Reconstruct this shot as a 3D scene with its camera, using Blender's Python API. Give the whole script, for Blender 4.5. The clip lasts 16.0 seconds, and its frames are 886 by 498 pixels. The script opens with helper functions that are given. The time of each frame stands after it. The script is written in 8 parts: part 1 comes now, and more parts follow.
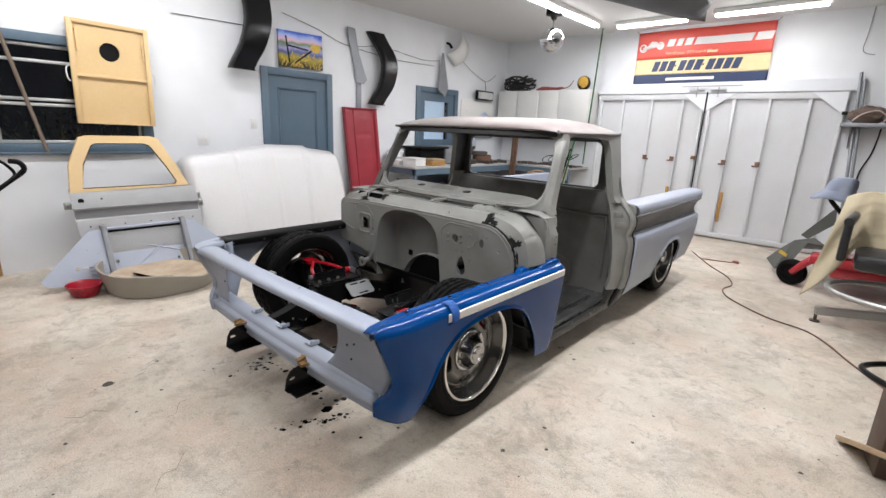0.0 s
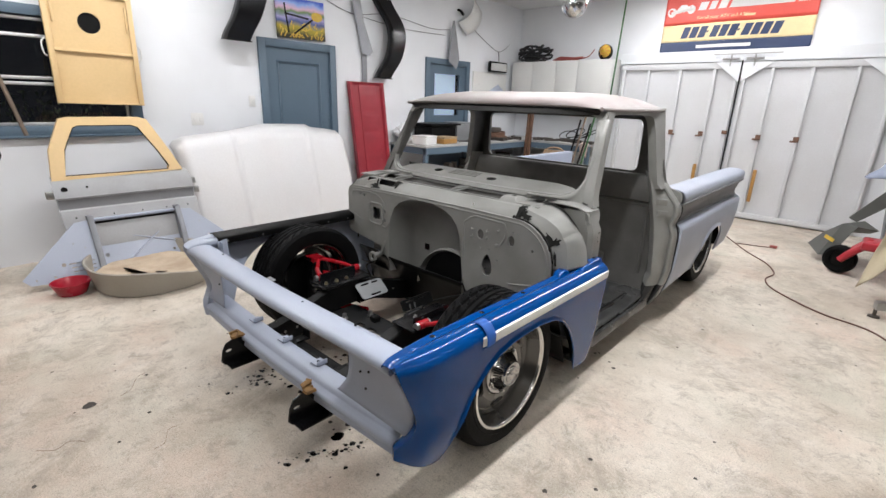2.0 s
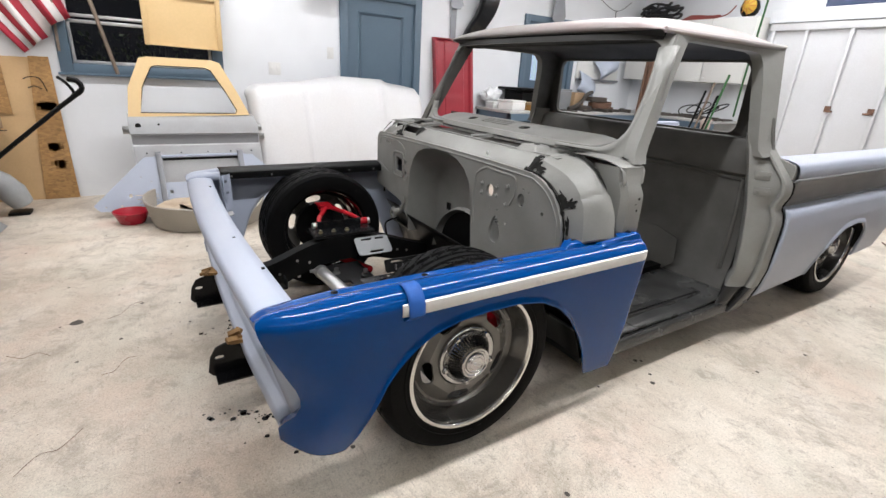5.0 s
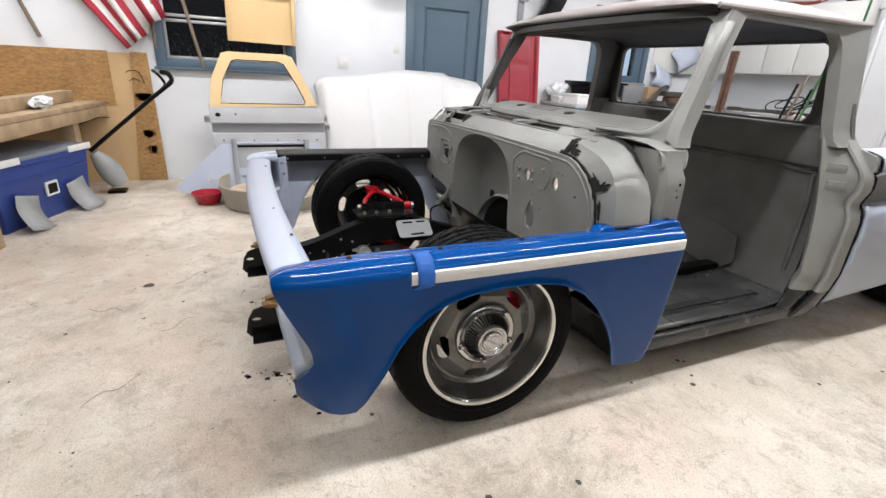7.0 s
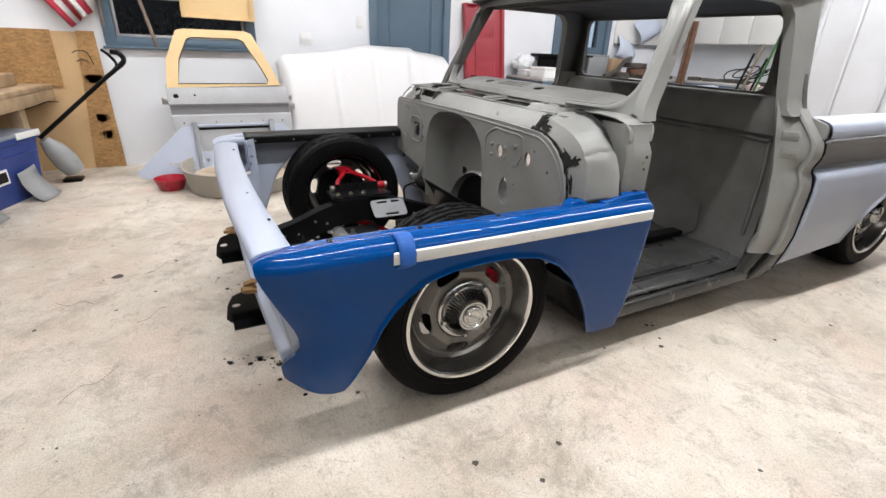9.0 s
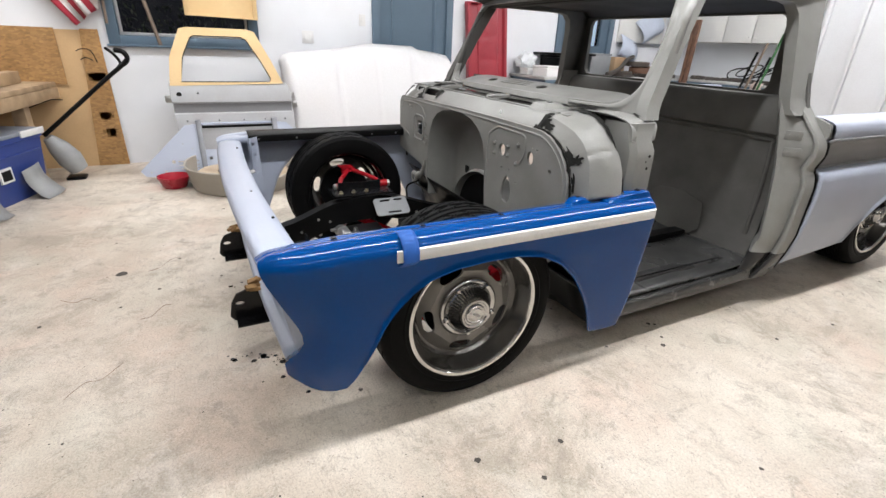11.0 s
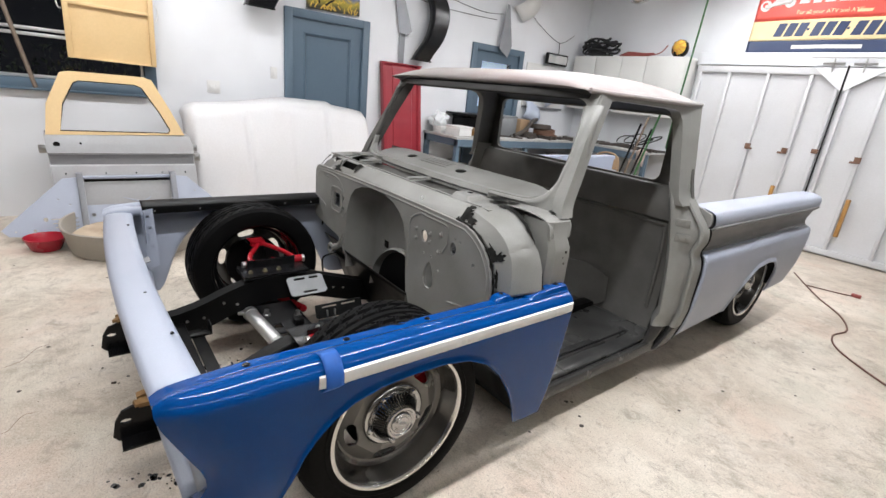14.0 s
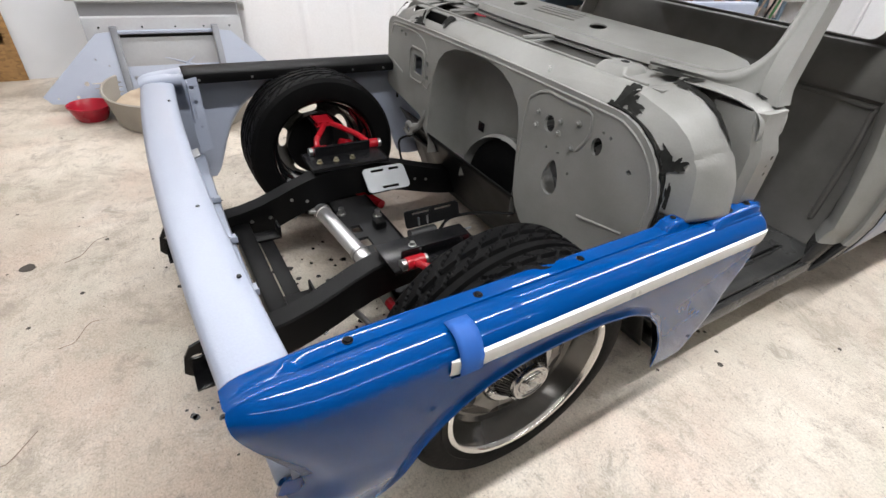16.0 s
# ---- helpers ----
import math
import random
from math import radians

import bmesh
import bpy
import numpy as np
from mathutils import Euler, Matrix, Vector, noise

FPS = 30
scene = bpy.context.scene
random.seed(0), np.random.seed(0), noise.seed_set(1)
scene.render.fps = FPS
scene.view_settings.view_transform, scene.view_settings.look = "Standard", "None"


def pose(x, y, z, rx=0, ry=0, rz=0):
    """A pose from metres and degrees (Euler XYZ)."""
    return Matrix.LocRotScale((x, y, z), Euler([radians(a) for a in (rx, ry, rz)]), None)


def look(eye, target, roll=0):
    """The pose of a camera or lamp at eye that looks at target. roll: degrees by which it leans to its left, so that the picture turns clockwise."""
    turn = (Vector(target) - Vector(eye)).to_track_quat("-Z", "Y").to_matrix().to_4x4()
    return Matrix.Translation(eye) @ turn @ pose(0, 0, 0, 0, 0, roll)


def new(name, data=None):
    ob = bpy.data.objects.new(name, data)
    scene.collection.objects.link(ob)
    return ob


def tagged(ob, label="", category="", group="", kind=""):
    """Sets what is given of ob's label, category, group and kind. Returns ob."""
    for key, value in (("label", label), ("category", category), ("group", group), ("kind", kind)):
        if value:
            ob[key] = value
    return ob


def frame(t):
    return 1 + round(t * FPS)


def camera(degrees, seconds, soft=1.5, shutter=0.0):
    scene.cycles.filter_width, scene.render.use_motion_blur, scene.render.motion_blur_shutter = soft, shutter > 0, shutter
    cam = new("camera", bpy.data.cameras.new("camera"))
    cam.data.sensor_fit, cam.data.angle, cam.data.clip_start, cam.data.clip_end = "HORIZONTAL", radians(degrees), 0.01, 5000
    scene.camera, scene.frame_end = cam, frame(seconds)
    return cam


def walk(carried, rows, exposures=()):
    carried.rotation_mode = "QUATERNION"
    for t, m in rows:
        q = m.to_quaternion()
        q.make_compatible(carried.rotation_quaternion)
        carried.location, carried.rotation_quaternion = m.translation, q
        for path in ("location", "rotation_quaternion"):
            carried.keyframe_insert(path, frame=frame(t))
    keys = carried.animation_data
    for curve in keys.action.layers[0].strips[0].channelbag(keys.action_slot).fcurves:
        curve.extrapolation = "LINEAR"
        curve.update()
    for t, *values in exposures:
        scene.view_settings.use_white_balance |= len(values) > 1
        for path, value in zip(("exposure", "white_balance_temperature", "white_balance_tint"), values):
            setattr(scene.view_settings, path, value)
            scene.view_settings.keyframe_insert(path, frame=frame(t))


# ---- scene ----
cam = camera(87.1, 16.0)
PATH = [
    (0, (-0.025, 0.252, 1.442), (-1.312, 1.698, 0.94), 2.4),
    (0.5, (-0.158, 0.302, 1.448), (-1.419, 1.763, 0.922), 3.1),
    (1, (-0.284, 0.321, 1.461), (-1.54, 1.779, 0.916), 3.3),
    (1.5, (-0.35, 0.385, 1.451), (-1.596, 1.837, 0.867), 2.9),
    (2, (-0.357, 0.477, 1.461), (-1.641, 1.886, 0.857), 1.8),
    (2.5, (-0.328, 0.609, 1.457), (-1.643, 1.987, 0.847), 0.9),
    (3, (-0.277, 0.717, 1.451), (-1.611, 2.074, 0.833), 1.0),
    (3.5, (-0.277, 0.819, 1.44), (-1.659, 2.121, 0.81), 1.5),
    (4, (-0.298, 0.972, 1.378), (-1.749, 2.172, 0.703), 1.9),
    (4.2, (-0.296, 1.025, 1.349), (-1.781, 2.175, 0.662), 2.0),
    (6.3, (-0.145, 1.281, 1.144), (-1.826, 2.127, 0.467), 3.2),
    (6.5, (-0.126, 1.301, 1.161), (-1.825, 2.102, 0.474), 2.5),
    (7, (-0.156, 1.273, 1.181), (-1.861, 2.039, 0.468), 3.1),
    (7.5, (-0.164, 1.244, 1.181), (-1.858, 1.999, 0.433), 3.4),
    (8, (-0.154, 1.247, 1.183), (-1.825, 2.025, 0.408), 3.4),
    (8.5, (-0.144, 1.25, 1.185), (-1.789, 2.065, 0.391), 2.9),
    (9, (-0.145, 1.24, 1.195), (-1.762, 2.105, 0.396), 2.3),
    (9.2, (-0.138, 1.243, 1.195), (-1.742, 2.13, 0.397), 2.2),
    (11.5, (-0.145, 1.232, 1.197), (-1.769, 2.081, 0.396), 2.3),
    (12, (-0.155, 1.251, 1.18), (-1.782, 2.134, 0.422), 2.2),
    (12.5, (-0.154, 1.28, 1.2), (-1.758, 2.266, 0.527), 2.6),
    (13, (-0.151, 1.34, 1.354), (-1.7, 2.48, 0.803), 3.5),
    (13.5, (-0.195, 1.337, 1.434), (-1.679, 2.58, 0.931), 4.6),
    (14, (-0.279, 1.251, 1.381), (-1.752, 2.447, 0.748), 6.0),
    (14.5, (-0.427, 1.123, 1.33), (-1.881, 2.24, 0.53), 7.3),
    (15, (-0.545, 1.113, 1.34), (-1.991, 2.123, 0.397), 6.7),
    (15.5, (-0.686, 1.272, 1.333), (-2.099, 2.209, 0.272), 5.6),
    (16, (-0.808, 1.333, 1.294), (-2.152, 2.256, 0.135), 5.8),
]
walk(cam, [(t, look(eye, target, roll)) for t, eye, target, roll in PATH], [(0, -0.25), (3.5, -0.20), (6.5, 0.02), (12.0, 0.04), (13.5, -0.10), (14.5, -0.14), (16, 0.0)])

# ---- light ----
world = bpy.data.worlds.new("night")
scene.world = world
world.use_nodes = True
world.node_tree.nodes["Background"].inputs[0].default_value = (0.012, 0.014, 0.02, 1)
world.node_tree.nodes["Background"].inputs[1].default_value = 0.3
scene.view_settings.exposure = 0.0


def strip_lamp(name, x, y, z, along_x, length, watts):
    data = bpy.data.lights.new(name, "AREA")
    data.shape, data.size, data.size_y, data.energy = "RECTANGLE", (length if along_x else 0.1), (0.1 if along_x else length), watts
    data.color = (0.96, 0.965, 1.0)
    ob = new(name, data)
    ob.location = (x, y, z)
    return ob


# x, y, length, along x, watts
# rows at x -4.5 and 1.3 are unseen, added to fill the room
LAMPS = [(-3.4, 5.6, 3.3, False, 70), (-4.5, 0.6, 4.8, False, 72), (-1.1, 1.95, 2.7, False, 76), (-1.1, 5.1, 3.4, False, 62), (1.3, 1.4, 6.0, False, 2), (-2.7, 7.45, 1.0, True, 9), (-1.3, 7.4, 1.2, True, 9)]

# ---- materials ----
def links(mat, *pairs):
    for a, b in pairs:
        mat.node_tree.links.new(a, b)


def material(name, colour, rough=0.5, metal=0.0, other=None, scale=6.0, amount=0.5, fine=60.0, bump=0.02, coat=0.0, speck=0.0, spec=0.5):
    """Colour that drifts towards other at two scales, with roughness variation and fine relief."""
    mat = bpy.data.materials.new(name)
    mat.use_nodes = True
    n = mat.node_tree.nodes
    b = n["Principled BSDF"]
    co = n.new("ShaderNodeTexCoord")
    big, small = n.new("ShaderNodeTexNoise"), n.new("ShaderNodeTexNoise")
    big.inputs["Scale"].default_value, big.inputs["Detail"].default_value = scale, 6
    small.inputs["Scale"].default_value, small.inputs["Detail"].default_value = fine, 4
    ramp = n.new("ShaderNodeValToRGB")
    ramp.color_ramp.elements[0].position, ramp.color_ramp.elements[1].position = 0.35, 0.7
    mix = n.new("ShaderNodeMixRGB")
    mix.inputs[1].default_value = (*colour, 1)
    mix.inputs[2].default_value = (*(other or [c * 0.8 for c in colour]), 1)
    mul = n.new("ShaderNodeMath")
    mul.operation = "MULTIPLY"
    mul.inputs[1].default_value = amount
    fmix = n.new("ShaderNodeMixRGB")
    fmix.blend_type = "MULTIPLY"
    fmix.inputs[0].default_value = 0.12 + speck
    rr = n.new("ShaderNodeMapRange")
    rr.inputs[3].default_value, rr.inputs[4].default_value = max(0.02, rough - 0.08), min(1, rough + 0.1 if rough > 0.05 else 0.06)
    bp = n.new("ShaderNodeBump")
    bp.inputs["Strength"].default_value, bp.inputs["Distance"].default_value = min(1, bump * 10), 0.002
    links(mat, (co.outputs["Object"], big.inputs["Vector"]), (co.outputs["Object"], small.inputs["Vector"]),
          (big.outputs["Fac"], ramp.inputs[0]), (ramp.outputs[0], mul.inputs[0]), (mul.outputs[0], mix.inputs[0]),
          (mix.outputs[0], fmix.inputs[1]), (small.outputs["Fac"], fmix.inputs[2]), (fmix.outputs[0], b.inputs["Base Color"]),
          (big.outputs["Fac"], rr.inputs[0]), (rr.outputs[0], b.inputs["Roughness"]),
          (small.outputs["Fac"], bp.inputs["Height"]), (bp.outputs[0], b.inputs["Normal"]))
    b.inputs["Metallic"].default_value = metal
    b.inputs["Specular IOR Level"].default_value = spec
    b.inputs["Coat Weight"].default_value = coat
    b.inputs["Coat Roughness"].default_value = 0.03
    return mat


def glow(name, colour, strength):
    mat = bpy.data.materials.new(name)
    mat.use_nodes = True
    b = mat.node_tree.nodes["Principled BSDF"]
    b.inputs["Base Color"].default_value = (*colour, 1)
    b.inputs["Emission Color"].default_value = (*colour, 1)
    b.inputs["Emission Strength"].default_value = strength
    return mat


M_WALL = material("white_wall_paint", (0.82, 0.84, 0.87), 0.55, other=(0.66, 0.67, 0.69), scale=1.6, amount=0.42, fine=220, bump=0.02)
# invented dark finish for the unseen walls, absorbs bounce light
M_UNSEENWALL = material("dark_unseen_wall", (0.13, 0.125, 0.12), 0.8, other=(0.09, 0.087, 0.083), scale=2.0, amount=0.6, fine=90, bump=0.05)
M_CEIL = material("ceiling_paint", (0.705, 0.705, 0.705), 0.7, other=(0.70, 0.70, 0.69), scale=1.0)
M_PRIMER = material("grey_primer", (0.265, 0.265, 0.25), 0.42, other=(0.185, 0.183, 0.17), scale=4.5, amount=0.75, fine=150, spec=0.4)
# dark grey of the cab inside, with its shade mixed into the colour
M_DARK = material("dark_and_shaded_primer", (0.115, 0.112, 0.104), 0.55, other=(0.06, 0.058, 0.053), scale=5, amount=0.75, spec=0.3)
M_LIGHT = material("light_grey_primer", (0.385, 0.425, 0.515), 0.36, other=(0.345, 0.38, 0.46), scale=3, amount=0.5, fine=200)
M_BLUE = material("blue_gloss_paint", (0.0002, 0.055, 0.238), 0.015, other=(0.0002, 0.05, 0.22), scale=2, amount=0.3, bump=0.0, spec=0.23)
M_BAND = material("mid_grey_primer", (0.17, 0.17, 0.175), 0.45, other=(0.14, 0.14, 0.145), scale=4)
M_WHITE = material("white_gloss_paint", (0.78, 0.78, 0.76), 0.3, other=(0.7, 0.7, 0.68), scale=3, amount=0.4)
M_BLACK = material("black_gloss_paint", (0.005, 0.005, 0.006), 0.22, other=(0.008, 0.008, 0.008), spec=0.35)
M_TYRE = material("tyre_rubber", (0.0035, 0.0035, 0.0037), 0.55, other=(0.006, 0.0058, 0.0056), scale=12, bump=0.05, spec=0.08)
M_WHEEL = material("wheel_grey", (0.19, 0.18, 0.165), 0.25, metal=0.2, other=(0.15, 0.143, 0.13))
M_RIM = material("dark_rim_grey", (0.14, 0.136, 0.13), 0.16, metal=0.7, other=(0.10, 0.098, 0.094))
M_BLACKRIM = material("black_rim_gloss", (0.006, 0.006, 0.0065), 0.1, coat=1.0)
M_CHROME = material("chrome", (0.86, 0.86, 0.86), 0.1, metal=1.0, amount=0.1)
M_CAP = material("dull_chrome", (0.52, 0.52, 0.52), 0.16, metal=1.0, amount=0.15)
M_RED = material("red_gloss_paint", (0.36, 0.008, 0.016), 0.25, spec=0.35)
M_TRIM = material("blue_grey_trim_paint", (0.095, 0.145, 0.195), 0.45, other=(0.08, 0.125, 0.17), scale=3)
M_CREAM = material("cream_panel_paint", (0.72, 0.52, 0.27), 0.5, other=(0.66, 0.46, 0.22), scale=3)
M_SATIN = material("satin_black", (0.0028, 0.0028, 0.003), 0.4, other=(0.005, 0.005, 0.005), scale=8, spec=0.16)
M_TAPE = material("blue_tape", (0.01, 0.09, 0.37), 0.7, other=(0.014, 0.115, 0.43), scale=30)
M_RUST = material("rusty_brass", (0.3, 0.17, 0.06), 0.6, metal=0.4, other=(0.12, 0.06, 0.03), scale=40)
M_POLISH = material("polished_metal", (0.72, 0.71, 0.69), 0.2, metal=1.0, amount=0.2)
M_SILL = material("scuffed_dark_floor", (0.026, 0.026, 0.026), 0.25, other=(0.052, 0.052, 0.051), scale=5, amount=0.7, fine=80, bump=0.04)
M_ROOF = material("sanded_roof", (0.35, 0.335, 0.325), 0.5, other=(0.30, 0.215, 0.21), scale=3.2, amount=0.75, fine=90)
M_PAN = material("scuffed_cab_floor", (0.058, 0.058, 0.056), 0.28, other=(0.02, 0.02, 0.02), scale=6, amount=0.85, fine=70, bump=0.04)
# near-black of cab undersides: some staining, the rest is shade put into the colour
M_UNDER = material("stained_shaded_underside", (0.03, 0.029, 0.027), 0.75, other=(0.012, 0.012, 0.012), scale=4, amount=0.8)
M_SOOT = material("soot", (0.006, 0.006, 0.005), 0.8, other=(0.03, 0.03, 0.027), scale=40, spec=0.2)
M_PLATE = material("zinc_plate", (0.5, 0.5, 0.49), 0.35, metal=1.0)
M_BRASS = material("yellow_zinc_bolt", (0.42, 0.38, 0.26), 0.35, metal=1.0)
M_MOUNT = material("grey_coated_steel", (0.26, 0.27, 0.28), 0.4, metal=0.3)
M_MOUNTD = material("dark_grey_steel", (0.016, 0.0165, 0.0175), 0.4, other=(0.024, 0.024, 0.024), spec=0.3)
M_ALU = material("aluminium", (0.7, 0.7, 0.7), 0.35, metal=0.8)
M_ALU2 = material("brushed_steel", (0.45, 0.45, 0.44), 0.38, metal=0.9)
M_LEAF = material("leaves", (0.06, 0.09, 0.04), 0.5)
M_BLIND = glow("lit_blind", (0.55, 0.68, 0.85), 0.55)
M_TUBE = glow("lamp_tube", (1.0, 0.99, 0.98), 20.0)
M_PLASTIC = material("white_plastic", (0.78, 0.78, 0.77), 0.4, other=(0.72, 0.72, 0.7))
M_PLY = material("plywood", (0.62, 0.42, 0.22), 0.6, other=(0.55, 0.36, 0.18), scale=4, amount=0.6)
M_LUMBER = material("pine", (0.46, 0.33, 0.20), 0.65, other=(0.26, 0.18, 0.105), scale=7, amount=0.85, bump=0.06)
M_HANDLE = material("varnished_wood", (0.42, 0.22, 0.06), 0.4, other=(0.34, 0.17, 0.05), scale=14)
M_OLDWOOD = material("weathered_wood", (0.2, 0.15, 0.11), 0.7, other=(0.12, 0.09, 0.07), scale=18)
M_DARKWOOD = material("dark_timber", (0.10, 0.065, 0.045), 0.6, other=(0.06, 0.04, 0.03), scale=12)
M_FLAGRED = material("flag_red", (0.36, 0.02, 0.04), 0.8, other=(0.28, 0.015, 0.03), scale=8)
M_FLAGWHITE = material("flag_white", (0.74, 0.72, 0.7), 0.8)
M_CLEAR = material("clear_plastic", (0.72, 0.74, 0.75), 0.2, other=(0.55, 0.57, 0.6), scale=20)
M_TOTE = material("blue_plastic", (0.02, 0.05, 0.25), 0.4, other=(0.018, 0.045, 0.2), scale=4)
M_TOTELID = material("grey_lid_plastic", (0.22, 0.24, 0.28), 0.5)
M_TAPEGREY = material("dull_grey_metal", (0.33, 0.34, 0.34), 0.45, other=(0.25, 0.26, 0.26), scale=10)
M_SKIN = material("grey_door_primer", (0.40, 0.41, 0.42), 0.5, other=(0.34, 0.33, 0.33), scale=4, amount=0.7)
M_ZINC = material("dull_zinc", (0.27, 0.28, 0.3), 0.45, metal=0.5, other=(0.2, 0.2, 0.22), scale=8)
M_REDBOWL = material("red_plastic", (0.40, 0.012, 0.03), 0.25)
M_BEDSHELL = material("taupe_plastic", (0.36, 0.33, 0.28), 0.55, other=(0.31, 0.28, 0.24), scale=5)
M_CUSHION = material("soiled_fleece", (0.52, 0.42, 0.31), 0.9, other=(0.36, 0.27, 0.19), scale=7, amount=0.8, bump=0.1)
M_HOOD = material("old_white_paint", (0.71, 0.71, 0.72), 0.38, other=(0.68, 0.66, 0.65), scale=2.5, amount=0.6)
M_REDPANEL = material("red_enamel", (0.33, 0.028, 0.042), 0.35, other=(0.25, 0.02, 0.032), scale=5, amount=0.7)
M_REDMOW = material("mower_red", (0.45, 0.015, 0.03), 0.35, coat=0.4)
M_REDCORD = material("faded_red_rubber", (0.3, 0.07, 0.06), 0.6)
M_YELLOW = material("yellow_paint", (0.68, 0.48, 0.06), 0.5, other=(0.6, 0.3, 0.04), scale=20)
M_ORANGE = material("orange_plastic", (0.6, 0.25, 0.04), 0.4)
M_RUSTY = material("rusty_steel", (0.17, 0.085, 0.05), 0.7, other=(0.09, 0.05, 0.035), scale=14, amount=0.8)
M_OLDSTEEL = material("oily_steel", (0.06, 0.055, 0.05), 0.5, metal=0.3, other=(0.12, 0.09, 0.07), scale=9)
M_BANRED = material("banner_red", (0.74, 0.085, 0.06), 0.4, other=(0.66, 0.10, 0.08), scale=2)
M_BANCREAM = material("banner_cream", (0.85, 0.68, 0.38), 0.4)
M_BANNAVY = material("banner_navy", (0.03, 0.05, 0.12), 0.4)
M_CABINET = material("cabinet_white", (0.72, 0.72, 0.70), 0.45, other=(0.64, 0.64, 0.62), scale=3)
M_GDOOR = material("door_sheet_white", (0.64, 0.65, 0.67), 0.5, other=(0.54, 0.54, 0.54), scale=1.5, amount=0.6)
M_HOSE = material("black_hose", (0.02, 0.02, 0.021), 0.5)
M_GREEN = material("green_rope", (0.03, 0.11, 0.035), 0.7)
M_GREENBAG = material("green_film", (0.02, 0.22, 0.07), 0.35, other=(0.05, 0.05, 0.04), scale=9, amount=0.8)
M_BENCHTOP = material("bench_top", (0.45, 0.45, 0.44), 0.5, other=(0.3, 0.29, 0.28), scale=5, amount=0.7)
M_CARD = material("cardboard", (0.40, 0.27, 0.16), 0.7, other=(0.34, 0.23, 0.13), scale=6)
M_RAG = material("rag", (0.55, 0.44, 0.40), 0.9)
M_PAPER = material("blue_paper", (0.56, 0.62, 0.74), 0.6)
M_HULL = material("dark_moulded_plastic", (0.05, 0.05, 0.052), 0.5, other=(0.035, 0.035, 0.036), scale=3)
M_CHUTE = material("grey_chute_plastic", (0.075, 0.078, 0.07), 0.5, other=(0.1, 0.1, 0.09), scale=6)
M_HAT = material("faded_denim", (0.22, 0.25, 0.33), 0.85, other=(0.28, 0.3, 0.37), scale=10)
M_VINYL = material("black_vinyl", (0.02, 0.02, 0.022), 0.4, other=(0.03, 0.03, 0.03))
M_CANVAS = material("canvas", (0.50, 0.43, 0.30), 0.85, other=(0.42, 0.35, 0.24), scale=5, bump=0.08)
M_BROWNBAG = material("brown_fabric", (0.13, 0.09, 0.07), 0.85, other=(0.08, 0.055, 0.045), scale=9)
M_GREYBAG = material("grey_fabric", (0.22, 0.20, 0.19), 0.85)
M_CORD = material("brown_cord", (0.16, 0.08, 0.06), 0.6)
M_OIL = material("oil", (0.015, 0.013, 0.012), 0.25)
M_GRIT = material("grit", (0.07, 0.06, 0.05), 0.8)


def glass(name):
    mat = bpy.data.materials.new(name)
    mat.use_nodes = True
    b = mat.node_tree.nodes["Principled BSDF"]
    b.inputs["Base Color"].default_value = (0.9, 0.93, 0.95, 1)
    b.inputs["Roughness"].default_value = 0.02
    b.inputs["Transmission Weight"].default_value = 1.0
    b.inputs["IOR"].default_value = 1.45
    return mat


M_GLASS = glass("window_glass")


def strand_board():
    mat = material("strand_board", (0.46, 0.27, 0.11), 0.65, other=(0.30, 0.16, 0.06), scale=5, amount=0.5, fine=40, bump=0.05)
    n = mat.node_tree.nodes
    b = n["Principled BSDF"]
    co, mp, vo = n.new("ShaderNodeTexCoord"), n.new("ShaderNodeMapping"), n.new("ShaderNodeTexVoronoi")
    mp.inputs["Scale"].default_value = (52, 34, 75)
    vo.inputs["Scale"].default_value = 1.0
    ramp, mix = n.new("ShaderNodeValToRGB"), n.new("ShaderNodeMixRGB")
    ramp.color_ramp.elements[0].color, ramp.color_ramp.elements[1].color = (0.62, 0.60, 0.58, 1), (1.12, 1.08, 1.0, 1)
    mix.blend_type = "MULTIPLY"
    mix.inputs[0].default_value = 1.0
    old = b.inputs["Base Color"].links[0].from_socket
    links(mat, (co.outputs["Object"], mp.inputs[0]), (mp.outputs[0], vo.inputs["Vector"]), (vo.outputs["Color"], ramp.inputs[0]), (old, mix.inputs[1]), (ramp.outputs[0], mix.inputs[2]), (mix.outputs[0], b.inputs["Base Color"]))
    return mat


M_OSB = strand_board()


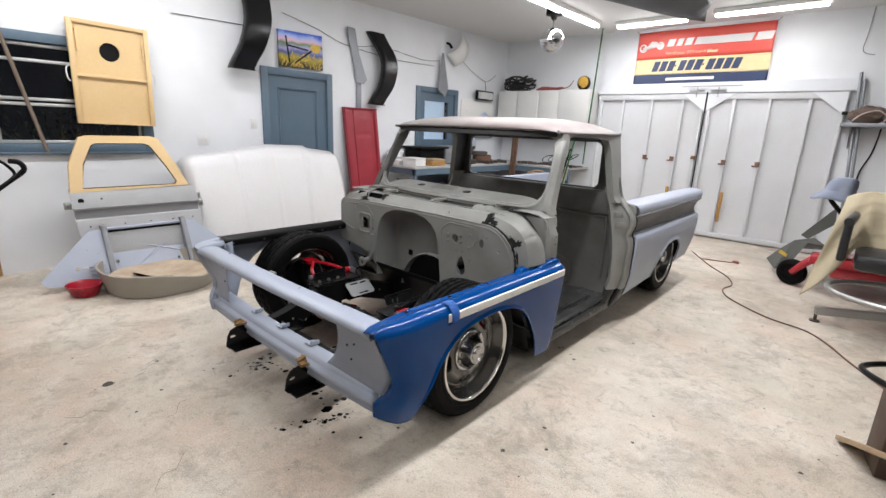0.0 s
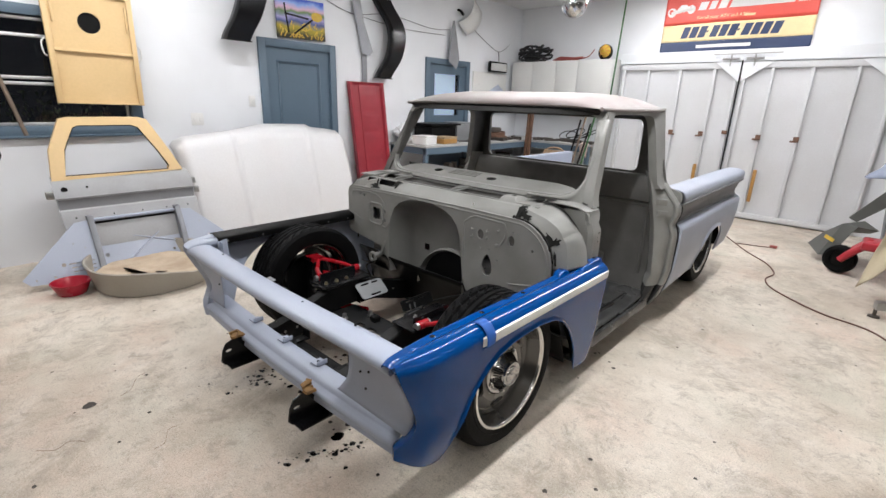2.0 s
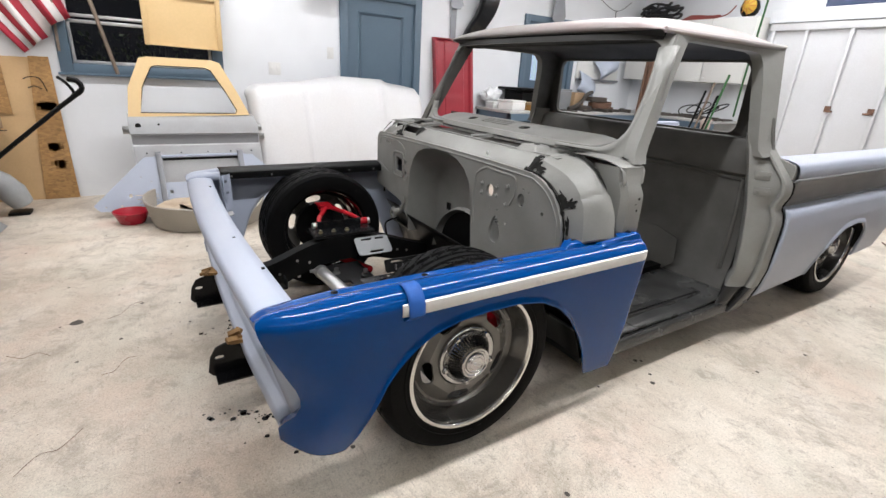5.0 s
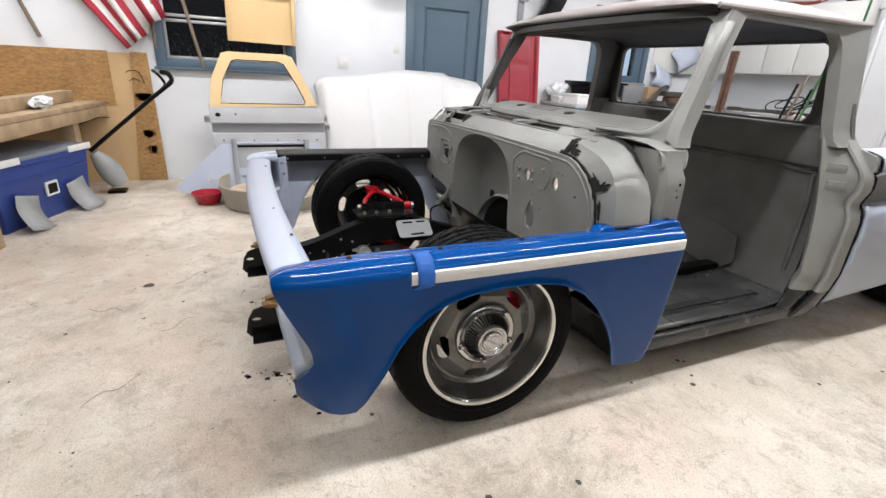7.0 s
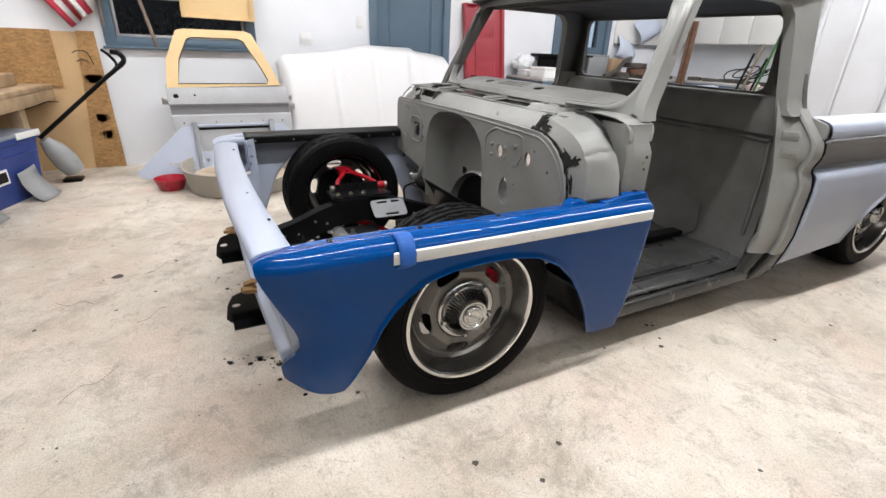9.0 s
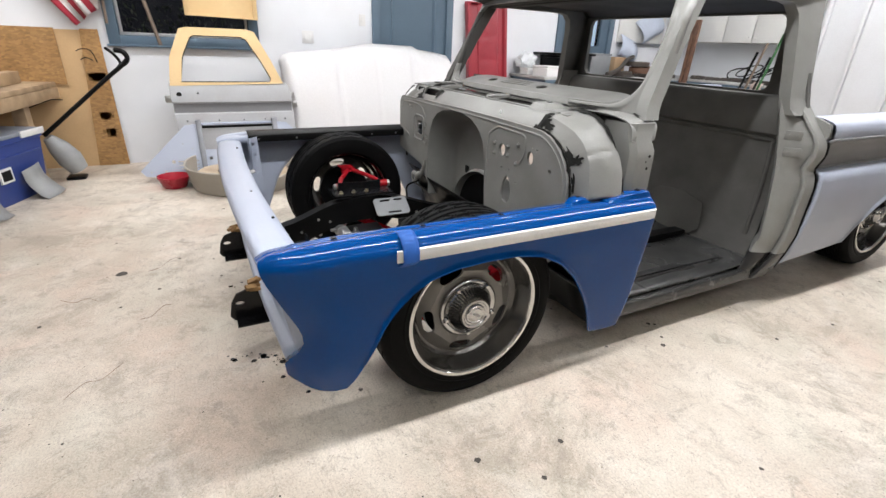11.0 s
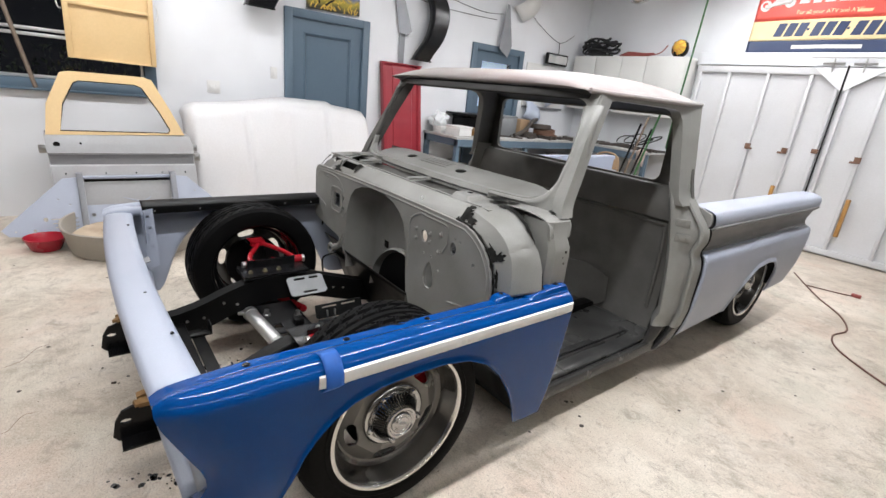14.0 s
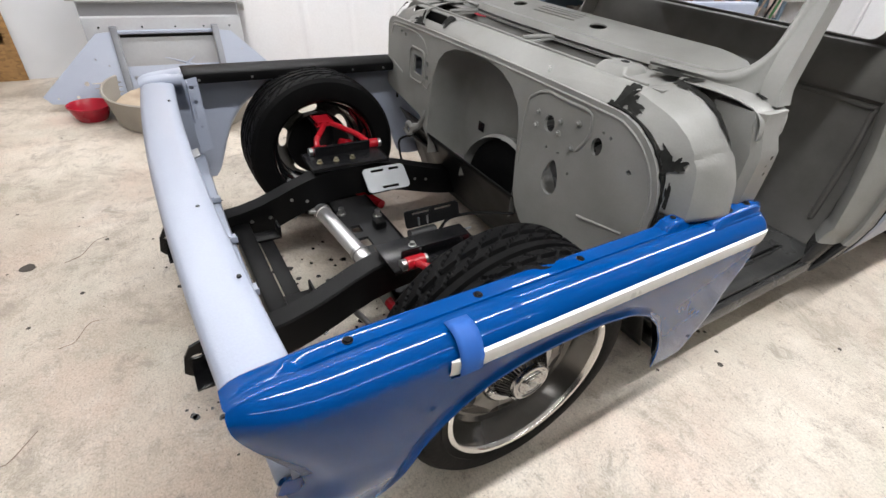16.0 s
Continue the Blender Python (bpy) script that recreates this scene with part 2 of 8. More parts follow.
def painted_picture():
    mat = bpy.data.materials.new("painted_landscape")
    mat.use_nodes = True
    n = mat.node_tree.nodes
    b = n["Principled BSDF"]
    b.inputs["Roughness"].default_value = 0.4
    co, sep, no = n.new("ShaderNodeTexCoord"), n.new("ShaderNodeSeparateXYZ"), n.new("ShaderNodeTexNoise")
    no.inputs["Scale"].default_value, no.inputs["Detail"].default_value = 7, 5
    add, ramp = n.new("ShaderNodeMath"), n.new("ShaderNodeValToRGB")
    add.operation = "MULTIPLY_ADD"
    add.inputs[1].default_value = 0.35
    e = ramp.color_ramp
    e.elements[0].position, e.elements[0].color = 0.1, (0.03, 0.03, 0.02, 1)
    e.elements[1].position, e.elements[1].color = 0.95, (0.06, 0.12, 0.6, 1)
    for p, c in ((0.3, (0.4, 0.32, 0.03, 1)), (0.42, (0.05, 0.08, 0.25, 1)), (0.55, (0.35, 0.32, 0.6, 1)), (0.66, (0.1, 0.2, 0.05, 1)), (0.74, (0.7, 0.45, 0.6, 1)), (0.85, (0.3, 0.45, 0.8, 1))):
        k = e.elements.new(p)
        k.color = c
    links(mat, (co.outputs["Generated"], sep.inputs[0]), (co.outputs["Object"], no.inputs["Vector"]), (no.outputs["Fac"], add.inputs[0]), (sep.outputs[2], add.inputs[2]))
    sub = n.new("ShaderNodeMath")
    sub.operation = "SUBTRACT"
    sub.inputs[1].default_value = 0.175
    links(mat, (add.outputs[0], sub.inputs[0]), (sub.outputs[0], ramp.inputs[0]), (ramp.outputs[0], b.inputs["Base Color"]))
    return mat


M_PICTURE = painted_picture()


def concrete():
    """Worn garage slab: warm mottling, faint green and pink tints, grime, scratches and pores."""
    mat = bpy.data.materials.new("worn_concrete")
    mat.use_nodes = True
    n = mat.node_tree.nodes
    b = n["Principled BSDF"]
    co = n.new("ShaderNodeTexCoord")

    def tex(scale, detail, rough=0.55, stretch=None, warp=0.0):
        t = n.new("ShaderNodeTexNoise")
        t.inputs["Scale"].default_value, t.inputs["Detail"].default_value, t.inputs["Roughness"].default_value = scale, detail, rough
        t.inputs["Distortion"].default_value = warp
        if stretch:
            mp = n.new("ShaderNodeMapping")
            mp.inputs["Scale"].default_value, mp.inputs["Rotation"].default_value = stretch, (0, 0, 0.35)
            links(mat, (co.outputs["Object"], mp.inputs[0]), (mp.outputs[0], t.inputs["Vector"]))
        else:
            links(mat, (co.outputs["Object"], t.inputs["Vector"]))
        return t.outputs["Fac"]

    def step(f, lo, hi, power=1.0):
        m = n.new("ShaderNodeMapRange")
        m.inputs[1].default_value, m.inputs[2].default_value, m.inputs[4].default_value = lo, hi, power
        links(mat, (f, m.inputs[0]))
        return m.outputs[0]

    def mix(fac, a, c, kind="MIX"):
        m = n.new("ShaderNodeMixRGB")
        m.blend_type = kind
        for sock, v in ((m.inputs[0], fac), (m.inputs[1], a), (m.inputs[2], c)):
            if isinstance(v, tuple):
                sock.default_value = (*v, 1)
            elif isinstance(v, float):
                sock.default_value = v
            else:
                links(mat, (v, sock))
        return m.outputs[0]

    c = mix(step(tex(0.7, 9, 0.7), 0.42, 0.58), FLOOR_A, FLOOR_B)
    c = mix(step(tex(1.9, 7, 0.6), 0.50, 0.66, 0.40), c, (0.49, 0.49, 0.40))
    c = mix(step(tex(1.5, 7, 0.6), 0.52, 0.66, 0.45), c, (0.66, 0.49, 0.40))
    c = mix(step(tex(1.7, 14, 0.80, warp=0.4), 0.50, 0.60, 0.68), c, (0.36, 0.305, 0.24))
    c = mix(step(tex(3.3, 12, 0.78, warp=0.5), 0.52, 0.64, 0.45), c, (0.76, 0.71, 0.64))
    c = mix(step(tex(9.0, 12, 0.84, warp=0.6), 0.525, 0.61, 0.58), c, (0.29, 0.245, 0.195))
    c = mix(step(tex(6.0, 8, 0.75, stretch=(1, 22, 1)), 0.57, 0.66, 0.42), c, (0.30, 0.26, 0.21))
    c = mix(step(tex(15.0, 8, 0.75, stretch=(30, 1, 1)), 0.60, 0.67, 0.35), c, (0.74, 0.70, 0.63))
    c = mix(step(tex(26, 9, 0.85, warp=0.4), 0.575, 0.65, 0.55), c, (0.24, 0.20, 0.16))
    c = mix(step(tex(62, 6, 0.8), 0.595, 0.65, 0.70), c, (0.17, 0.145, 0.115))
    c = mix(step(tex(120, 4, 0.75), 0.61, 0.665, 0.65), c, (0.12, 0.10, 0.08))
    c = mix(0.28, c, step(tex(150, 5), 0.28, 0.62), "MULTIPLY")
    links(mat, (c, b.inputs["Base Color"]))
    r = step(tex(3.0, 5), 0.3, 0.7)
    rr = n.new("ShaderNodeMapRange")
    rr.inputs[3].default_value, rr.inputs[4].default_value = 0.42, 0.62
    bp = n.new("ShaderNodeBump")
    bp.inputs["Strength"].default_value, bp.inputs["Distance"].default_value = 0.25, 0.002
    links(mat, (r, rr.inputs[0]), (rr.outputs[0], b.inputs["Roughness"]), (tex(70, 6, 0.7), bp.inputs["Height"]), (bp.outputs[0], b.inputs["Normal"]))
    return mat


FLOOR_A, FLOOR_B = (0.71, 0.645, 0.55), (0.52, 0.445, 0.36)
M_FLOOR = concrete()


# ---- mesh helpers ----
def thing(name, place, label, category, group="", kind=""):
    ob = new(name)
    ob.empty_display_size = 0.1
    ob.location = place
    return tagged(ob, label, category, group, kind)


def part(name, bm, mat, parent=None, label="", smooth=True, angle=35):
    bmesh.ops.recalc_face_normals(bm, faces=bm.faces)
    me = bpy.data.meshes.new(name)
    bm.to_mesh(me)
    bm.free()
    me.materials.append(mat)
    if smooth:
        me.shade_smooth()
        me.set_sharp_from_angle(angle=radians(angle))
    ob = new(name, me)
    if parent is not None:
        ob.parent = parent
        top = parent
        shift = Vector((0, 0, 0))
        while top is not None:
            shift += top.location
            top = top.parent
        for v in me.vertices:
            v.co -= shift
    if label:
        ob["label"] = label
    return ob


def box(bm, x0, x1, y0, y1, z0, z1, bevel=0.0, m=None):
    made = bmesh.ops.create_cube(bm, size=1)["verts"]
    for v in made:
        v.co = Vector(((x0 + x1) / 2 + v.co.x * (x1 - x0), (y0 + y1) / 2 + v.co.y * (y1 - y0), (z0 + z1) / 2 + v.co.z * (z1 - z0)))
    if bevel:
        edges = list({e for v in made for e in v.link_edges})
        made = bmesh.ops.bevel(bm, geom=edges, offset=bevel, segments=2, affect="EDGES", profile=0.5)["verts"]
    if m is not None:
        bmesh.ops.transform(bm, matrix=m, verts=list(made))
    return bm


def boxed(*a, **k):
    return box(bmesh.new(), *a, **k)


def loft(bm, rows, closed=False, caps=False):
    """Quads between rows of points of equal length."""
    vs = [[bm.verts.new(p) for p in r] for r in rows]
    for a, b in zip(vs, vs[1:]):
        n = len(a)
        for i in range(n if closed else n - 1):
            j = (i + 1) % n
            bm.faces.new((a[i], a[j], b[j], b[i]))
    if caps:
        bm.faces.new(vs[0])
        bm.faces.new(list(reversed(vs[-1])))
    return bm


def thicken(ob, t, offset=-1.0):
    md = ob.modifiers.new("thickness", "SOLIDIFY")
    md.thickness, md.offset = t, offset
    return ob


def smooth_path(pts, steps=6):
    pts = [Vector(p) for p in pts]
    out = []
    for i in range(len(pts) - 1):
        a, b, c, d = pts[max(0, i - 1)], pts[i], pts[i + 1], pts[min(len(pts) - 1, i + 2)]
        for k in range(steps):
            t = k / steps
            out.append(0.5 * (2 * b + (c - a) * t + (2 * a - 5 * b + 4 * c - d) * t * t + (3 * b - a - 3 * c + d) * t ** 3))
    return out + [pts[-1]]


def tube(bm, pts, r, n=10, smooth=0, closed=False):
    pts = smooth_path(pts, smooth) if smooth else [Vector(p) for p in pts]
    rows = []
    up = Vector((0.13, 0.21, 0.97))
    for i, p in enumerate(pts):
        d = (pts[min(i + 1, len(pts) - 1)] - pts[max(i - 1, 0)]).normalized()
        if closed:
            d = (pts[(i + 1) % len(pts)] - pts[i - 1]).normalized()
        s = d.cross(up)
        s = s.normalized() if s.length > 1e-4 else d.orthogonal().normalized()
        w = d.cross(s)
        rr = r[i] if isinstance(r, (list, tuple)) else r
        rows.append([p + rr * (math.cos(a) * s + math.sin(a) * w) for a in [2 * math.pi * k / n for k in range(n)]])
    if closed:
        rows.append(rows[0])
        loft(bm, rows, closed=True)
        bmesh.ops.remove_doubles(bm, verts=bm.verts, dist=1e-6)
    else:
        loft(bm, rows, closed=True, caps=True)
    return bm


def lathe(bm, profile, m, n=48, closed=False):
    """Profile of (radius, height) turned about the z axis of m."""
    rows = []
    for k in range(n):
        a = 2 * math.pi * k / n
        rows.append([m @ Vector((r * math.cos(a), r * math.sin(a), h)) for r, h in profile])
    rows.append(rows[0])
    loft(bm, rows, closed=closed)
    bmesh.ops.remove_doubles(bm, verts=bm.verts, dist=1e-6)
    return bm


def plate(bm, outer, holes, put, thick):
    """A flat sheet with holes; put(a, b, h) gives the place of the sheet's point (a, b) at depth h."""
    loops, edges = [], []
    for loop in [outer, *holes]:
        vs = [bm.verts.new((a, b, 0)) for a, b in loop]
        edges += [bm.edges.new((vs[i], vs[(i + 1) % len(vs)])) for i in range(len(vs))]
        loops.append(vs)
    faces = [g for g in bmesh.ops.triangle_fill(bm, use_beauty=True, use_dissolve=False, edges=edges)["geom"] if isinstance(g, bmesh.types.BMFace)]
    front = {v: v.co.copy() for f in faces for v in f.verts}
    back = {v: bm.verts.new(c) for v, c in front.items()}
    for f in faces:
        bm.faces.new([back[v] for v in reversed(f.verts)])
    for vs in loops:
        for i in range(len(vs)):
            a, b = vs[i], vs[(i + 1) % len(vs)]
            bm.faces.new((a, b, back[b], back[a]))
    for v, c in front.items():
        v.co = put(c.x, c.y, 0.0)
        back[v].co = put(c.x, c.y, thick)
    return bm


def rounded(a0, a1, b0, b1, r, n=5):
    pts = []
    for ca, cb, s in ((a1 - r, b1 - r, 0), (a0 + r, b1 - r, 90), (a0 + r, b0 + r, 180), (a1 - r, b0 + r, 270)):
        for k in range(n + 1):
            t = radians(s + 90 * k / n)
            pts.append((ca + r * math.cos(t), cb + r * math.sin(t)))
    return pts


def ring(a, b, ra, rb=None, n=20, turn=0):
    rb = rb or ra
    return [(a + ra * math.cos(2 * math.pi * k / n), b + rb * math.sin(2 * math.pi * k / n)) for k in range(n)]


def lerp_at(table, v):
    """Value of a table of (key, value) at v."""
    if v <= table[0][0]:
        return table[0][1]
    for (a, p), (b, q) in zip(table, table[1:]):
        if v <= b:
            return p + (q - p) * (v - a) / (b - a)
    return table[-1][1]


# ---- the room ----
WX, BY, RX, FY, CZ = -5.6, 8.15, 2.6, -3.6, 3.05
part("floor", boxed(WX - 0.2, RX + 0.2, FY - 0.2, BY + 0.2, -0.15, 0), M_FLOOR, smooth=False)["kind"] = "structure"
part("ceiling", boxed(WX - 0.2, RX + 0.2, FY - 0.2, BY + 0.2, CZ, CZ + 0.15), M_CEIL, smooth=False)["kind"] = "structure"
OPEN = [[(0.70, 1.12), (1.86, 1.12), (1.86, 2.06), (0.70, 2.06)], [(3.16, 0.002), (4.08, 0.002), (4.08, 2.03), (3.16, 2.03)], [(5.75, 0.002), (6.68, 0.002), (6.68, 2.04), (5.75, 2.04)]]
part("wall_west", plate(bmesh.new(), [(FY - 0.2, 0), (BY + 0.2, 0), (BY + 0.2, CZ), (FY - 0.2, CZ)], OPEN, lambda y, z, h: Vector((WX - h, y, z)), 0.15), M_WALL, smooth=False)["kind"] = "structure"
part("wall_north", boxed(WX, RX, BY, BY + 0.2, 0, CZ), M_WALL, smooth=False)["kind"] = "structure"
# east and south walls are out of view, kept dark to cut fill
part("wall_east", boxed(RX, RX + 0.2, FY - 0.2, BY + 0.2, 0, CZ), M_UNSEENWALL, smooth=False)["kind"] = "structure"
part("wall_south", boxed(WX, RX, FY - 0.2, FY, 0, CZ), M_UNSEENWALL, smooth=False)["kind"] = "structure"

# ---- the pickup truck ----
XC = -2.18
FRONT_HUB, REAR_HUB, HUB_Z = 1.992, 4.87, 0.345
truck = thing("pickup_truck", (XC, 3.3, 0), "half-restored pickup truck body in grey primer with one blue front fender", "pickup truck")


def P(u, y, z):
    return Vector((XC + u, y, z))


def dense(poly, step=0.03):
    out = []
    for i in range(len(poly)):
        a, b = Vector(poly[i]), Vector(poly[(i + 1) % len(poly)])
        n = max(1, round((b - a).length / step))
        out += [tuple(a + (b - a) * k / n) for k in range(n)]
    return out


# half width of the body by height
SIDE = [(0.15, 0.86), (0.22, 0.885), (0.3, 0.91), (0.45, 0.935), (0.6, 0.94), (0.68, 0.935), (0.705, 0.925), (0.715, 0.905), (0.722, 0.885), (0.78, 0.885), (0.835, 0.9), (0.855, 0.92), (0.87, 0.935), (0.905, 0.935), (0.93, 0.925), (0.945, 0.9), (0.95, 0.87), (0.965, 0.82), (1.0, 0.805), (1.45, 0.735)]
ARCH = [(1.355, 0.30), (1.375, 0.262), (1.40, 0.236), (1.44, 0.212), (1.48, 0.198), (1.52, 0.196), (1.55, 0.222), (1.58, 0.285), (1.605, 0.345), (1.64, 0.42), (1.68, 0.475), (1.73, 0.522), (1.78, 0.552), (1.86, 0.573), (1.96, 0.581), (2.08, 0.58), (2.19, 0.56), (2.28, 0.516), (2.36, 0.442), (2.43, 0.34), (2.475, 0.258), (2.51, 0.175), (2.535, 0.15), (2.6, 0.142), (2.73, 0.14)]
NOSE = [(0.195, 1.395), (0.21, 1.38), (0.25, 1.366), (0.30, 1.36), (0.325, 1.366), (0.35, 1.385), (0.375, 1.408), (0.405, 1.415), (0.45, 1.402), (0.55, 1.355), (0.61, 1.328), (0.64, 1.318), (0.66, 1.316), (0.68, 1.325), (0.70, 1.345)]


def fender_rows(s):
    rows = []
    for y in [1.27 + 0.0175 * k for k in range(82)] + [2.70, 2.712, 2.72]:
        f = min(1.0, (y - 1.27) / 0.3)
        out = 0.935 - 0.045 * (1 - f) ** 3 - (0.006 if y > 2.715 else 0)
        drop = 0.018 * (1 - f) ** 1.8 + 0.012 * max(0.0, 1 - f / 0.14) ** 2
        zb = lerp_at(ARCH, y if f >= 1 else 1.365 + 0.205 * f)
        # bolt strip and groove along the inner edge, ending short of the nose
        g = 1.0 if f >= 1 else min(1.0, max(0.0, (1.32 + 0.25 * f - 1.415) / 0.02))
        prof = [(0.808, 0.645)]
        for u, flush, cut in ((0.808, 0.676, 0.678), (0.811, 0.683, 0.683), (0.816, 0.686, 0.6845), (0.846, 0.689, 0.6845), (0.849, 0.6895, 0.678), (0.854, 0.690, 0.678), (0.857, 0.6915, 0.688), (0.861, 0.6925, 0.6925)):
            prof.append((u, flush + (cut - flush) * g))
        w = out - 0.861
        prof += [(0.861 + w * math.sin(radians(a)), 0.652 + 0.048 * math.cos(radians(a))) for a in (18, 27, 36, 45, 54, 63, 72, 81, 90)] + [(out, 0.635)]
        for k in range(1, 15):
            z = 0.635 + (zb + 0.02 - 0.635) * k / 11 if k < 12 else zb + (0.012, 0.005, 0.0)[k - 12]
            lip = 0.012 * max(0.0, 1 - (z - zb) / 0.018) * min(1.0, max(0.0, (y - 1.54) / 0.06)) * min(1.0, max(0.0, (2.56 - y) / 0.05))
            tuck = 0.016 * (min(1, (0.635 - z) / 0.22)) ** 1.4 + 0.040 * max(0, (0.4 - z) / 0.2) ** 1.5 * (0.4 if y > 2.4 else 1)
            tuck += 0.045 * max(0.0, 1 - f / 0.45) ** 2 * min(1.0, max(0.0, (0.40 - z) / 0.07))
            prof.append((out - tuck + lip, z))
        row = []
        for j, (u, z) in enumerate(prof):
            zz = z - drop if j > 0 else z
            yy = y
            if f < 1:
                g = lerp_at(NOSE, zz)
                yy = g + (1.57 - g) * f
            if y > 2.4:
                yy -= 0.035 * max(0, (0.60 - z) / 0.45) ** 2 * (y - 2.4) / 0.32
            row.append(P(s * u, yy, zz))
        rows.append(row)
    first, second = [], []
    for p in rows[0]:
        over = min(1.0, max(0.0, (p.z - 0.60) / 0.05))
        keep = 1.0 if p.z > 0.26 else max(0.15, (p.z - 0.19) / 0.07)
        first.append(p + Vector((-s * 0.02 * (1 - over) * keep, 0.012 * keep, -0.012 * over)))
        second.append(p + Vector((-s * 0.03 * (1 - over) * keep, 0.02 * keep, -0.03 * over)))
    return [second, first] + rows


fender = thicken(part("fender", loft(bmesh.new(), fender_rows(1)), M_BLUE, truck, "glossy blue painted front fender", angle=50), 0.005, 0)
fender2 = thicken(part("fender", loft(bmesh.new(), fender_rows(-1)), M_LIGHT, truck, "light grey primed front fender", angle=50), 0.005, 0)


def inner_rows(y0, y1, table, s=-1):
    rows = []
    for k in range(41):
        y = y0 + (y1 - y0) * k / 40
        zb = max(lerp_at(ARCH, y) + 0.012, table)
        if s < 0:
            rows.append([P(-0.910, y, 0.692), P(-0.896, y, 0.7005), P(-0.88, y, 0.7035), P(-0.861, y, 0.7015), P(-0.812, y, 0.690), P(-0.804, y, 0.684), P(-0.80, y, 0.668), P(-0.803, y, 0.648), P(-0.83, y, 0.643), P(-0.905, y, 0.64)])
        else:
            low = min(lerp_at(ARCH, y) + 0.03, 0.62)
            rows.append([P(0.815, y, 0.660), P(0.87, y, 0.668), P(0.905, y, 0.664), P(0.922, y, 0.64), P(0.904, y, 0.56 if low < 0.54 else low + 0.01), P(0.89, y, low)])
    return rows


lining = thicken(part("inner_lining", loft(bmesh.new(), inner_rows(1.475, 2.43, 0.585)), M_SATIN, fender2, "black inside of the fender"), 0.003)
for y in (1.53, 1.74, 1.98, 2.2, 2.36):
    part("lining_screw", lathe(bmesh.new(), [(0, 0.003), (0.005, 0.002), (0.006, -0.001)], Matrix.Translation(P(-0.801, y, 0.664)) @ Matrix.Rotation(radians(90), 4, "Y"), 8), M_PLATE, lining)
# near-side liner is added, its black standing in for the dark wheel arch
part("inner_lining", loft(bmesh.new(), inner_rows(1.58, 2.55, 0.585, 1)), M_SATIN, fender, "black inside of the fender")
for k, y in enumerate((1.525, 1.80, 2.085, 2.385)):
    part("bolt", lathe(bmesh.new(), [(0, 0.0035), (0.006, 0.0035), (0.007, 0.001), (0.010, 0.0005), (0.010, -0.003)], Matrix.Translation(P(0.831, y, 0.687)), 12), M_BLACK, fender)
for y, z in ((1.49, 0.618), (1.615, 0.622)):
    part("trim_hole", lathe(bmesh.new(), [(0, 0.0035), (0.005, 0.003), (0.005, -0.002)], Matrix.Translation(P(0.918 if y < 1.55 else 0.933, y, z)) @ Matrix.Rotation(radians(90), 4, "Y"), 10), M_BLACK, fender)
# folded flange at the back of the fender's top, with a bolted lip behind a dip
bm = bmesh.new()
rows = []
for y, top in ((2.375, 0.686), (2.39, 0.704), (2.42, 0.709), (2.45, 0.704), (2.475, 0.690)):
    rows.append([P(0.806, y, 0.66), P(0.806, y, top - 0.006), P(0.810, y, top), P(0.836, y, top), P(0.845, y, top - 0.006), P(0.85, y, 0.682)])
loft(bm, rows)
part("front_tab", bm, M_BLUE, fender, angle=40)
part("tab_hole", lathe(bmesh.new(), [(0, 0.002), (0.008, 0.0015), (0.008, -0.003)], Matrix.Translation(P(0.824, 2.42, 0.7085)), 12), M_BLACK, fender)
bm = bmesh.new()
rows = []
for y, top, rise in ((2.497, 0.700, 0.0), (2.508, 0.704, 0.4), (2.53, 0.708, 0.8), (2.56, 0.714, 1.0), (2.62, 0.720, 1.0), (2.68, 0.722, 1.0), (2.708, 0.720, 0.8), (2.718, 0.712, 0.3)):
    rows.append([P(0.852, y, 0.686), P(0.856, y, 0.69 + (top - 0.69) * rise), P(0.862, y, top), P(0.884, y, top + 0.002), P(0.893, y, top - 0.004), P(0.897, y, 0.698), P(0.904, y, 0.694)])
loft(bm, rows)
flange = thicken(part("rear_flange", bm, M_BLUE, fender, angle=40), 0.003)
for y in (2.58, 2.665):
    part("flange_bolt", lathe(bmesh.new(), [(0, 0.006), (0.007, 0.006), (0.007, 0.003), (0.012, 0.002), (0.012, -0.002)], Matrix.Translation(P(0.873, y, 0.7215)), 10), M_BLACK, flange)
# white moulding and the blue tape that masks its front end
rows = []
for k in range(41):
    y = 1.672 + 1.035 * k / 40
    c = 0.647
    e = 1 if 0 < k < 40 else 0.3
    rows.append([P(0.9395, y, c + 0.02), P(0.9395 + 0.007 * e, y, c + 0.017), P(0.9395 + 0.009 * e, y, c), P(0.9395 + 0.007 * e, y, c - 0.017), P(0.935, y, c - 0.021)])
part("side_moulding", loft(bmesh.new(), rows), M_WHITE, fender, "white painted side moulding")
rows = []
for y, w in ((1.688, 0.0), (1.70, 0.001), (1.725, 0.001), (1.738, 0.0)):
    rows.append([P(0.880, y, 0.7015 + w), P(0.900, y, 0.7035 + w), P(0.921, y, 0.6985 + w), P(0.938 + w, y, 0.681), P(0.949 + w, y, 0.66), P(0.95 + w, y, 0.628), P(0.935 + w, y - 0.012, 0.612), P(0.92 + w, y - 0.02, 0.59)])
thicken(part("masking_tape", loft(bmesh.new(), rows), M_TAPE, fender, "torn strip of blue masking tape"), 0.001)


# header over the grille opening, the valance under it, and the recessed panels at both ends
def bar_rows(prof, half, sweep=0.0, fall=0.0):
    rows = []
    for k in range(33):
        u = -half + 2 * half * k / 32
        rows.append([P(u, y + sweep * (u / half) ** 2, z - fall * (u / half) ** 6) for y, z in prof])
    return rows


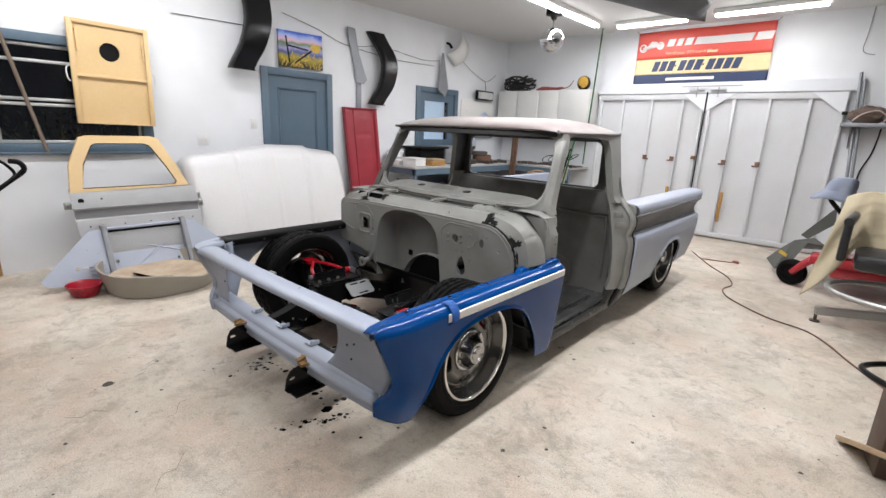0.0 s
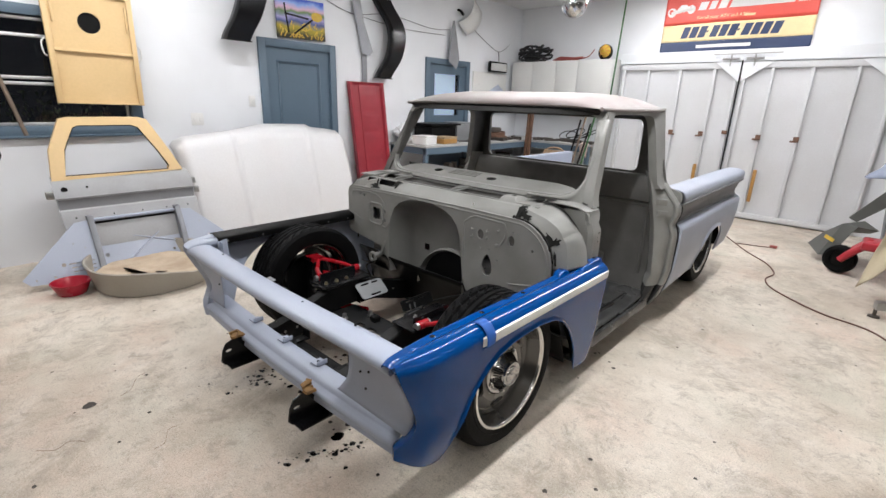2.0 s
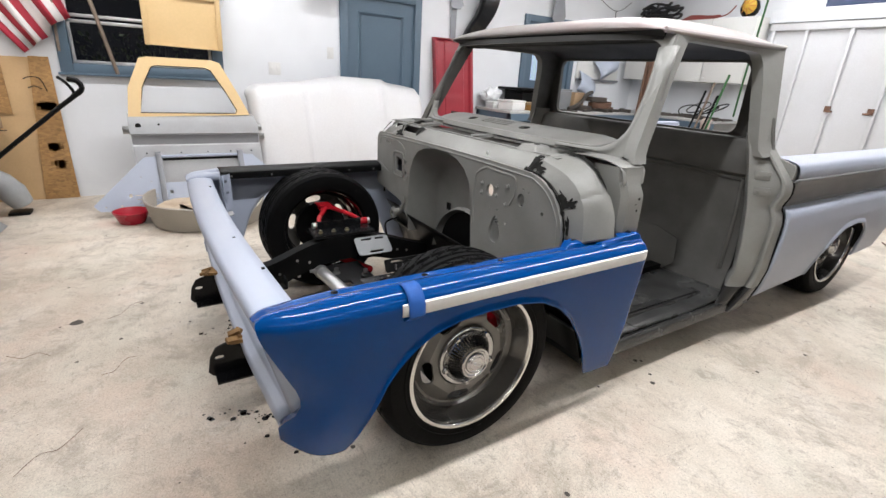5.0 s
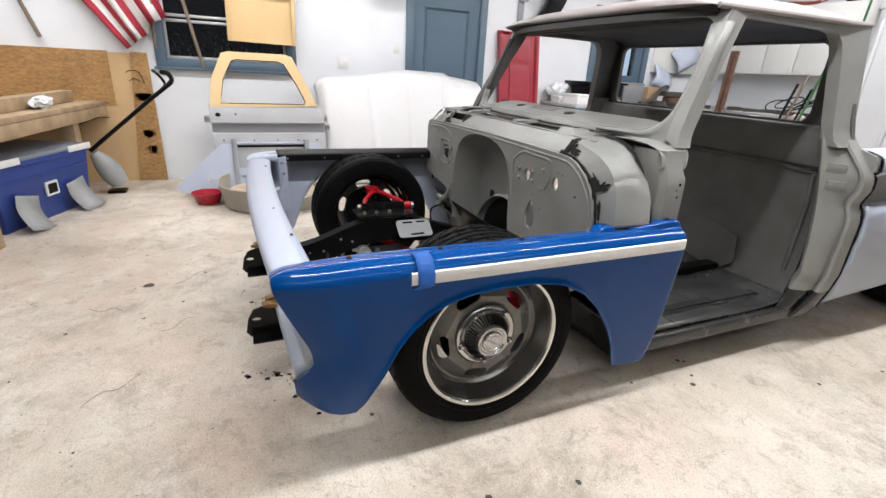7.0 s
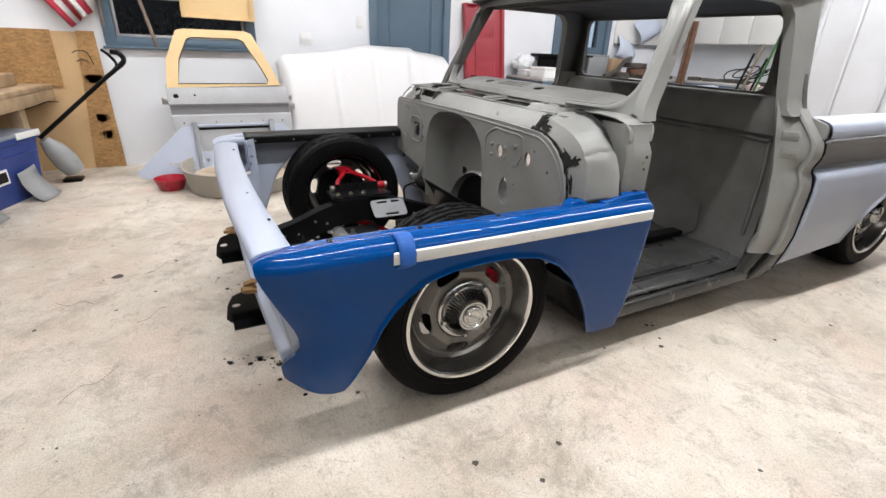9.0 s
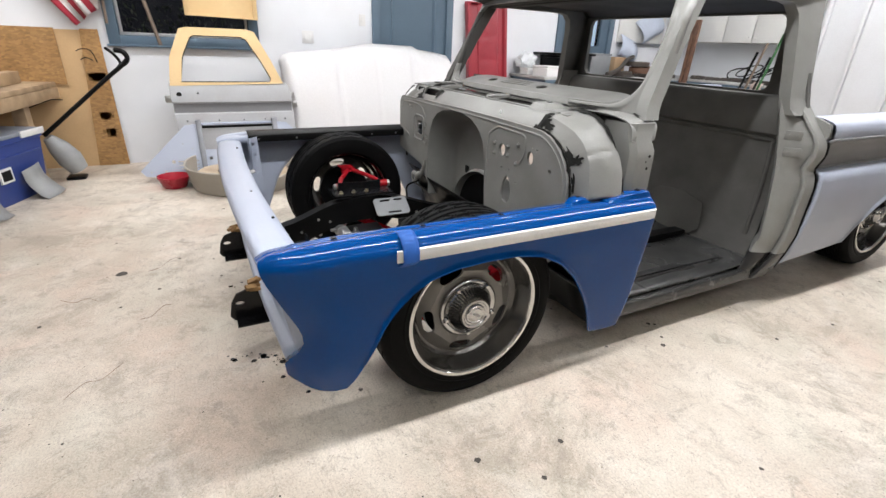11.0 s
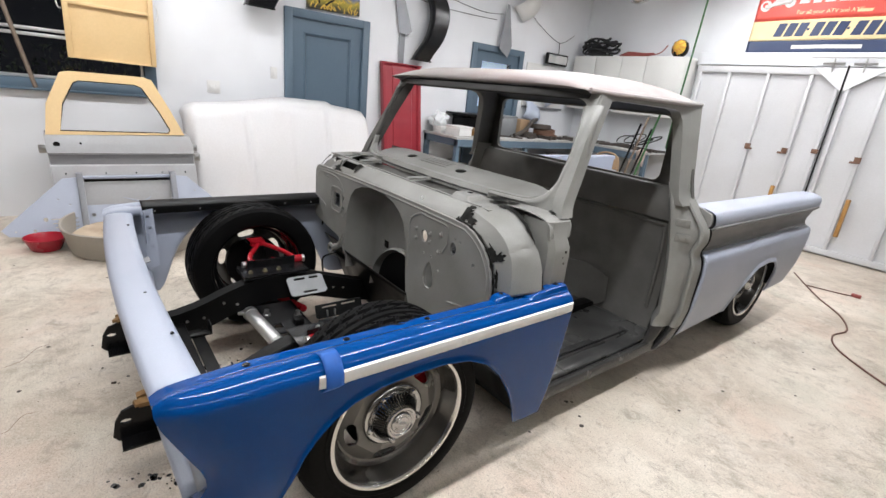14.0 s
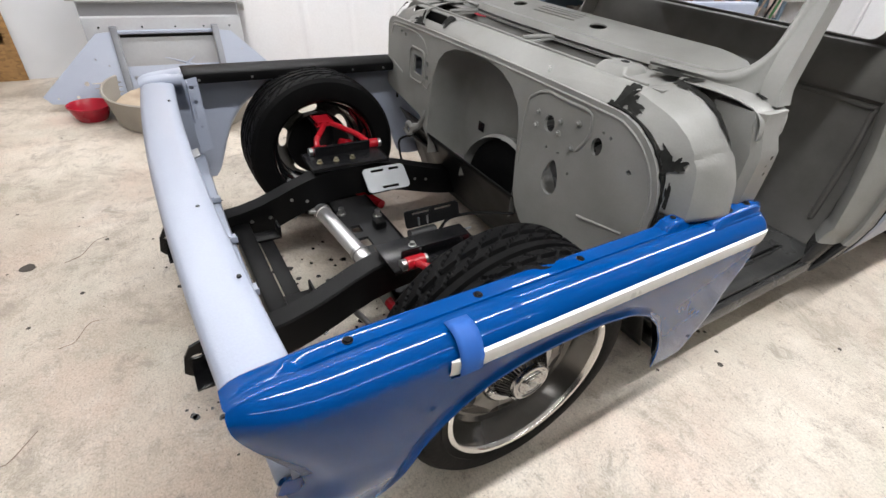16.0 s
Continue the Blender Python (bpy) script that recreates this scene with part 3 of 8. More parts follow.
HEADER = [(1.407, 0.61), (1.407, 0.658), (1.401, 0.667), (1.372, 0.674), (1.332, 0.675), (1.305, 0.670), (1.293, 0.662), (1.287, 0.649), (1.290, 0.637), (1.30, 0.63), (1.317, 0.632), (1.365, 0.645)]
header = thicken(part("header_panel", loft(bmesh.new(), bar_rows(HEADER, 0.838, 0.03, 0.012)), M_LIGHT, truck, "light grey primed header panel", angle=50), 0.003)
for u, y in ((-0.55, 1.395), (0.25, 1.372), (0.56, 1.402)):
    part("trim_hole", lathe(bmesh.new(), [(0, 0.002), (0.005, 0.0015), (0.005, -0.003)], Matrix.Translation(P(u, y, 0.6735)), 10), M_BLACK, header)
part("edge_tab", boxed(XC - 0.115, XC - 0.06, 1.385, 1.425, 0.655, 0.660, bevel=0.002, m=Matrix.Translation(P(-0.09, 1.4, 0.66)) @ Matrix.Rotation(radians(18), 4, "X") @ Matrix.Translation(-P(-0.09, 1.4, 0.66))), M_MOUNT, header)
VALANCE = [(1.47, 0.325), (1.465, 0.341), (1.455, 0.346), (1.40, 0.342), (1.385, 0.336), (1.378, 0.324), (1.372, 0.318), (1.352, 0.316), (1.345, 0.311), (1.341, 0.302), (1.343, 0.294), (1.352, 0.288), (1.354, 0.276), (1.349, 0.268), (1.35, 0.258), (1.365, 0.25), (1.40, 0.248)]
valance = thicken(part("valance_panel", loft(bmesh.new(), bar_rows(VALANCE, 0.80, 0.024)), M_LIGHT, truck, "light grey primed lower valance", angle=40), 0.003)
for u in (-0.36, -0.07, 0.22):
    bm = bmesh.new()
    box(bm, XC + u - 0.028, XC + u + 0.028, 1.425, 1.475, 0.349, 0.353)
    box(bm, XC + u + 0.024, XC + u + 0.028, 1.425, 1.475, 0.349, 0.372)
    clip = part("grille_clip", bm, M_LIGHT, valance, smooth=False)
    part("clip_hole", lathe(bmesh.new(), [(0, 0.002), (0.007, 0.0015), (0.007, -0.001)], Matrix.Translation(P(u - 0.004, 1.45, 0.3535)), 10), M_BLACK, clip)
for s in (1, -1):
    reach = 0.40 if s > 0 else 0.22
    rows = []
    for k in range(25):
        z = 0.645 - 0.30 * k / 24
        low = max(0.0, (0.42 - z) / 0.08) ** 1.6
        wide = reach * (1.0 - 0.12 * math.sin(math.pi * k / 24))
        rows.append([P(s * (0.848 - 0.015 * low - wide * j / 12), lerp_at(NOSE, z) + 0.016 + (1.40 - 0.02 * low - lerp_at(NOSE, z)) * math.sin(math.pi / 2 * min(1, j / 7)) ** 0.75, z) for j in range(13)])
    end = thicken(part("headlight_panel", loft(bmesh.new(), rows), M_LIGHT, truck, angle=60), 0.003)
    for u, z in ((0.62, 0.50), (0.57, 0.48), (0.60, 0.42)) if s > 0 else ((0.70, 0.55), (0.69, 0.46)):
        part("trim_hole", lathe(bmesh.new(), [(0, 0.004), (0.005, 0.003), (0.005, -0.004)], Matrix.Translation(P(s * u, 1.411, z)) @ Matrix.Rotation(radians(90), 4, "X"), 10), M_BLACK, end)
    if s > 0:
        continue
    bm = bmesh.new()
    plate(bm, [(1.465, 0.67), (1.478, 0.36), (1.53, 0.37), (1.52, 0.68)], [ring(1.495, 0.64, 0.008), ring(1.5, 0.58, 0.008), ring(1.505, 0.48, 0.009), rounded(1.482, 1.494, 0.51, 0.55, 0.005)], lambda y, z, h, s=s: P(s * (0.79 + h), y, z), 0.003)
    box(bm, XC + s * 0.75, XC + s * 0.79, 1.478, 1.482, 0.5, 0.67)
    part("support_flange", bm, M_LIGHT, truck, smooth=False)


# bumper brackets
for s in (1, -1):
    out = [(1.42, 0.30), (1.42, 0.22), (1.38, 0.19), (1.25, 0.19), (1.235, 0.21), (1.245, 0.265), (1.265, 0.30), (1.30, 0.312), (1.34, 0.312), (1.36, 0.29)]
    bm = plate(bmesh.new(), out, [[(1.275 + a * 0.8, 0.26 + b * 0.4) for a, b in ring(0, 0, 0.02)]], lambda y, z, h, s=s: P(s * 0.315 + h, y, z), 0.008)
    box(bm, XC + s * 0.315, XC + s * 0.315 + 0.07, 1.255, 1.41, 0.19, 0.197)
    bracket = part("bumper_bracket", bm, M_BLACK, truck, "black steel bumper bracket", smooth=False)
    for k in range(5):
        bm = boxed(-0.012, 0.012, -0.02, 0.02, -0.006, 0.006, m=Matrix.Translation(P(s * 0.315 + random.uniform(-0.025, 0.03), 1.325 + random.uniform(-0.03, 0.02), 0.318 + 0.005 * k)) @ Euler((random.uniform(-0.4, 0.4), random.uniform(-0.4, 0.4), random.uniform(-1, 1))).to_matrix().to_4x4())
        part("rusty_shim", bm, M_RUST, bracket, "rusty metal shim", smooth=False)


# wheels
def slot(angle, r0, r1, wide, n=8):
    mid, half = (r0 + r1) / 2, (r1 - r0) / 2
    pts = [(r0 + half * (1 - math.cos(math.pi * k / n)) , wide * math.sin(math.pi * k / n) ** 0.6) for k in range(n + 1)]
    pts += [(r, -w) for r, w in reversed(pts[1:-1])]
    return [(r * math.cos(angle + w / mid), r * math.sin(angle + w / mid)) for r, w in pts]


def wheel(y, s, outer, detailed):
    m = Matrix.Translation(P(s * outer, y, HUB_Z)) @ Matrix.Rotation(radians(90) * s, 4, "Y")
    hub = new("wheel")
    hub.parent = truck
    hub.location = P(s * outer, y, HUB_Z) - Vector(truck.location)
    r = HUB_Z
    # tread with running grooves and slanted cuts
    rows = []
    n = 432 if detailed else 96
    ws = [-0.035 - 0.185 * k / 40 for k in range(41)]
    for k in range(n):
        a = 2 * math.pi * k / n
        row = []
        for rr, h in ((0.238, -0.016), (0.25, 0.0), (0.268, 0.007), (0.272, 0.004), (0.29, 0.008), (0.315, 0.003), (0.332, -0.014), (r - 0.006, -0.027)):
            row.append((rr, h))
        for w in ws:
            c = (w + 0.1275) / 0.0925
            deep = 0.0
            if any(abs(c - g) < 0.055 for g in (-0.55, -0.18, 0.18, 0.55)):
                deep = 0.010
            cut = (a * 36 / (2 * math.pi) + abs(c) * 2.6) % 1.0
            if abs(c) > 0.22 and cut < 0.17:
                deep = 0.007
            row.append((r - 0.004 * abs(c) ** 4 - deep, w))
        row += [(r - 0.006, -0.228), (0.325, -0.243), (0.29, -0.248), (0.25, -0.24), (0.238, -0.225)]
        rows.append([m @ Vector((q * math.cos(a), q * math.sin(a), h)) for q, h in row])
    rows.append(rows[0])
    bm = loft(bmesh.new(), rows)
    bmesh.ops.remove_doubles(bm, verts=bm.verts, dist=1e-6)
    part("tyre", bm, M_TYRE, hub, angle=28)
    if s > 0:
        barrel = [(0.186, -0.078), (0.198, -0.074), (0.208, -0.064), (0.214, -0.045), (0.224, -0.032), (0.229, -0.014), (0.235, -0.004), (0.24, -0.006), (0.232, -0.03), (0.224, -0.09), (0.224, -0.21), (0.24, -0.226)]
    else:
        barrel = [(0.186, -0.078), (0.196, -0.09), (0.199, -0.10), (0.204, -0.15), (0.216, -0.165), (0.221, -0.195), (0.229, -0.206), (0.235, -0.222), (0.243, -0.227), (0.247, -0.222)]
    rim = part("rim", lathe(bmesh.new(), barrel, m, 96), M_RIM if s > 0 else M_BLACKRIM, hub, "grey painted steel rally wheel" if s > 0 else "glossy black inside of a rally wheel", angle=25)
    if s < 0:
        # outer ring is the chrome lip, inner ring models a highlight on the barrel
        for r0, h in ((0.231, -0.2085), (0.199, -0.102)):
            part("rim_lip", lathe(bmesh.new(), [(r0 - 0.002, h), (r0 + 0.001, h - 0.0035), (r0 + 0.004, h - 0.003), (r0 + 0.006, h - 0.0045)], m, 96), M_POLISH, rim, "bright lip and highlight ring inside the wheel")
    part("trim_ring", lathe(bmesh.new(), [(0.2325, -0.012), (0.2345, -0.001), (0.239, 0.005), (0.247, 0.007), (0.251, 0.004), (0.2525, -0.004), (0.247, -0.01)], m, 96), M_POLISH, rim, "bright polished trim ring")

    def dish(a, b, h):
        d = math.hypot(a, b)
        return m @ Vector((a, b, lerp_at([(0.09, -0.064), (0.108, -0.062), (0.114, -0.055), (0.13, -0.05), (0.15, -0.051), (0.178, -0.06), (0.19, -0.078), (0.2, -0.08)], d) - h))
    part("wheel_disc", plate(bmesh.new(), ring(0, 0, 0.194, n=72), [slot(radians(64 + 72 * k), 0.136, 0.178, 0.046, 12) for k in range(5)] + [ring(0, 0, 0.09, n=48)], dish, 0.008), M_WHEEL, rim, angle=40)
    part("cap_base", lathe(bmesh.new(), [(0.114, -0.058), (0.114, -0.05), (0.110, -0.044), (0.104, -0.041), (0.095, -0.043), (0.088, -0.05), (0.0, -0.05)], m, 64), M_CAP, rim, "polished dished cap base")
    part("hub_cap", lathe(bmesh.new(), [(0.090, -0.05), (0.086, -0.043), (0.057, -0.007), (0.0565, -0.001), (0.054, 0.003), (0.048, 0.004), (0.044, 0.0), (0.038, -0.001), (0.036, 0.004), (0.033, 0.0065), (0.030, 0.0065), (0.028, 0.0045), (0.025, 0.0045), (0.023, 0.007), (0.0, 0.0085)], m, 64), M_CAP, rim, "chrome hub cap with a ribbed collar")
    bm = bmesh.new()
    for k in range(44):
        a = 2 * math.pi * k / 44
        box(bm, -0.019, 0.019, -0.0029, 0.0029, -0.0022, 0.0022, m=m @ Matrix.Rotation(a, 4, "Z") @ Matrix.Translation((0.0718, 0, -0.0252)) @ Matrix.Rotation(radians(51), 4, "Y"))
    part("collar_slot", bm, M_BLACK, rim, smooth=False)["kind"] = "stuff"
    part("badge_bar", boxed(-0.014, 0.014, -0.005, 0.005, 0.0082, 0.0095, bevel=0.002, m=m @ Matrix.Rotation(radians(60), 4, "Z")), M_PLATE, rim, smooth=False)
    for k in range(5):
        a = radians(69 + 72 * k)
        part("wheel_nut", lathe(bmesh.new(), [(0.011, -0.03), (0.011, -0.01), (0.006, -0.004), (0.0, -0.003)], m @ Matrix.Translation((0.098 * math.cos(a), 0.098 * math.sin(a), -0.026)), 8), M_CAP, rim)
    part("brake_disc", lathe(bmesh.new(), [(0.0, -0.10), (0.15, -0.10), (0.15, -0.13), (0.0, -0.13)], m, 40), M_SATIN, hub)
    part("caliper", boxed(-0.05, 0.05, 0.09, 0.17, -0.15, -0.085, bevel=0.01, m=m @ Matrix.Rotation(radians(20), 4, "Z")), M_RED, hub, "red painted brake caliper")
    return hub


wheel(FRONT_HUB, 1, 0.868, True)
wheel(FRONT_HUB, -1, 0.868, True)
wheel(REAR_HUB, 1, 0.87, False)
wheel(REAR_HUB, -1, 0.87, False)


# cab: windshield pillar, roof rail and rear pillar in one ring, open below
UPPER = [(2.70, 0.967), (2.72, 1.03), (2.83, 1.25), (2.91, 1.40), (2.935, 1.445), (3.775, 1.455), (3.775, 1.1), (3.77, 0.96),
         (3.63, 0.96), (3.615, 1.1), (3.60, 1.3), (3.585, 1.37), (3.55, 1.405), (3.50, 1.415), (3.04, 1.42), (2.99, 1.415), (2.975, 1.39), (2.892, 1.24), (2.787, 1.03), (2.765, 0.967)]
LOWER = [(3.765, 0.99), (3.782, 0.99), (3.788, 0.85), (3.788, 0.7), (3.785, 0.5), (3.78, 0.3), (3.765, 0.17), (3.745, 0.17), (3.76, 0.3), (3.765, 0.5), (3.768, 0.7)]
JAMB_OUT = [(0.15, 0.875), (0.19, 0.893), (0.30, 0.925), (0.395, 0.943), (0.643, 0.946), (0.68, 0.938), (0.70, 0.927), (0.72, 0.92), (0.745, 0.926), (0.787, 0.943), (0.83, 0.942), (0.86, 0.932), (0.90, 0.90), (0.958, 0.85), (1.01, 0.808), (1.06, 0.797)]
JAMB_IN = [(0.15, 0.835), (0.34, 0.85), (0.376, 0.866), (0.55, 0.855), (0.715, 0.835), (0.895, 0.795), (1.06, 0.752)]
for s in (1, -1):
    side = lambda y, z, h, s=s: P(s * (lerp_at(SIDE, z) - h), y, z)
    inner = lambda y, z, h, s=s: P(s * (lerp_at(SIDE, z) if h == 0 else 0.76), y, z)
    # left pillar takes the darker primer to paint in its shade
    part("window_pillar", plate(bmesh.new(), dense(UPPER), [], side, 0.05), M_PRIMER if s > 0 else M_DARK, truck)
    quarter = part("rear_pillar", plate(bmesh.new(), dense(LOWER, 0.02), [], inner, 0.14), M_PRIMER, truck)
    # sloping door jamb with a rolled outer flange, its scuffed foot and the rubber seal behind it
    for name, z0, z1, mat in (("door_jamb", 0.30, 1.06, M_PRIMER), ("jamb_foot", 0.15, 0.30, M_SILL)):
        rows = []
        n = max(6, round((z1 - z0) / 0.016))
        for k in range(n + 1):
            z = z0 + (z1 - z0) * k / n
            o, i = lerp_at(JAMB_OUT, z), lerp_at(JAMB_IN, z)
            fwd = 0.10 * max(0, (0.34 - z) / 0.19) ** 1.5
            rows.append([P(s * (i - 0.06), 3.715, z), P(s * (i - 0.012), 3.632 - fwd, z), P(s * i, 3.622 - fwd, z), P(s * (i + 0.012), 3.628 - fwd, z), P(s * (i + (o - i) * 0.5), 3.672 - fwd * 0.8, z), P(s * (o - 0.032), 3.716 - fwd * 0.6, z), P(s * (o - 0.026), 3.712 - fwd * 0.6, z), P(s * (o - 0.016), 3.704 - fwd * 0.6, z), P(s * (o - 0.004), 3.708 - fwd * 0.6, z), P(s * (o + 0.001), 3.722 - fwd * 0.5, z), P(s * o, 3.775, z)])
        part(name, loft(bmesh.new(), rows), mat, quarter, angle=50)
    part("cab_seal", tube(bmesh.new(), [P(s * (lerp_at(JAMB_OUT, z) - 0.006), 3.79, z) for z in [0.2 + 0.65 * k / 36 for k in range(37)]], 0.009, 8), M_SATIN, quarter, "black rubber seal between cab and bed")
    for z in (0.80, 0.875):
        i = lerp_at(JAMB_IN, z)
        m = Matrix.Translation(P(s * (i + 0.048), 3.655, z)) @ Matrix.Rotation(radians(38) * s, 4, "Z")
        bm = boxed(-0.035, 0.035, -0.004, 0.004, -0.02, 0.02, bevel=0.003, m=m)
        for uu in (-0.015, 0.015):
            lathe(bm, [(0.0, 0.004), (0.006, 0.003), (0.006, 0)], m @ Matrix.Translation((uu, -0.004, 0)) @ Matrix.Rotation(radians(90), 4, "X"), 8)
        part("striker_plate", bm, M_PRIMER, quarter)
    # hinge post in front of the door opening
    rows = []
    for z in [0.17 + 0.79 * k / 24 for k in range(25)]:
        o = lerp_at([(0.17, 0.86), (0.45, 0.86), (0.6, 0.855), (0.72, 0.865), (0.85, 0.864), (0.88, 0.858), (0.90, 0.846), (0.93, 0.836), (0.985, 0.833)], z)
        yr = lerp_at([(0.17, 2.74), (0.86, 2.738), (0.90, 2.728), (0.93, 2.732), (0.97, 2.755)], z)
        rows.append([P(s * 0.70, 2.62, z), P(s * (o - 0.02), 2.62, z), P(s * o, 2.64, z), P(s * o, yr - 0.012, z), P(s * (o - 0.01), yr, z), P(s * 0.74, yr, z), P(s * 0.70, yr - 0.03, z)])
    post = part("hinge_pillar", loft(bmesh.new(), rows, closed=True, caps=True), M_PRIMER, truck)
    for yy, z in ((2.70, 0.80), (2.69, 0.825), (2.705, 0.845), (2.70, 0.60), (2.69, 0.62)):
        part("hinge_hole", lathe(bmesh.new(), [(0.0, 0.002), (0.006, 0.001), (0.006, -0.003)], Matrix.Translation(P(s * lerp_at([(0.5, 0.859), (0.72, 0.865), (0.86, 0.862)], z), yy, z)) @ Matrix.Rotation(radians(90) * s, 4, "Y"), 10), M_BLACK, post)
    # rocker and door sill
    prof = [(0.70, 0.236), (0.735, 0.236), (0.739, 0.226), (0.746, 0.226), (0.75, 0.236), (0.757, 0.236), (0.762, 0.222), (0.772, 0.206), (0.826, 0.200), (0.830, 0.192), (0.837, 0.192), (0.842, 0.209), (0.853, 0.209), (0.862, 0.203), (0.869, 0.186), (0.866, 0.15), (0.84, 0.13), (0.78, 0.13), (0.70, 0.15)]
    sill = part("rocker_sill", loft(bmesh.new(), [[P(s * u, y, z) for u, z in prof] for y in (2.62, 2.9, 3.2, 3.5, 3.66)], closed=True, caps=True), M_SILL, truck, "dark scuffed door sill", angle=30)
    for k in range(16):
        y = 2.80 + 0.05 * k
        part("sill_dimple", lathe(bmesh.new(), [(0.0, 0.0035), (0.007, 0.003), (0.010, 0.0)], Matrix.Translation(P(s * 0.80, y, 0.2028)), 8), M_SILL, sill)
    part("sill_seal", tube(bmesh.new(), [P(s * 0.7425, y, 0.231) for y in (2.74, 3.1, 3.5, 3.60)], 0.006, 6), M_SATIN, sill, "black rubber sill seal")

# roof skin with a visor lip along the front and drip edges
ROOF = [(2.846, 1.45, 0.716), (2.837, 1.462, 0.72), (2.84, 1.477, 0.722), (2.86, 1.49, 0.724), (2.90, 1.503, 0.727), (2.98, 1.52, 0.732), (3.15, 1.536, 0.738), (3.45, 1.541, 0.74), (3.65, 1.532, 0.738), (3.74, 1.518, 0.735), (3.785, 1.495, 0.728), (3.80, 1.475, 0.722), (3.79, 1.452, 0.715)]
rows = []
for y, z, half in ROOF:
    rows.append([P(half * (k / 20), y, z - max(0, z - 1.447) * abs(k / 20) ** 6) for k in range(-20, 21)])
thicken(part("roof", loft(bmesh.new(), rows), M_ROOF, truck, "sanded white roof skin with pinkish patches", angle=50), 0.004)
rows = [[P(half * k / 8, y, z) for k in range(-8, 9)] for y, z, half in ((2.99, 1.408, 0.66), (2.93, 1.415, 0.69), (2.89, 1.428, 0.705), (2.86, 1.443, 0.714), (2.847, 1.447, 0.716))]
part("visor_underside", loft(bmesh.new(), rows), M_UNDER, truck, "dark underside of the visor lip, stain and shade in its colour")
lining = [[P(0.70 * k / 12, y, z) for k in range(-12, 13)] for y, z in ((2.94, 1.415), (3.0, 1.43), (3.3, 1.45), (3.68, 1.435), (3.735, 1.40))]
thicken(part("roof_underside", loft(bmesh.new(), lining), M_UNDER, truck, "dark underside of the roof, stain and shade in its colour"), 0.006)
for s in (1, -1):
    part("drip_rail", tube(bmesh.new(), [P(s * 0.722, 2.86, 1.447), P(s * 0.738, 3.02, 1.444), P(s * 0.745, 3.3, 1.446), P(s * 0.743, 3.6, 1.447), P(s * 0.728, 3.78, 1.452)], 0.011, 8), M_ROOF, truck)
# windshield frame: pillars and header in one curved sheet with a rounded opening
def shield(u, v, h):
    back = 0.11 * (abs(u) / 0.78) ** 3
    return P(u, 2.62 + 0.22 * v + back * (1 - 0.2 * v) + h, 0.985 + 0.455 * v)


frame_out = dense([(-0.775, 0.0), (0.775, 0.0), (0.735, 1.0), (-0.735, 1.0)], 0.05)
gap = []
for k in range(4):
    cu, cv, ru, rv = ((0.628, 0.85, 0.08, 0.10), (-0.628, 0.85, 0.08, 0.10), (-0.60, 0.33, 0.152, 0.28), (0.60, 0.33, 0.152, 0.28))[k]
    for j in range(7):
        a = radians(90 * k + 15 * j)
        gap.append((cu + ru * math.cos(a), cv + rv * math.sin(a)))
part("windshield_frame", plate(bmesh.new(), frame_out, [dense(gap, 0.06)], shield, 0.028), M_PRIMER, truck, "primed windshield frame")
for s in (1, -1):
    rows = []
    for y in (2.59, 2.62, 2.66, 2.70, 2.735, 2.755):
        rows.append([P(s * u, min(max(y, 2.59 + 0.03 * min(1, k / 3)), 2.755 - 0.02 * max(0, k - 4) / 5), z) for k, (u, z) in enumerate(((0.60, 0.984), (0.70, 0.984), (0.765, 0.978), (0.80, 0.968), (0.820, 0.957), (0.831, 0.946), (0.836, 0.934), (0.839, 0.920), (0.842, 0.906), (0.842, 0.898)))])
    thicken(part("cowl_shelf", loft(bmesh.new(), rows), M_PRIMER, truck), 0.004)

for s in (1, -1):
    inner, outer = [(0.46, 0.032), (0.54, 0.032), (0.60, 0.034)], [(0.46, -0.02), (0.56, -0.03), (0.66, -0.045)]
    for k in range(9):
        a = radians(-84 + 84 * k / 8)
        inner.append((0.625 + 0.103 * math.cos(a), 0.275 + 0.24 * math.sin(a)))
        outer.append(((0.72, -0.05), (0.762, -0.045), (0.785, -0.02), (0.793, 0.03), (0.792, 0.09), (0.788, 0.16), (0.784, 0.23), (0.780, 0.30), (0.776, 0.36))[k])
    inner += [(0.726, 0.5), (0.715, 0.7), (0.700, 0.88)]
    outer += [(0.770, 0.5), (0.757, 0.7), (0.748, 0.9)]
    rows = []
    for (u0, v0), (u1, v1) in zip(inner, outer):
        rows.append([shield(s * (u0 + (u1 - u0) * q), v0 + (v1 - v0) * q, h) for q, h in ((0.0, 0.02), (0.0, -0.003), (0.06, -0.009), (0.16, -0.012), (0.26, -0.009), (0.34, -0.004), (0.6, -0.003), (0.9, -0.004), (1.0, 0.002), (1.0, 0.03))])
    cut = len(rows) if s > 0 else 11
    thicken(part("pillar_flare", loft(bmesh.new(), rows[:cut]), M_PRIMER, truck, "primed flare where the pillar meets the cowl", angle=60), 0.003)
    # upper left pillar: same primer, coloured dark for shade and some black smears
    if s < 0:
        thicken(part("shaded_pillar_face", loft(bmesh.new(), rows[cut - 1:]), M_DARK, truck, "dark pillar face with shade put into its colour", angle=60), 0.003)
# strip painted dark for the shadow below the visor lip, plus black smears
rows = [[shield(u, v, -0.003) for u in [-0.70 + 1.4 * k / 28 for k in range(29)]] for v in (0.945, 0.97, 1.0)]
part("header_strip", loft(bmesh.new(), rows), M_UNDER, truck, "black strip for shade and smears above the windshield")

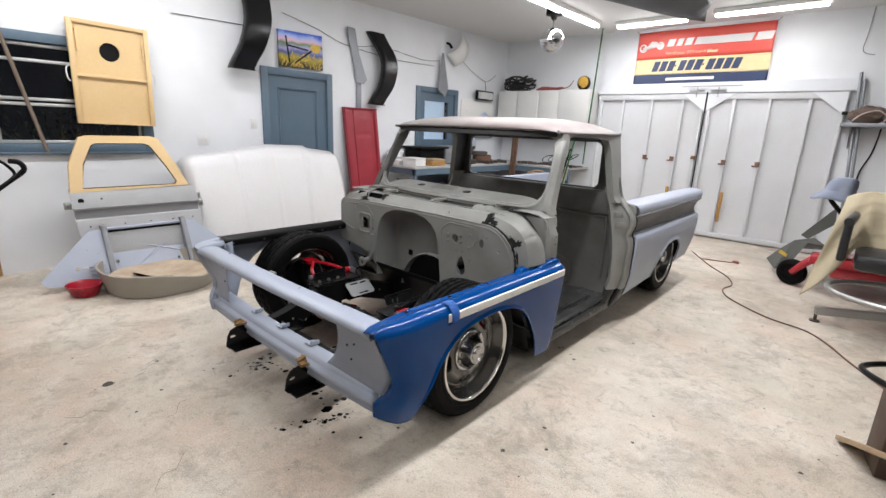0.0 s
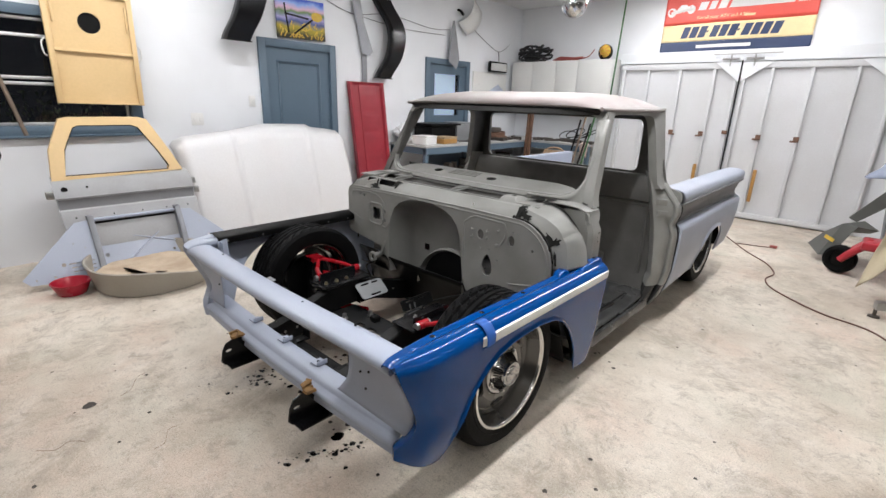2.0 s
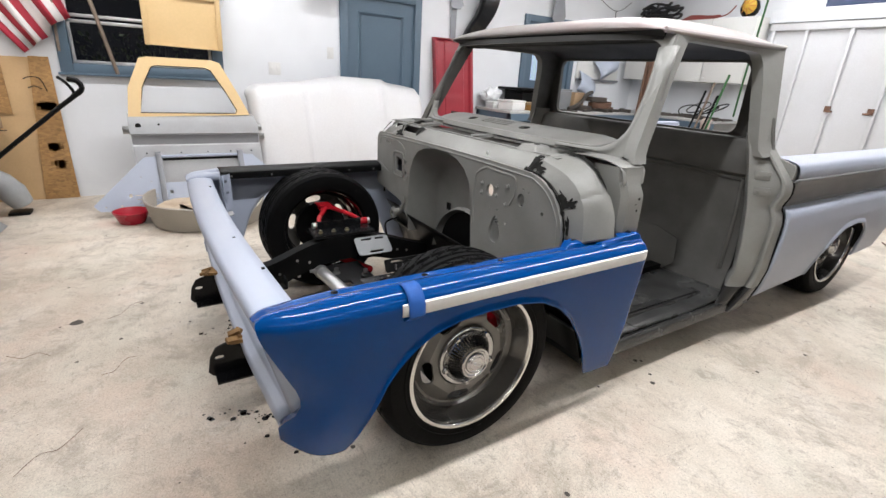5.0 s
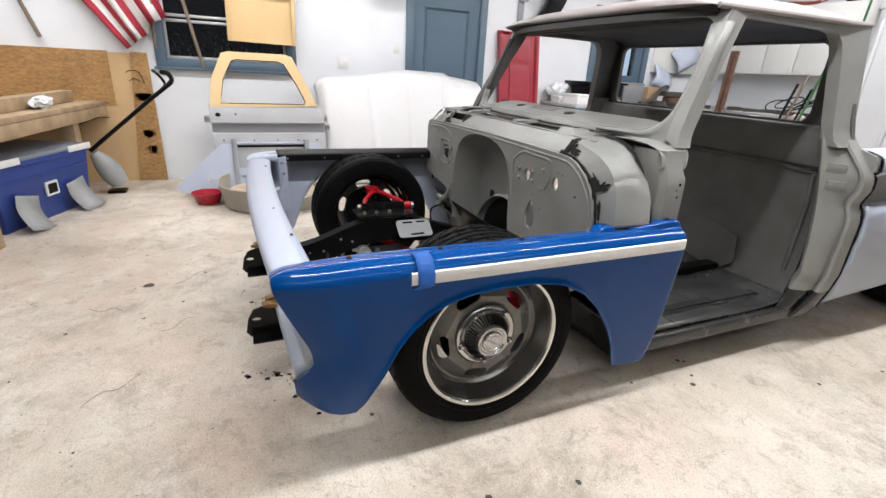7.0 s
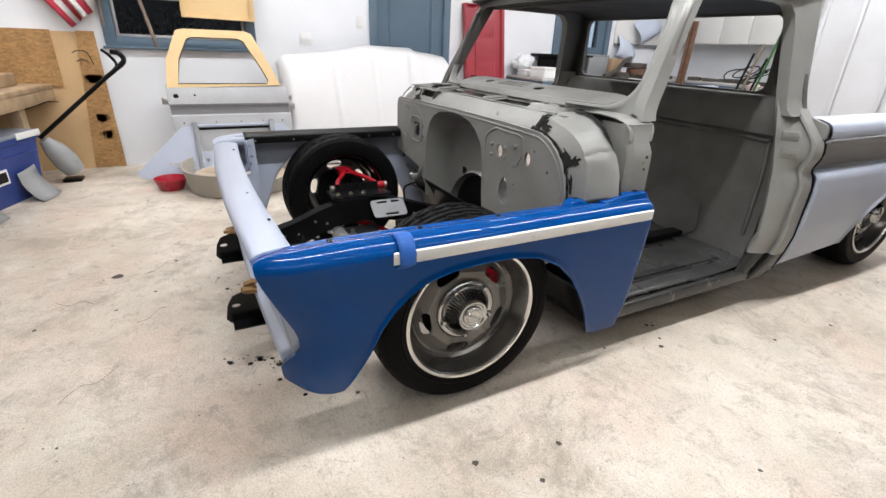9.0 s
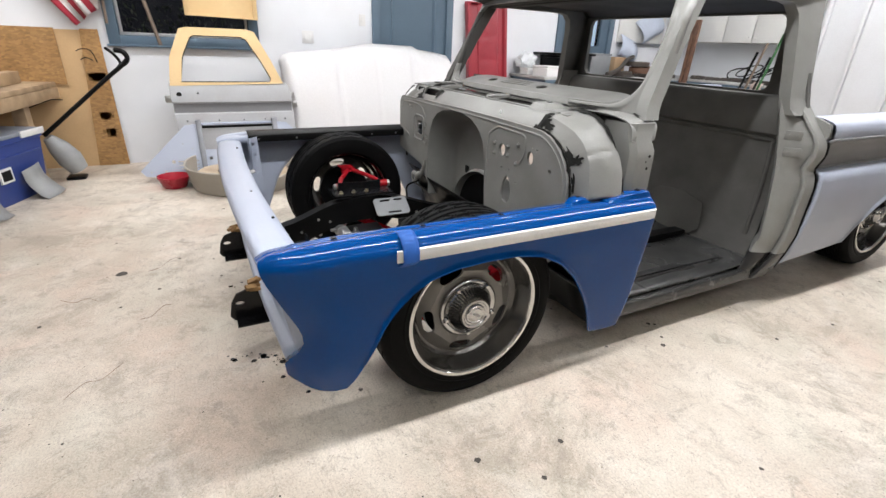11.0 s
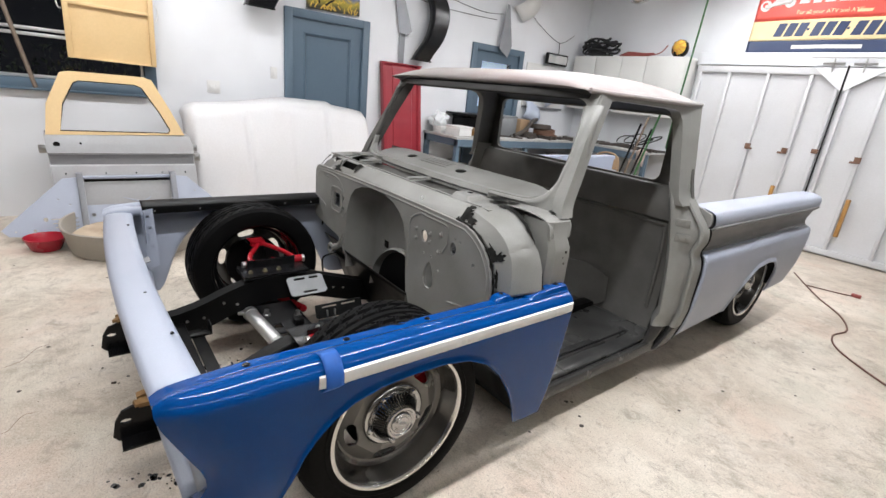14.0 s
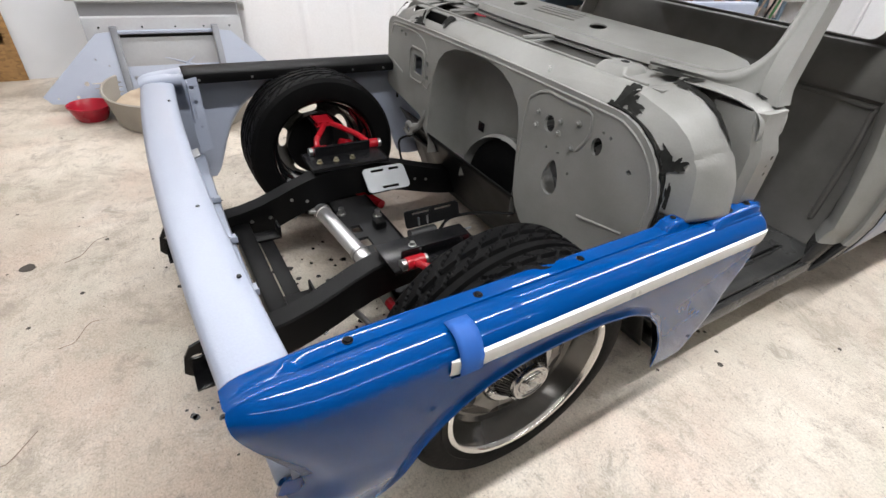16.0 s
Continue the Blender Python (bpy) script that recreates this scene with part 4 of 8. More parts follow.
# back of the cab with its window
WIN = rounded(-0.655, 0.625, 1.045, 1.385, 0.045)
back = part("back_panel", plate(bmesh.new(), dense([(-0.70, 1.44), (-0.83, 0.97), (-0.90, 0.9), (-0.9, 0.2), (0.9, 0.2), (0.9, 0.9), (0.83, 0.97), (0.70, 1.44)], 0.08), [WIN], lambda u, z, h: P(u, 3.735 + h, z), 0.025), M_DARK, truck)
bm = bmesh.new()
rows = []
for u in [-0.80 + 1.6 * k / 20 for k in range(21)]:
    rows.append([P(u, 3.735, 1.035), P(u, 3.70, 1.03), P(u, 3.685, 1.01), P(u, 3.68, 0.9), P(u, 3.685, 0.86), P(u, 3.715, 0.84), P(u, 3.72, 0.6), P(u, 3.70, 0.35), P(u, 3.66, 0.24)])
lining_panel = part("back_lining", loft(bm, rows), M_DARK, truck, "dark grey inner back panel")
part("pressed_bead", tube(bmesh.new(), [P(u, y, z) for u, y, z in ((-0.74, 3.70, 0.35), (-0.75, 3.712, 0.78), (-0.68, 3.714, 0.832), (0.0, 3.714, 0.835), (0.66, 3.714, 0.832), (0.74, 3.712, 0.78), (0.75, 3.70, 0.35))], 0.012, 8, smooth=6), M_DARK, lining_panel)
bm = plate(bmesh.new(), [(0.1, 0.24), (0.12, 0.40), (0.2, 0.46), (0.35, 0.48), (0.5, 0.44), (0.52, 0.3), (0.45, 0.24)], [], lambda u, z, h: P(u, 3.65 + 0.1 * (z - 0.24) + h, z), 0.006)
part("sheet_flap", bm, M_DARK, truck)
# floor pan with a tunnel and ribs
rows = []
for y in [2.5 + 1.18 * k / 30 for k in range(31)]:
    row = []
    for k in range(41):
        u = -0.84 + 1.68 * k / 40
        z = 0.215 + 0.10 * math.exp(-(u / 0.16) ** 2) + 0.012 * math.exp(-((abs(u) - 0.48) / 0.03) ** 2) * (1 if 2.85 < y < 3.4 else 0)
        z += 0.10 * max(0, (2.72 - y) / 0.22) ** 1.3 + 0.02 * max(0, (y - 3.45) / 0.2)
        z += 0.006 * noise.noise(Vector((u * 6, y * 6, 1.5)))
        row.append(P(u, y, z))
    rows.append(row)
thicken(part("floor_pan", loft(bmesh.new(), rows), M_PAN, truck, "dark scuffed floor pan"), 0.01)


# firewall, cowl and dash
def corner(cu, cz, r, a0, a1, n=8):
    return [(cu + r * math.cos(radians(a0 + (a1 - a0) * k / n)), cz + r * math.sin(radians(a0 + (a1 - a0) * k / n))) for k in range(n + 1)]


OUT = [(-0.86, 0.58), (-0.86, 0.70)] + corner(-0.80, 0.835, 0.06, 180, 90) + [(-0.4, 0.903), (0.0, 0.908), (0.3, 0.908)] + corner(0.55, 0.685, 0.22, 90, 0) + [(0.77, 0.46)]
sq = rounded(-0.595, -0.515, 0.695, 0.775, 0.012)
oval = [(0.380 + a, 0.615 + b) for a, b in [(0.035 * math.cos(t) * (1 - 0.35 * math.sin(t)), 0.062 * math.sin(t)) for t in [2 * math.pi * k / 20 for k in range(20)]]]
low_edge = [(-0.84, 0.565), (-0.74, 0.55), (-0.62, 0.535), (-0.52, 0.52), (-0.47, 0.47), (-0.435, 0.44)]
arch_cut = [(-0.43, 0.62), (-0.415, 0.72), (-0.38, 0.80), (-0.33, 0.845), (-0.26, 0.872), (-0.16, 0.885), (-0.04, 0.884), (0.05, 0.868), (0.115, 0.835), (0.16, 0.785), (0.185, 0.72), (0.195, 0.63), (0.205, 0.55)]
right_edge = [(0.215, 0.48), (0.24, 0.43), (0.28, 0.39), (0.34, 0.36), (0.5, 0.35), (0.64, 0.36), (0.72, 0.40)]
shape = low_edge + arch_cut + right_edge + list(reversed(OUT))
firewall = part("firewall", plate(bmesh.new(), shape, [sq, oval, ring(0.326, 0.780, 0.024, 0.028), ring(0.530, 0.784, 0.02, 0.028), ring(-0.47, 0.76, 0.011), ring(-0.47, 0.70, 0.011), ring(0.335, 0.705, 0.005), ring(0.39, 0.705, 0.005), ring(0.57, 0.825, 0.005), ring(0.66, 0.76, 0.008), ring(0.54, 0.83, 0.004), ring(0.45, 0.66, 0.005), ring(-0.72, 0.845, 0.008), ring(-0.68, 0.84, 0.008)], lambda u, z, h: P(u, 2.415 + h, z), 0.012), M_PRIMER, truck, "primed firewall with punched holes")
# the engine recess behind the firewall
rows = []
full = [(-0.43, 0.36)] + arch_cut + [(0.21, 0.36)]
for d, k in ((0.0, 1.0), (0.02, 0.985), (0.06, 0.95), (0.10, 0.91), (0.13, 0.86), (0.145, 0.80), (0.15, 0.72)):
    rows.append([P(-0.12 + (u + 0.12) * k, 2.42 + d, 0.5 + (z - 0.5) * k if z > 0.5 else z) for u, z in full])
bm = loft(bmesh.new(), rows)
last = [v for v in bm.verts if v.co.y > 2.568]
bm.faces.new(sorted(last, key=lambda v: v.index))
part("engine_recess", bm, M_PRIMER, firewall)
# tunnel hump at the bottom of the recess with a raised flange, stamped ridges, bead lines and studs
rows = []
for k in range(11):
    q = k / 10
    y = 2.455 + 0.13 * q
    rows.append([P(0.06 + (0.26 - 0.03 * q) * math.cos(a), y + 0.02 * math.sin(a), 0.34 + (0.265 - 0.02 * q + (0.014 if k in (1, 2) else 0)) * math.sin(a)) for a in [math.pi * j / 24 for j in range(25)]])
part("tunnel_hump", loft(bmesh.new(), rows), M_PRIMER, firewall, angle=50)
# added black plate that paints the darkness of the tunnel opening
part("tunnel_shade_plate", plate(bmesh.new(), [(0.06 + 0.245 * math.cos(a), 0.34 + 0.25 * math.sin(a)) for a in [math.pi * j / 24 for j in range(25)]], [], lambda u, z, h: P(u, 2.50 + h, z), 0.004), M_SATIN, firewall, "black plate standing in for the shade inside the tunnel")
for pts in ([(0.215, 0.60), (0.21, 0.80), (0.235, 0.845), (0.29, 0.872), (0.335, 0.871), (0.402, 0.870), (0.462, 0.869), (0.487, 0.855), (0.492, 0.80), (0.462, 0.745)], [(-0.82, 0.70), (-0.70, 0.665)], [(0.53, 0.548), (0.70, 0.582)], [(-0.80, 0.86), (-0.62, 0.868), (-0.52, 0.85), (-0.47, 0.80)], [(-0.5, 0.66), (-0.46, 0.655), (-0.44, 0.69)]):
    part("pressed_bead", tube(bmesh.new(), [P(u, 2.4185, z) for u, z in pts], 0.007, 10, smooth=6), M_PRIMER, firewall)
part("pressed_bead", tube(bmesh.new(), [P(u, 2.413, z) for u, z in rounded(-0.626, -0.49, 0.665, 0.805, 0.03)], 0.005, 8, closed=True), M_PRIMER, firewall)
part("upper_bead", tube(bmesh.new(), [P(u, 2.418, z) for u, z in [(-0.82, 0.82), (-0.80, 0.862), (-0.76, 0.878), (-0.4, 0.886), (0.0, 0.89), (0.3, 0.888)] + corner(0.545, 0.68, 0.205, 85, 0) + [(0.75, 0.5)]], 0.006, 8, smooth=3), M_PRIMER, firewall)
for u, z in ((0.268, 0.80), (0.268, 0.757), (0.372, 0.803), (0.372, 0.765), (0.445, 0.822), (0.438, 0.742)):
    part("stud", lathe(bmesh.new(), [(0, 0.012), (0.006, 0.012), (0.006, 0.004), (0.011, 0.003), (0.011, 0)], Matrix.Translation(P(u, 2.415, z)) @ Matrix.Rotation(radians(90), 4, "X"), 8), M_PRIMER, firewall)
part("recess_hole", lathe(bmesh.new(), [(0, 0.004), (0.028, 0.003), (0.028, 0)], Matrix.Translation(P(-0.22, 2.566, 0.55)) @ Matrix.Rotation(radians(90), 4, "X") @ Matrix.Rotation(radians(45), 4, "Z"), 4), M_BLACK, firewall)
# round lifting ear on a short arm at the lower corner
bm = lathe(bmesh.new(), [(0.016, 0.0), (0.016, 0.010), (0.03, 0.012), (0.040, 0.006), (0.042, 0.0)], Matrix.Translation(P(-0.57, 2.395, 0.43)) @ Matrix.Rotation(radians(90), 4, "X"), 24, closed=True)
tube(bm, [P(-0.535, 2.40, 0.45), P(-0.50, 2.41, 0.47), P(-0.47, 2.415, 0.53), P(-0.465, 2.416, 0.56)], [0.022, 0.016, 0.01, 0.006], 8, smooth=0)
part("lifting_ear", bm, M_PRIMER, firewall)
# toe board below the firewall, black and carried low to paint the under-cab shade
rows = []
for k in range(9):
    rows.append([P(u, 2.42 + 0.16 * (k / 8) ** 0.8 + (0.04 if abs(u) > 0.6 else 0), 0.46 - 0.35 * k / 8) for u in [-0.8 + 1.6 * j / 16 for j in range(17)]])
thicken(part("toe_board", loft(bmesh.new(), rows), M_SATIN, truck), 0.006)

# cowl: slanted front strip with heater openings
STRIP = [(2.424, 0.895), (2.428, 0.907), (2.436, 0.918), (2.470, 0.954), (2.478, 0.960), (2.492, 0.9635), (2.502, 0.964)]


def strip_put(u, v, h):
    y, z = lerp_at([(k / 6, p[0]) for k, p in enumerate(STRIP)], v), lerp_at([(k / 6, p[1]) for k, p in enumerate(STRIP)], v)
    end = max(0.0, (-u - 0.76) / 0.11)
    return P(u, y + 0.02 * end ** 2 + 0.73 * h, z - 0.05 * end ** 2 - 0.68 * h)


grid = [(-0.87, k / 12) for k in range(12)] + [(-0.87 + 1.45 * k / 30, 1.0) for k in range(30)] + [(0.58, 1 - k / 12) for k in range(12)] + [(0.58 - 1.45 * k / 30, 0.0) for k in range(30)]
heat = [[(-0.70, 0.42), (-0.612, 0.42), (-0.612, 0.62), (-0.70, 0.62)], [(-0.575, 0.38), (-0.425, 0.38), (-0.425, 0.63), (-0.575, 0.63)]]
rows = []
strip = part("cowl_front", plate(bmesh.new(), grid, heat, strip_put, 0.004), M_PRIMER, truck, "primed cowl with black scorched seams", angle=30)
for u0, u1 in ((-0.71, -0.60), (-0.585, -0.415)):
    part("heater_opening", boxed(XC + u0, XC + u1, 2.475, 2.487, 0.90, 0.955), M_SATIN, strip, smooth=False)
part("spot_weld", boxed(XC + 0.243, XC + 0.249, 2.442, 2.448, 0.922, 0.938, bevel=0.002), M_PLASTIC, strip)

# shoulders at both ends of the cowl
FRONT_EDGE = [(0.548, 2.432, 0.914), (0.645, 2.430, 0.893), (0.715, 2.430, 0.849), (0.760, 2.430, 0.785), (0.778, 2.430, 0.695)]
CREASE = [(0.565, 2.458, 0.957), (0.680, 2.462, 0.930), (0.757, 2.466, 0.888), (0.814, 2.462, 0.818), (0.842, 2.450, 0.695)]
BACK_EDGE = [(0.605, 2.605, 0.984), (0.712, 2.595, 0.950), (0.784, 2.590, 0.893), (0.848, 2.584, 0.820), (0.886, 2.572, 0.705)]


def shoulder(a, b):
    """a runs down the shoulder from the cowl; b from the front edge over the crease to the back edge."""
    n = len(FRONT_EDGE) - 1
    i = min(n - 1, int(a * n))
    f, c, g = (Vector(smooth_at(e, i, a * n - i)) for e in (FRONT_EDGE, CREASE, BACK_EDGE))
    if b < 0.4:
        p = f.lerp(c, b / 0.4)
    else:
        q = (b - 0.4) / 0.6
        p = c.lerp(g, q) + Vector((0.010, 0, 0.008)) * math.sin(math.pi * q) * min(1, 3 * a + 0.2)
    dent = 0.005 * math.exp(-((a - 0.70 + 0.1 * b) / 0.03) ** 2) * min(1, b * 2)
    wave = 0.0022 * noise.noise(Vector((a * 9, b * 3, 4.2)))
    return p.x + wave - dent, p.y, p.z + wave - dent * 0.6


def smooth_at(pts, i, q):
    p0, p1, p2, p3 = pts[max(0, i - 1)], pts[i], pts[i + 1], pts[min(len(pts) - 1, i + 2)]
    return [0.5 * (2 * p1[k] + (p2[k] - p0[k]) * q + (2 * p0[k] - 5 * p1[k] + 4 * p2[k] - p3[k]) * q * q + (3 * p1[k] - p0[k] - 3 * p2[k] + p3[k]) * q ** 3) for k in (0, 1, 2)]


def stain(place, a0, b0, ra, rb, seed, parent):
    """Irregular patch lying on a surface given by two parameters."""
    bm, rings = bmesh.new(), []
    lift = lambda a, b: place(min(1, max(0, a)), b)
    mid = bm.verts.new(lift(a0, b0))
    for k in range(1, 5):
        row = []
        for j in range(28):
            t = 2 * math.pi * j / 28
            r = k / 4 * (0.72 + 0.55 * noise.noise(Vector((math.cos(t) * 1.7, math.sin(t) * 1.7, seed))) + 0.22 * noise.noise(Vector((math.cos(t) * 5, math.sin(t) * 5, seed + 9))))
            row.append(bm.verts.new(lift(a0 + ra * r * math.cos(t), b0 + rb * r * math.sin(t))))
        rings.append(row)
    for j in range(28):
        bm.faces.new((mid, rings[0][j], rings[0][(j + 1) % 28]))
        for k in range(3):
            bm.faces.new((rings[k][j], rings[k + 1][j], rings[k + 1][(j + 1) % 28], rings[k][(j + 1) % 28]))
    part("scorch_mark", bm, M_SOOT, parent, "black sooty weld patch")


for s in (1, -1):
    rows = []
    for a in range(33):
        pts = [P(s * u, y, z) for u, y, z in [shoulder(a / 32, b / 15) for b in range(16)]]
        e = min(1.0, max(0.0, (a / 32 - 0.12) * 5))
        rows.append([pts[0] + Vector((-s * 0.008, 0.012, -0.006))] + pts + [pts[-1] + Vector((-s * 0.012 * e, 0.010, -0.012 * e)), pts[-1] + Vector((-s * 0.035 * e, 0.018 - 0.006 * e, -0.03 * e))])
    cowl = thicken(part("cowl_shoulder", loft(bmesh.new(), rows), M_PRIMER, truck, "primed faceted cowl shoulder", angle=22), 0.004, -s)
    part("weld_seam", tube(bmesh.new(), [P(s * (0.55 + 0.224 * math.sin(t)), 2.427, 0.685 + 0.224 * math.cos(t)) for t in [radians(-4 + 94 * k / 24) for k in range(25)]] + [P(s * 0.774, 2.427, 0.52)], [0.003 + 0.003 * (k % 4 == 1) + 0.002 * (k % 7 == 3) for k in range(26)], 6), M_SOOT, cowl, "black open weld seam")
    seam = [[P(s * (shoulder(k / 20, 1)[0] - 0.012), 2.598, shoulder(k / 20, 1)[2] - 0.012), P(s * (shoulder(k / 20, 1)[0] - 0.09), 2.628, shoulder(k / 20, 1)[2] - 0.06)] for k in range(3, 21)]
    part("weld_seam", loft(bmesh.new(), seam), M_SOOT, cowl)
    on = lambda a, b, s=s: P(s * (shoulder(a, b)[0] + 0.003), shoulder(a, b)[1] - 0.003, shoulder(a, b)[2] + 0.003)
    for a, b, ra, rb, seed in ((0.03, 0.20, 0.05, 0.30, 1.3), (0.10, 0.10, 0.10, 0.14, 3.6), (0.66, 0.12, 0.075, 0.24, 2.2), (0.58, 0.05, 0.14, 0.09, 5.3), (0.18, 0.97, 0.20, 0.10, 2.9), (0.42, 0.98, 0.20, 0.07, 4.1), (0.05, 0.92, 0.08, 0.14, 6.4), (0.86, 0.04, 0.10, 0.06, 8.2)):
        stain(on, a, min(b, 0.99), ra, rb, seed + s, cowl)
on_strip = lambda a, b: strip_put(-0.87 + 1.45 * a, min(1, max(0, b)), -0.003)
for a, b, ra, rb, seed in ((0.982, 0.48, 0.020, 0.42, 0.7), (0.965, 0.15, 0.012, 0.2, 1.9), (0.028, 0.5, 0.022, 0.5, 3.3), (0.33, 0.55, 0.03, 0.25, 5.2)):
    stain(on_strip, a, b, ra, rb, seed, strip)
on_base = lambda a, b: P(0.70 + 0.10 * a, 2.69 + 0.05 * b, 0.9885 - 0.012 * a * a)
stain(on_base, 0.7, 0.5, 0.25, 0.7, 7.7, strip)
on_flare = lambda a, b: shield(0.735 + 0.06 * a, 0.0 + 0.14 * b, -0.011)
stain(on_flare, 0.85, 0.55, 0.5, 0.9, 9.4, strip)
on_cowl = lambda a, b: P(0.50 + 0.14 * a, 2.59 + 0.06 * b, 0.9885)
stain(on_cowl, 0.4, 0.45, 0.5, 0.8, 2.1, strip)
stain(on_cowl, 0.9, 0.6, 0.3, 0.6, 5.9, strip)
# vent tray across the cowl, open between two dividers
slots = [rounded(-0.70, -0.475, 2.520, 2.608, 0.012), rounded(-0.435, 0.015, 2.514, 2.622, 0.012), rounded(0.055, 0.395, 2.512, 2.622, 0.012)]
part("cowl_top", plate(bmesh.new(), dense([(-0.83, 2.500), (-0.80, 2.655), (0.62, 2.655), (0.62, 2.500)], 0.06), slots, lambda u, y, h: P(u, y, 0.9645 + (y - 2.50) * 0.06 + 0.004 * math.exp(-((y - 2.63) / 0.02) ** 2) - h), 0.005), M_PRIMER, truck)
tray = [[P(u, y, z + 0.010 * noise.noise(Vector((u * 9, y * 9, 2)))) for u in [-0.74 + 1.16 * k / 24 for k in range(25)]] for y, z in ((2.506, 0.960), (2.510, 0.918), (2.53, 0.906), (2.575, 0.91), (2.60, 0.925), (2.628, 0.962))]
part("vent_tray", loft(bmesh.new(), tray), M_DARK, truck, "dull grey vent tray under the cowl openings")
for u in (-0.455, 0.035):
    part("vent_divider", tube(bmesh.new(), [P(u - 0.01, 2.505, 0.972), P(u, 2.56, 0.976), P(u + 0.015, 2.63, 0.977)], 0.008, 8, smooth=3), M_PRIMER, truck)
part("cowl_lip", tube(bmesh.new(), [P(u, 2.503, 0.9665) for u in (-0.78, -0.4, 0.0, 0.4, 0.57)], 0.0045, 8), M_PRIMER, truck)
bm = bmesh.new()
loft(bm, [[P(u, y, z) for u, y in rounded(0.43 - a, 0.43 + a, 2.553 - b, 2.553 + b, 0.012)] for a, b, z in ((0.062, 0.058, 0.962), (0.052, 0.048, 0.978), (0.045, 0.041, 0.988), (0.040, 0.036, 0.990))], closed=True, caps=True)
ear = part("hood_hinge_mount", bm, M_PRIMER, truck, "raised hood hinge mount")
part("mount_hole", lathe(bmesh.new(), [(0, 0.002), (0.013, 0.0015), (0.013, -0.003)], Matrix.Translation(P(0.43, 2.562, 0.990)), 14), M_BLACK, ear)
def sill_y(u):
    return 2.665 + 0.085 * (abs(u) / 0.76) ** 3


DASH = [(u, sill_y(u) + 0.012) for u in [0.72 - 1.46 * k / 24 for k in range(25)]] + [(-0.73, 2.78), (-0.68, 2.84), (-0.5, 2.87), (0.3, 2.87), (0.52, 2.865), (0.63, 2.84), (0.70, 2.79)]
louvres = [rounded(-0.21, 0.02, 2.735 + 0.022 * k, 2.745 + 0.022 * k, 0.003, 2) for k in range(4)]


def dash_put(u, y, h):
    d = y - sill_y(u)
    return P(u, y, 0.996 + 0.04 * math.sin(math.pi * min(1, max(0, d / 0.20)) * 0.6) - 0.02 * max(0, (abs(u) - 0.5) / 0.22) ** 2 - h)


bm = plate(bmesh.new(), dense(DASH, 0.05), [ring(0.13, 2.75, 0.036, 0.024), ring(-0.32, 2.76, 0.036, 0.024)] + louvres, dash_put, 0.005)
dash = part("dashboard", bm, M_PRIMER, truck, "primed dashboard top with round openings")
bm = bmesh.new()
rows = [[P(u, 2.868 - 0.0 * k, 1.03 - 0.16 * k / 4 + 0.0) for u in [-0.72 + 1.36 * j / 12 for j in range(13)]] for k in range(5)]
for r in rows[2:]:
    for p in r:
        p.y += 0.02
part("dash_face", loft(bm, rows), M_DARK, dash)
bm = bmesh.new()
rows = [[P(u, sill_y(u) + d, z) for u in [-0.75 + 1.50 * j / 24 for j in range(25)]] for d, z in ((-0.05, 0.968), (-0.012, 0.972), (-0.006, 0.976), (-0.004, 0.990), (0.002, 0.997), (0.014, 0.999))]
part("windshield_sill", loft(bm, rows), M_PRIMER, truck)
# dark colour here carries the shade under the dash
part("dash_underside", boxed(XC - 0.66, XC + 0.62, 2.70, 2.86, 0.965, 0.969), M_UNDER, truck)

# bed
def bed_rows(s, z0, z1, n, flare=0.0):
    rows = []
    for k in range(61):
        y = 3.79 + 1.75 * k / 60
        arch = lerp_at([(3.78, 0.235), (4.40, 0.27), (4.44, 0.36), (4.52, 0.46), (4.64, 0.53), (4.8, 0.545), (4.95, 0.53), (5.06, 0.46), (5.12, 0.36), (5.15, 0.29), (5.54, 0.31)], y)
        row = []
        for j in range(n + 1):
            z = max(z0, arch) + (z1 - max(z0, arch)) * j / n
            end = lerp_at([(0.29, 5.30), (0.5, 5.41), (0.69, 5.48), (0.76, 5.46), (0.86, 5.52), (0.95, 5.55)], z)
            yy = 3.79 + (y - 3.79) * (end - 3.79) / 1.75
            row.append(P(s * (lerp_at(SIDE, z) + 0.012 + 0.012 * max(0, 1 - abs(z - arch) / 0.03) * (1 if 4.4 < y < 5.16 else 0)), yy, z))
        rows.append(row)
    return rows


for s in (1, -1):
    thicken(part("bed_lower_panel", loft(bmesh.new(), bed_rows(s, 0.1, 0.716, 26)), M_LIGHT, truck, "light grey primed lower bed side"), 0.012, -s)
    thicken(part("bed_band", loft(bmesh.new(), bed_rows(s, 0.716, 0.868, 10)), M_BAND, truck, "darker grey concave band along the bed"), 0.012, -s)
    top = bed_rows(s, 0.868, 0.949, 8)
    for r in top:
        y = r[-1].y
        r += [P(s * 0.86, y, 0.952), P(s * 0.81, y, 0.95), P(s * 0.80, y, 0.92)]
    part("bed_rail", loft(bmesh.new(), top), M_LIGHT, truck, "light grey primed bed rail")
    part("bed_inner_side", boxed(XC + s * 0.79 - 0.006, XC + s * 0.79 + 0.006, 3.82, 5.50, 0.50, 0.945), M_LIGHT, truck)
    rows = [[P(s * (0.80 + 0.12 * j / 3), y, z) for j in range(4)] for y, z in [(4.78 + 0.36 * math.cos(a), 0.30 + 0.27 * math.sin(a)) for a in [math.pi * k / 14 for k in range(15)]]]
    part("wheel_housing", loft(bmesh.new(), rows), M_SATIN, truck)
bm = bmesh.new()
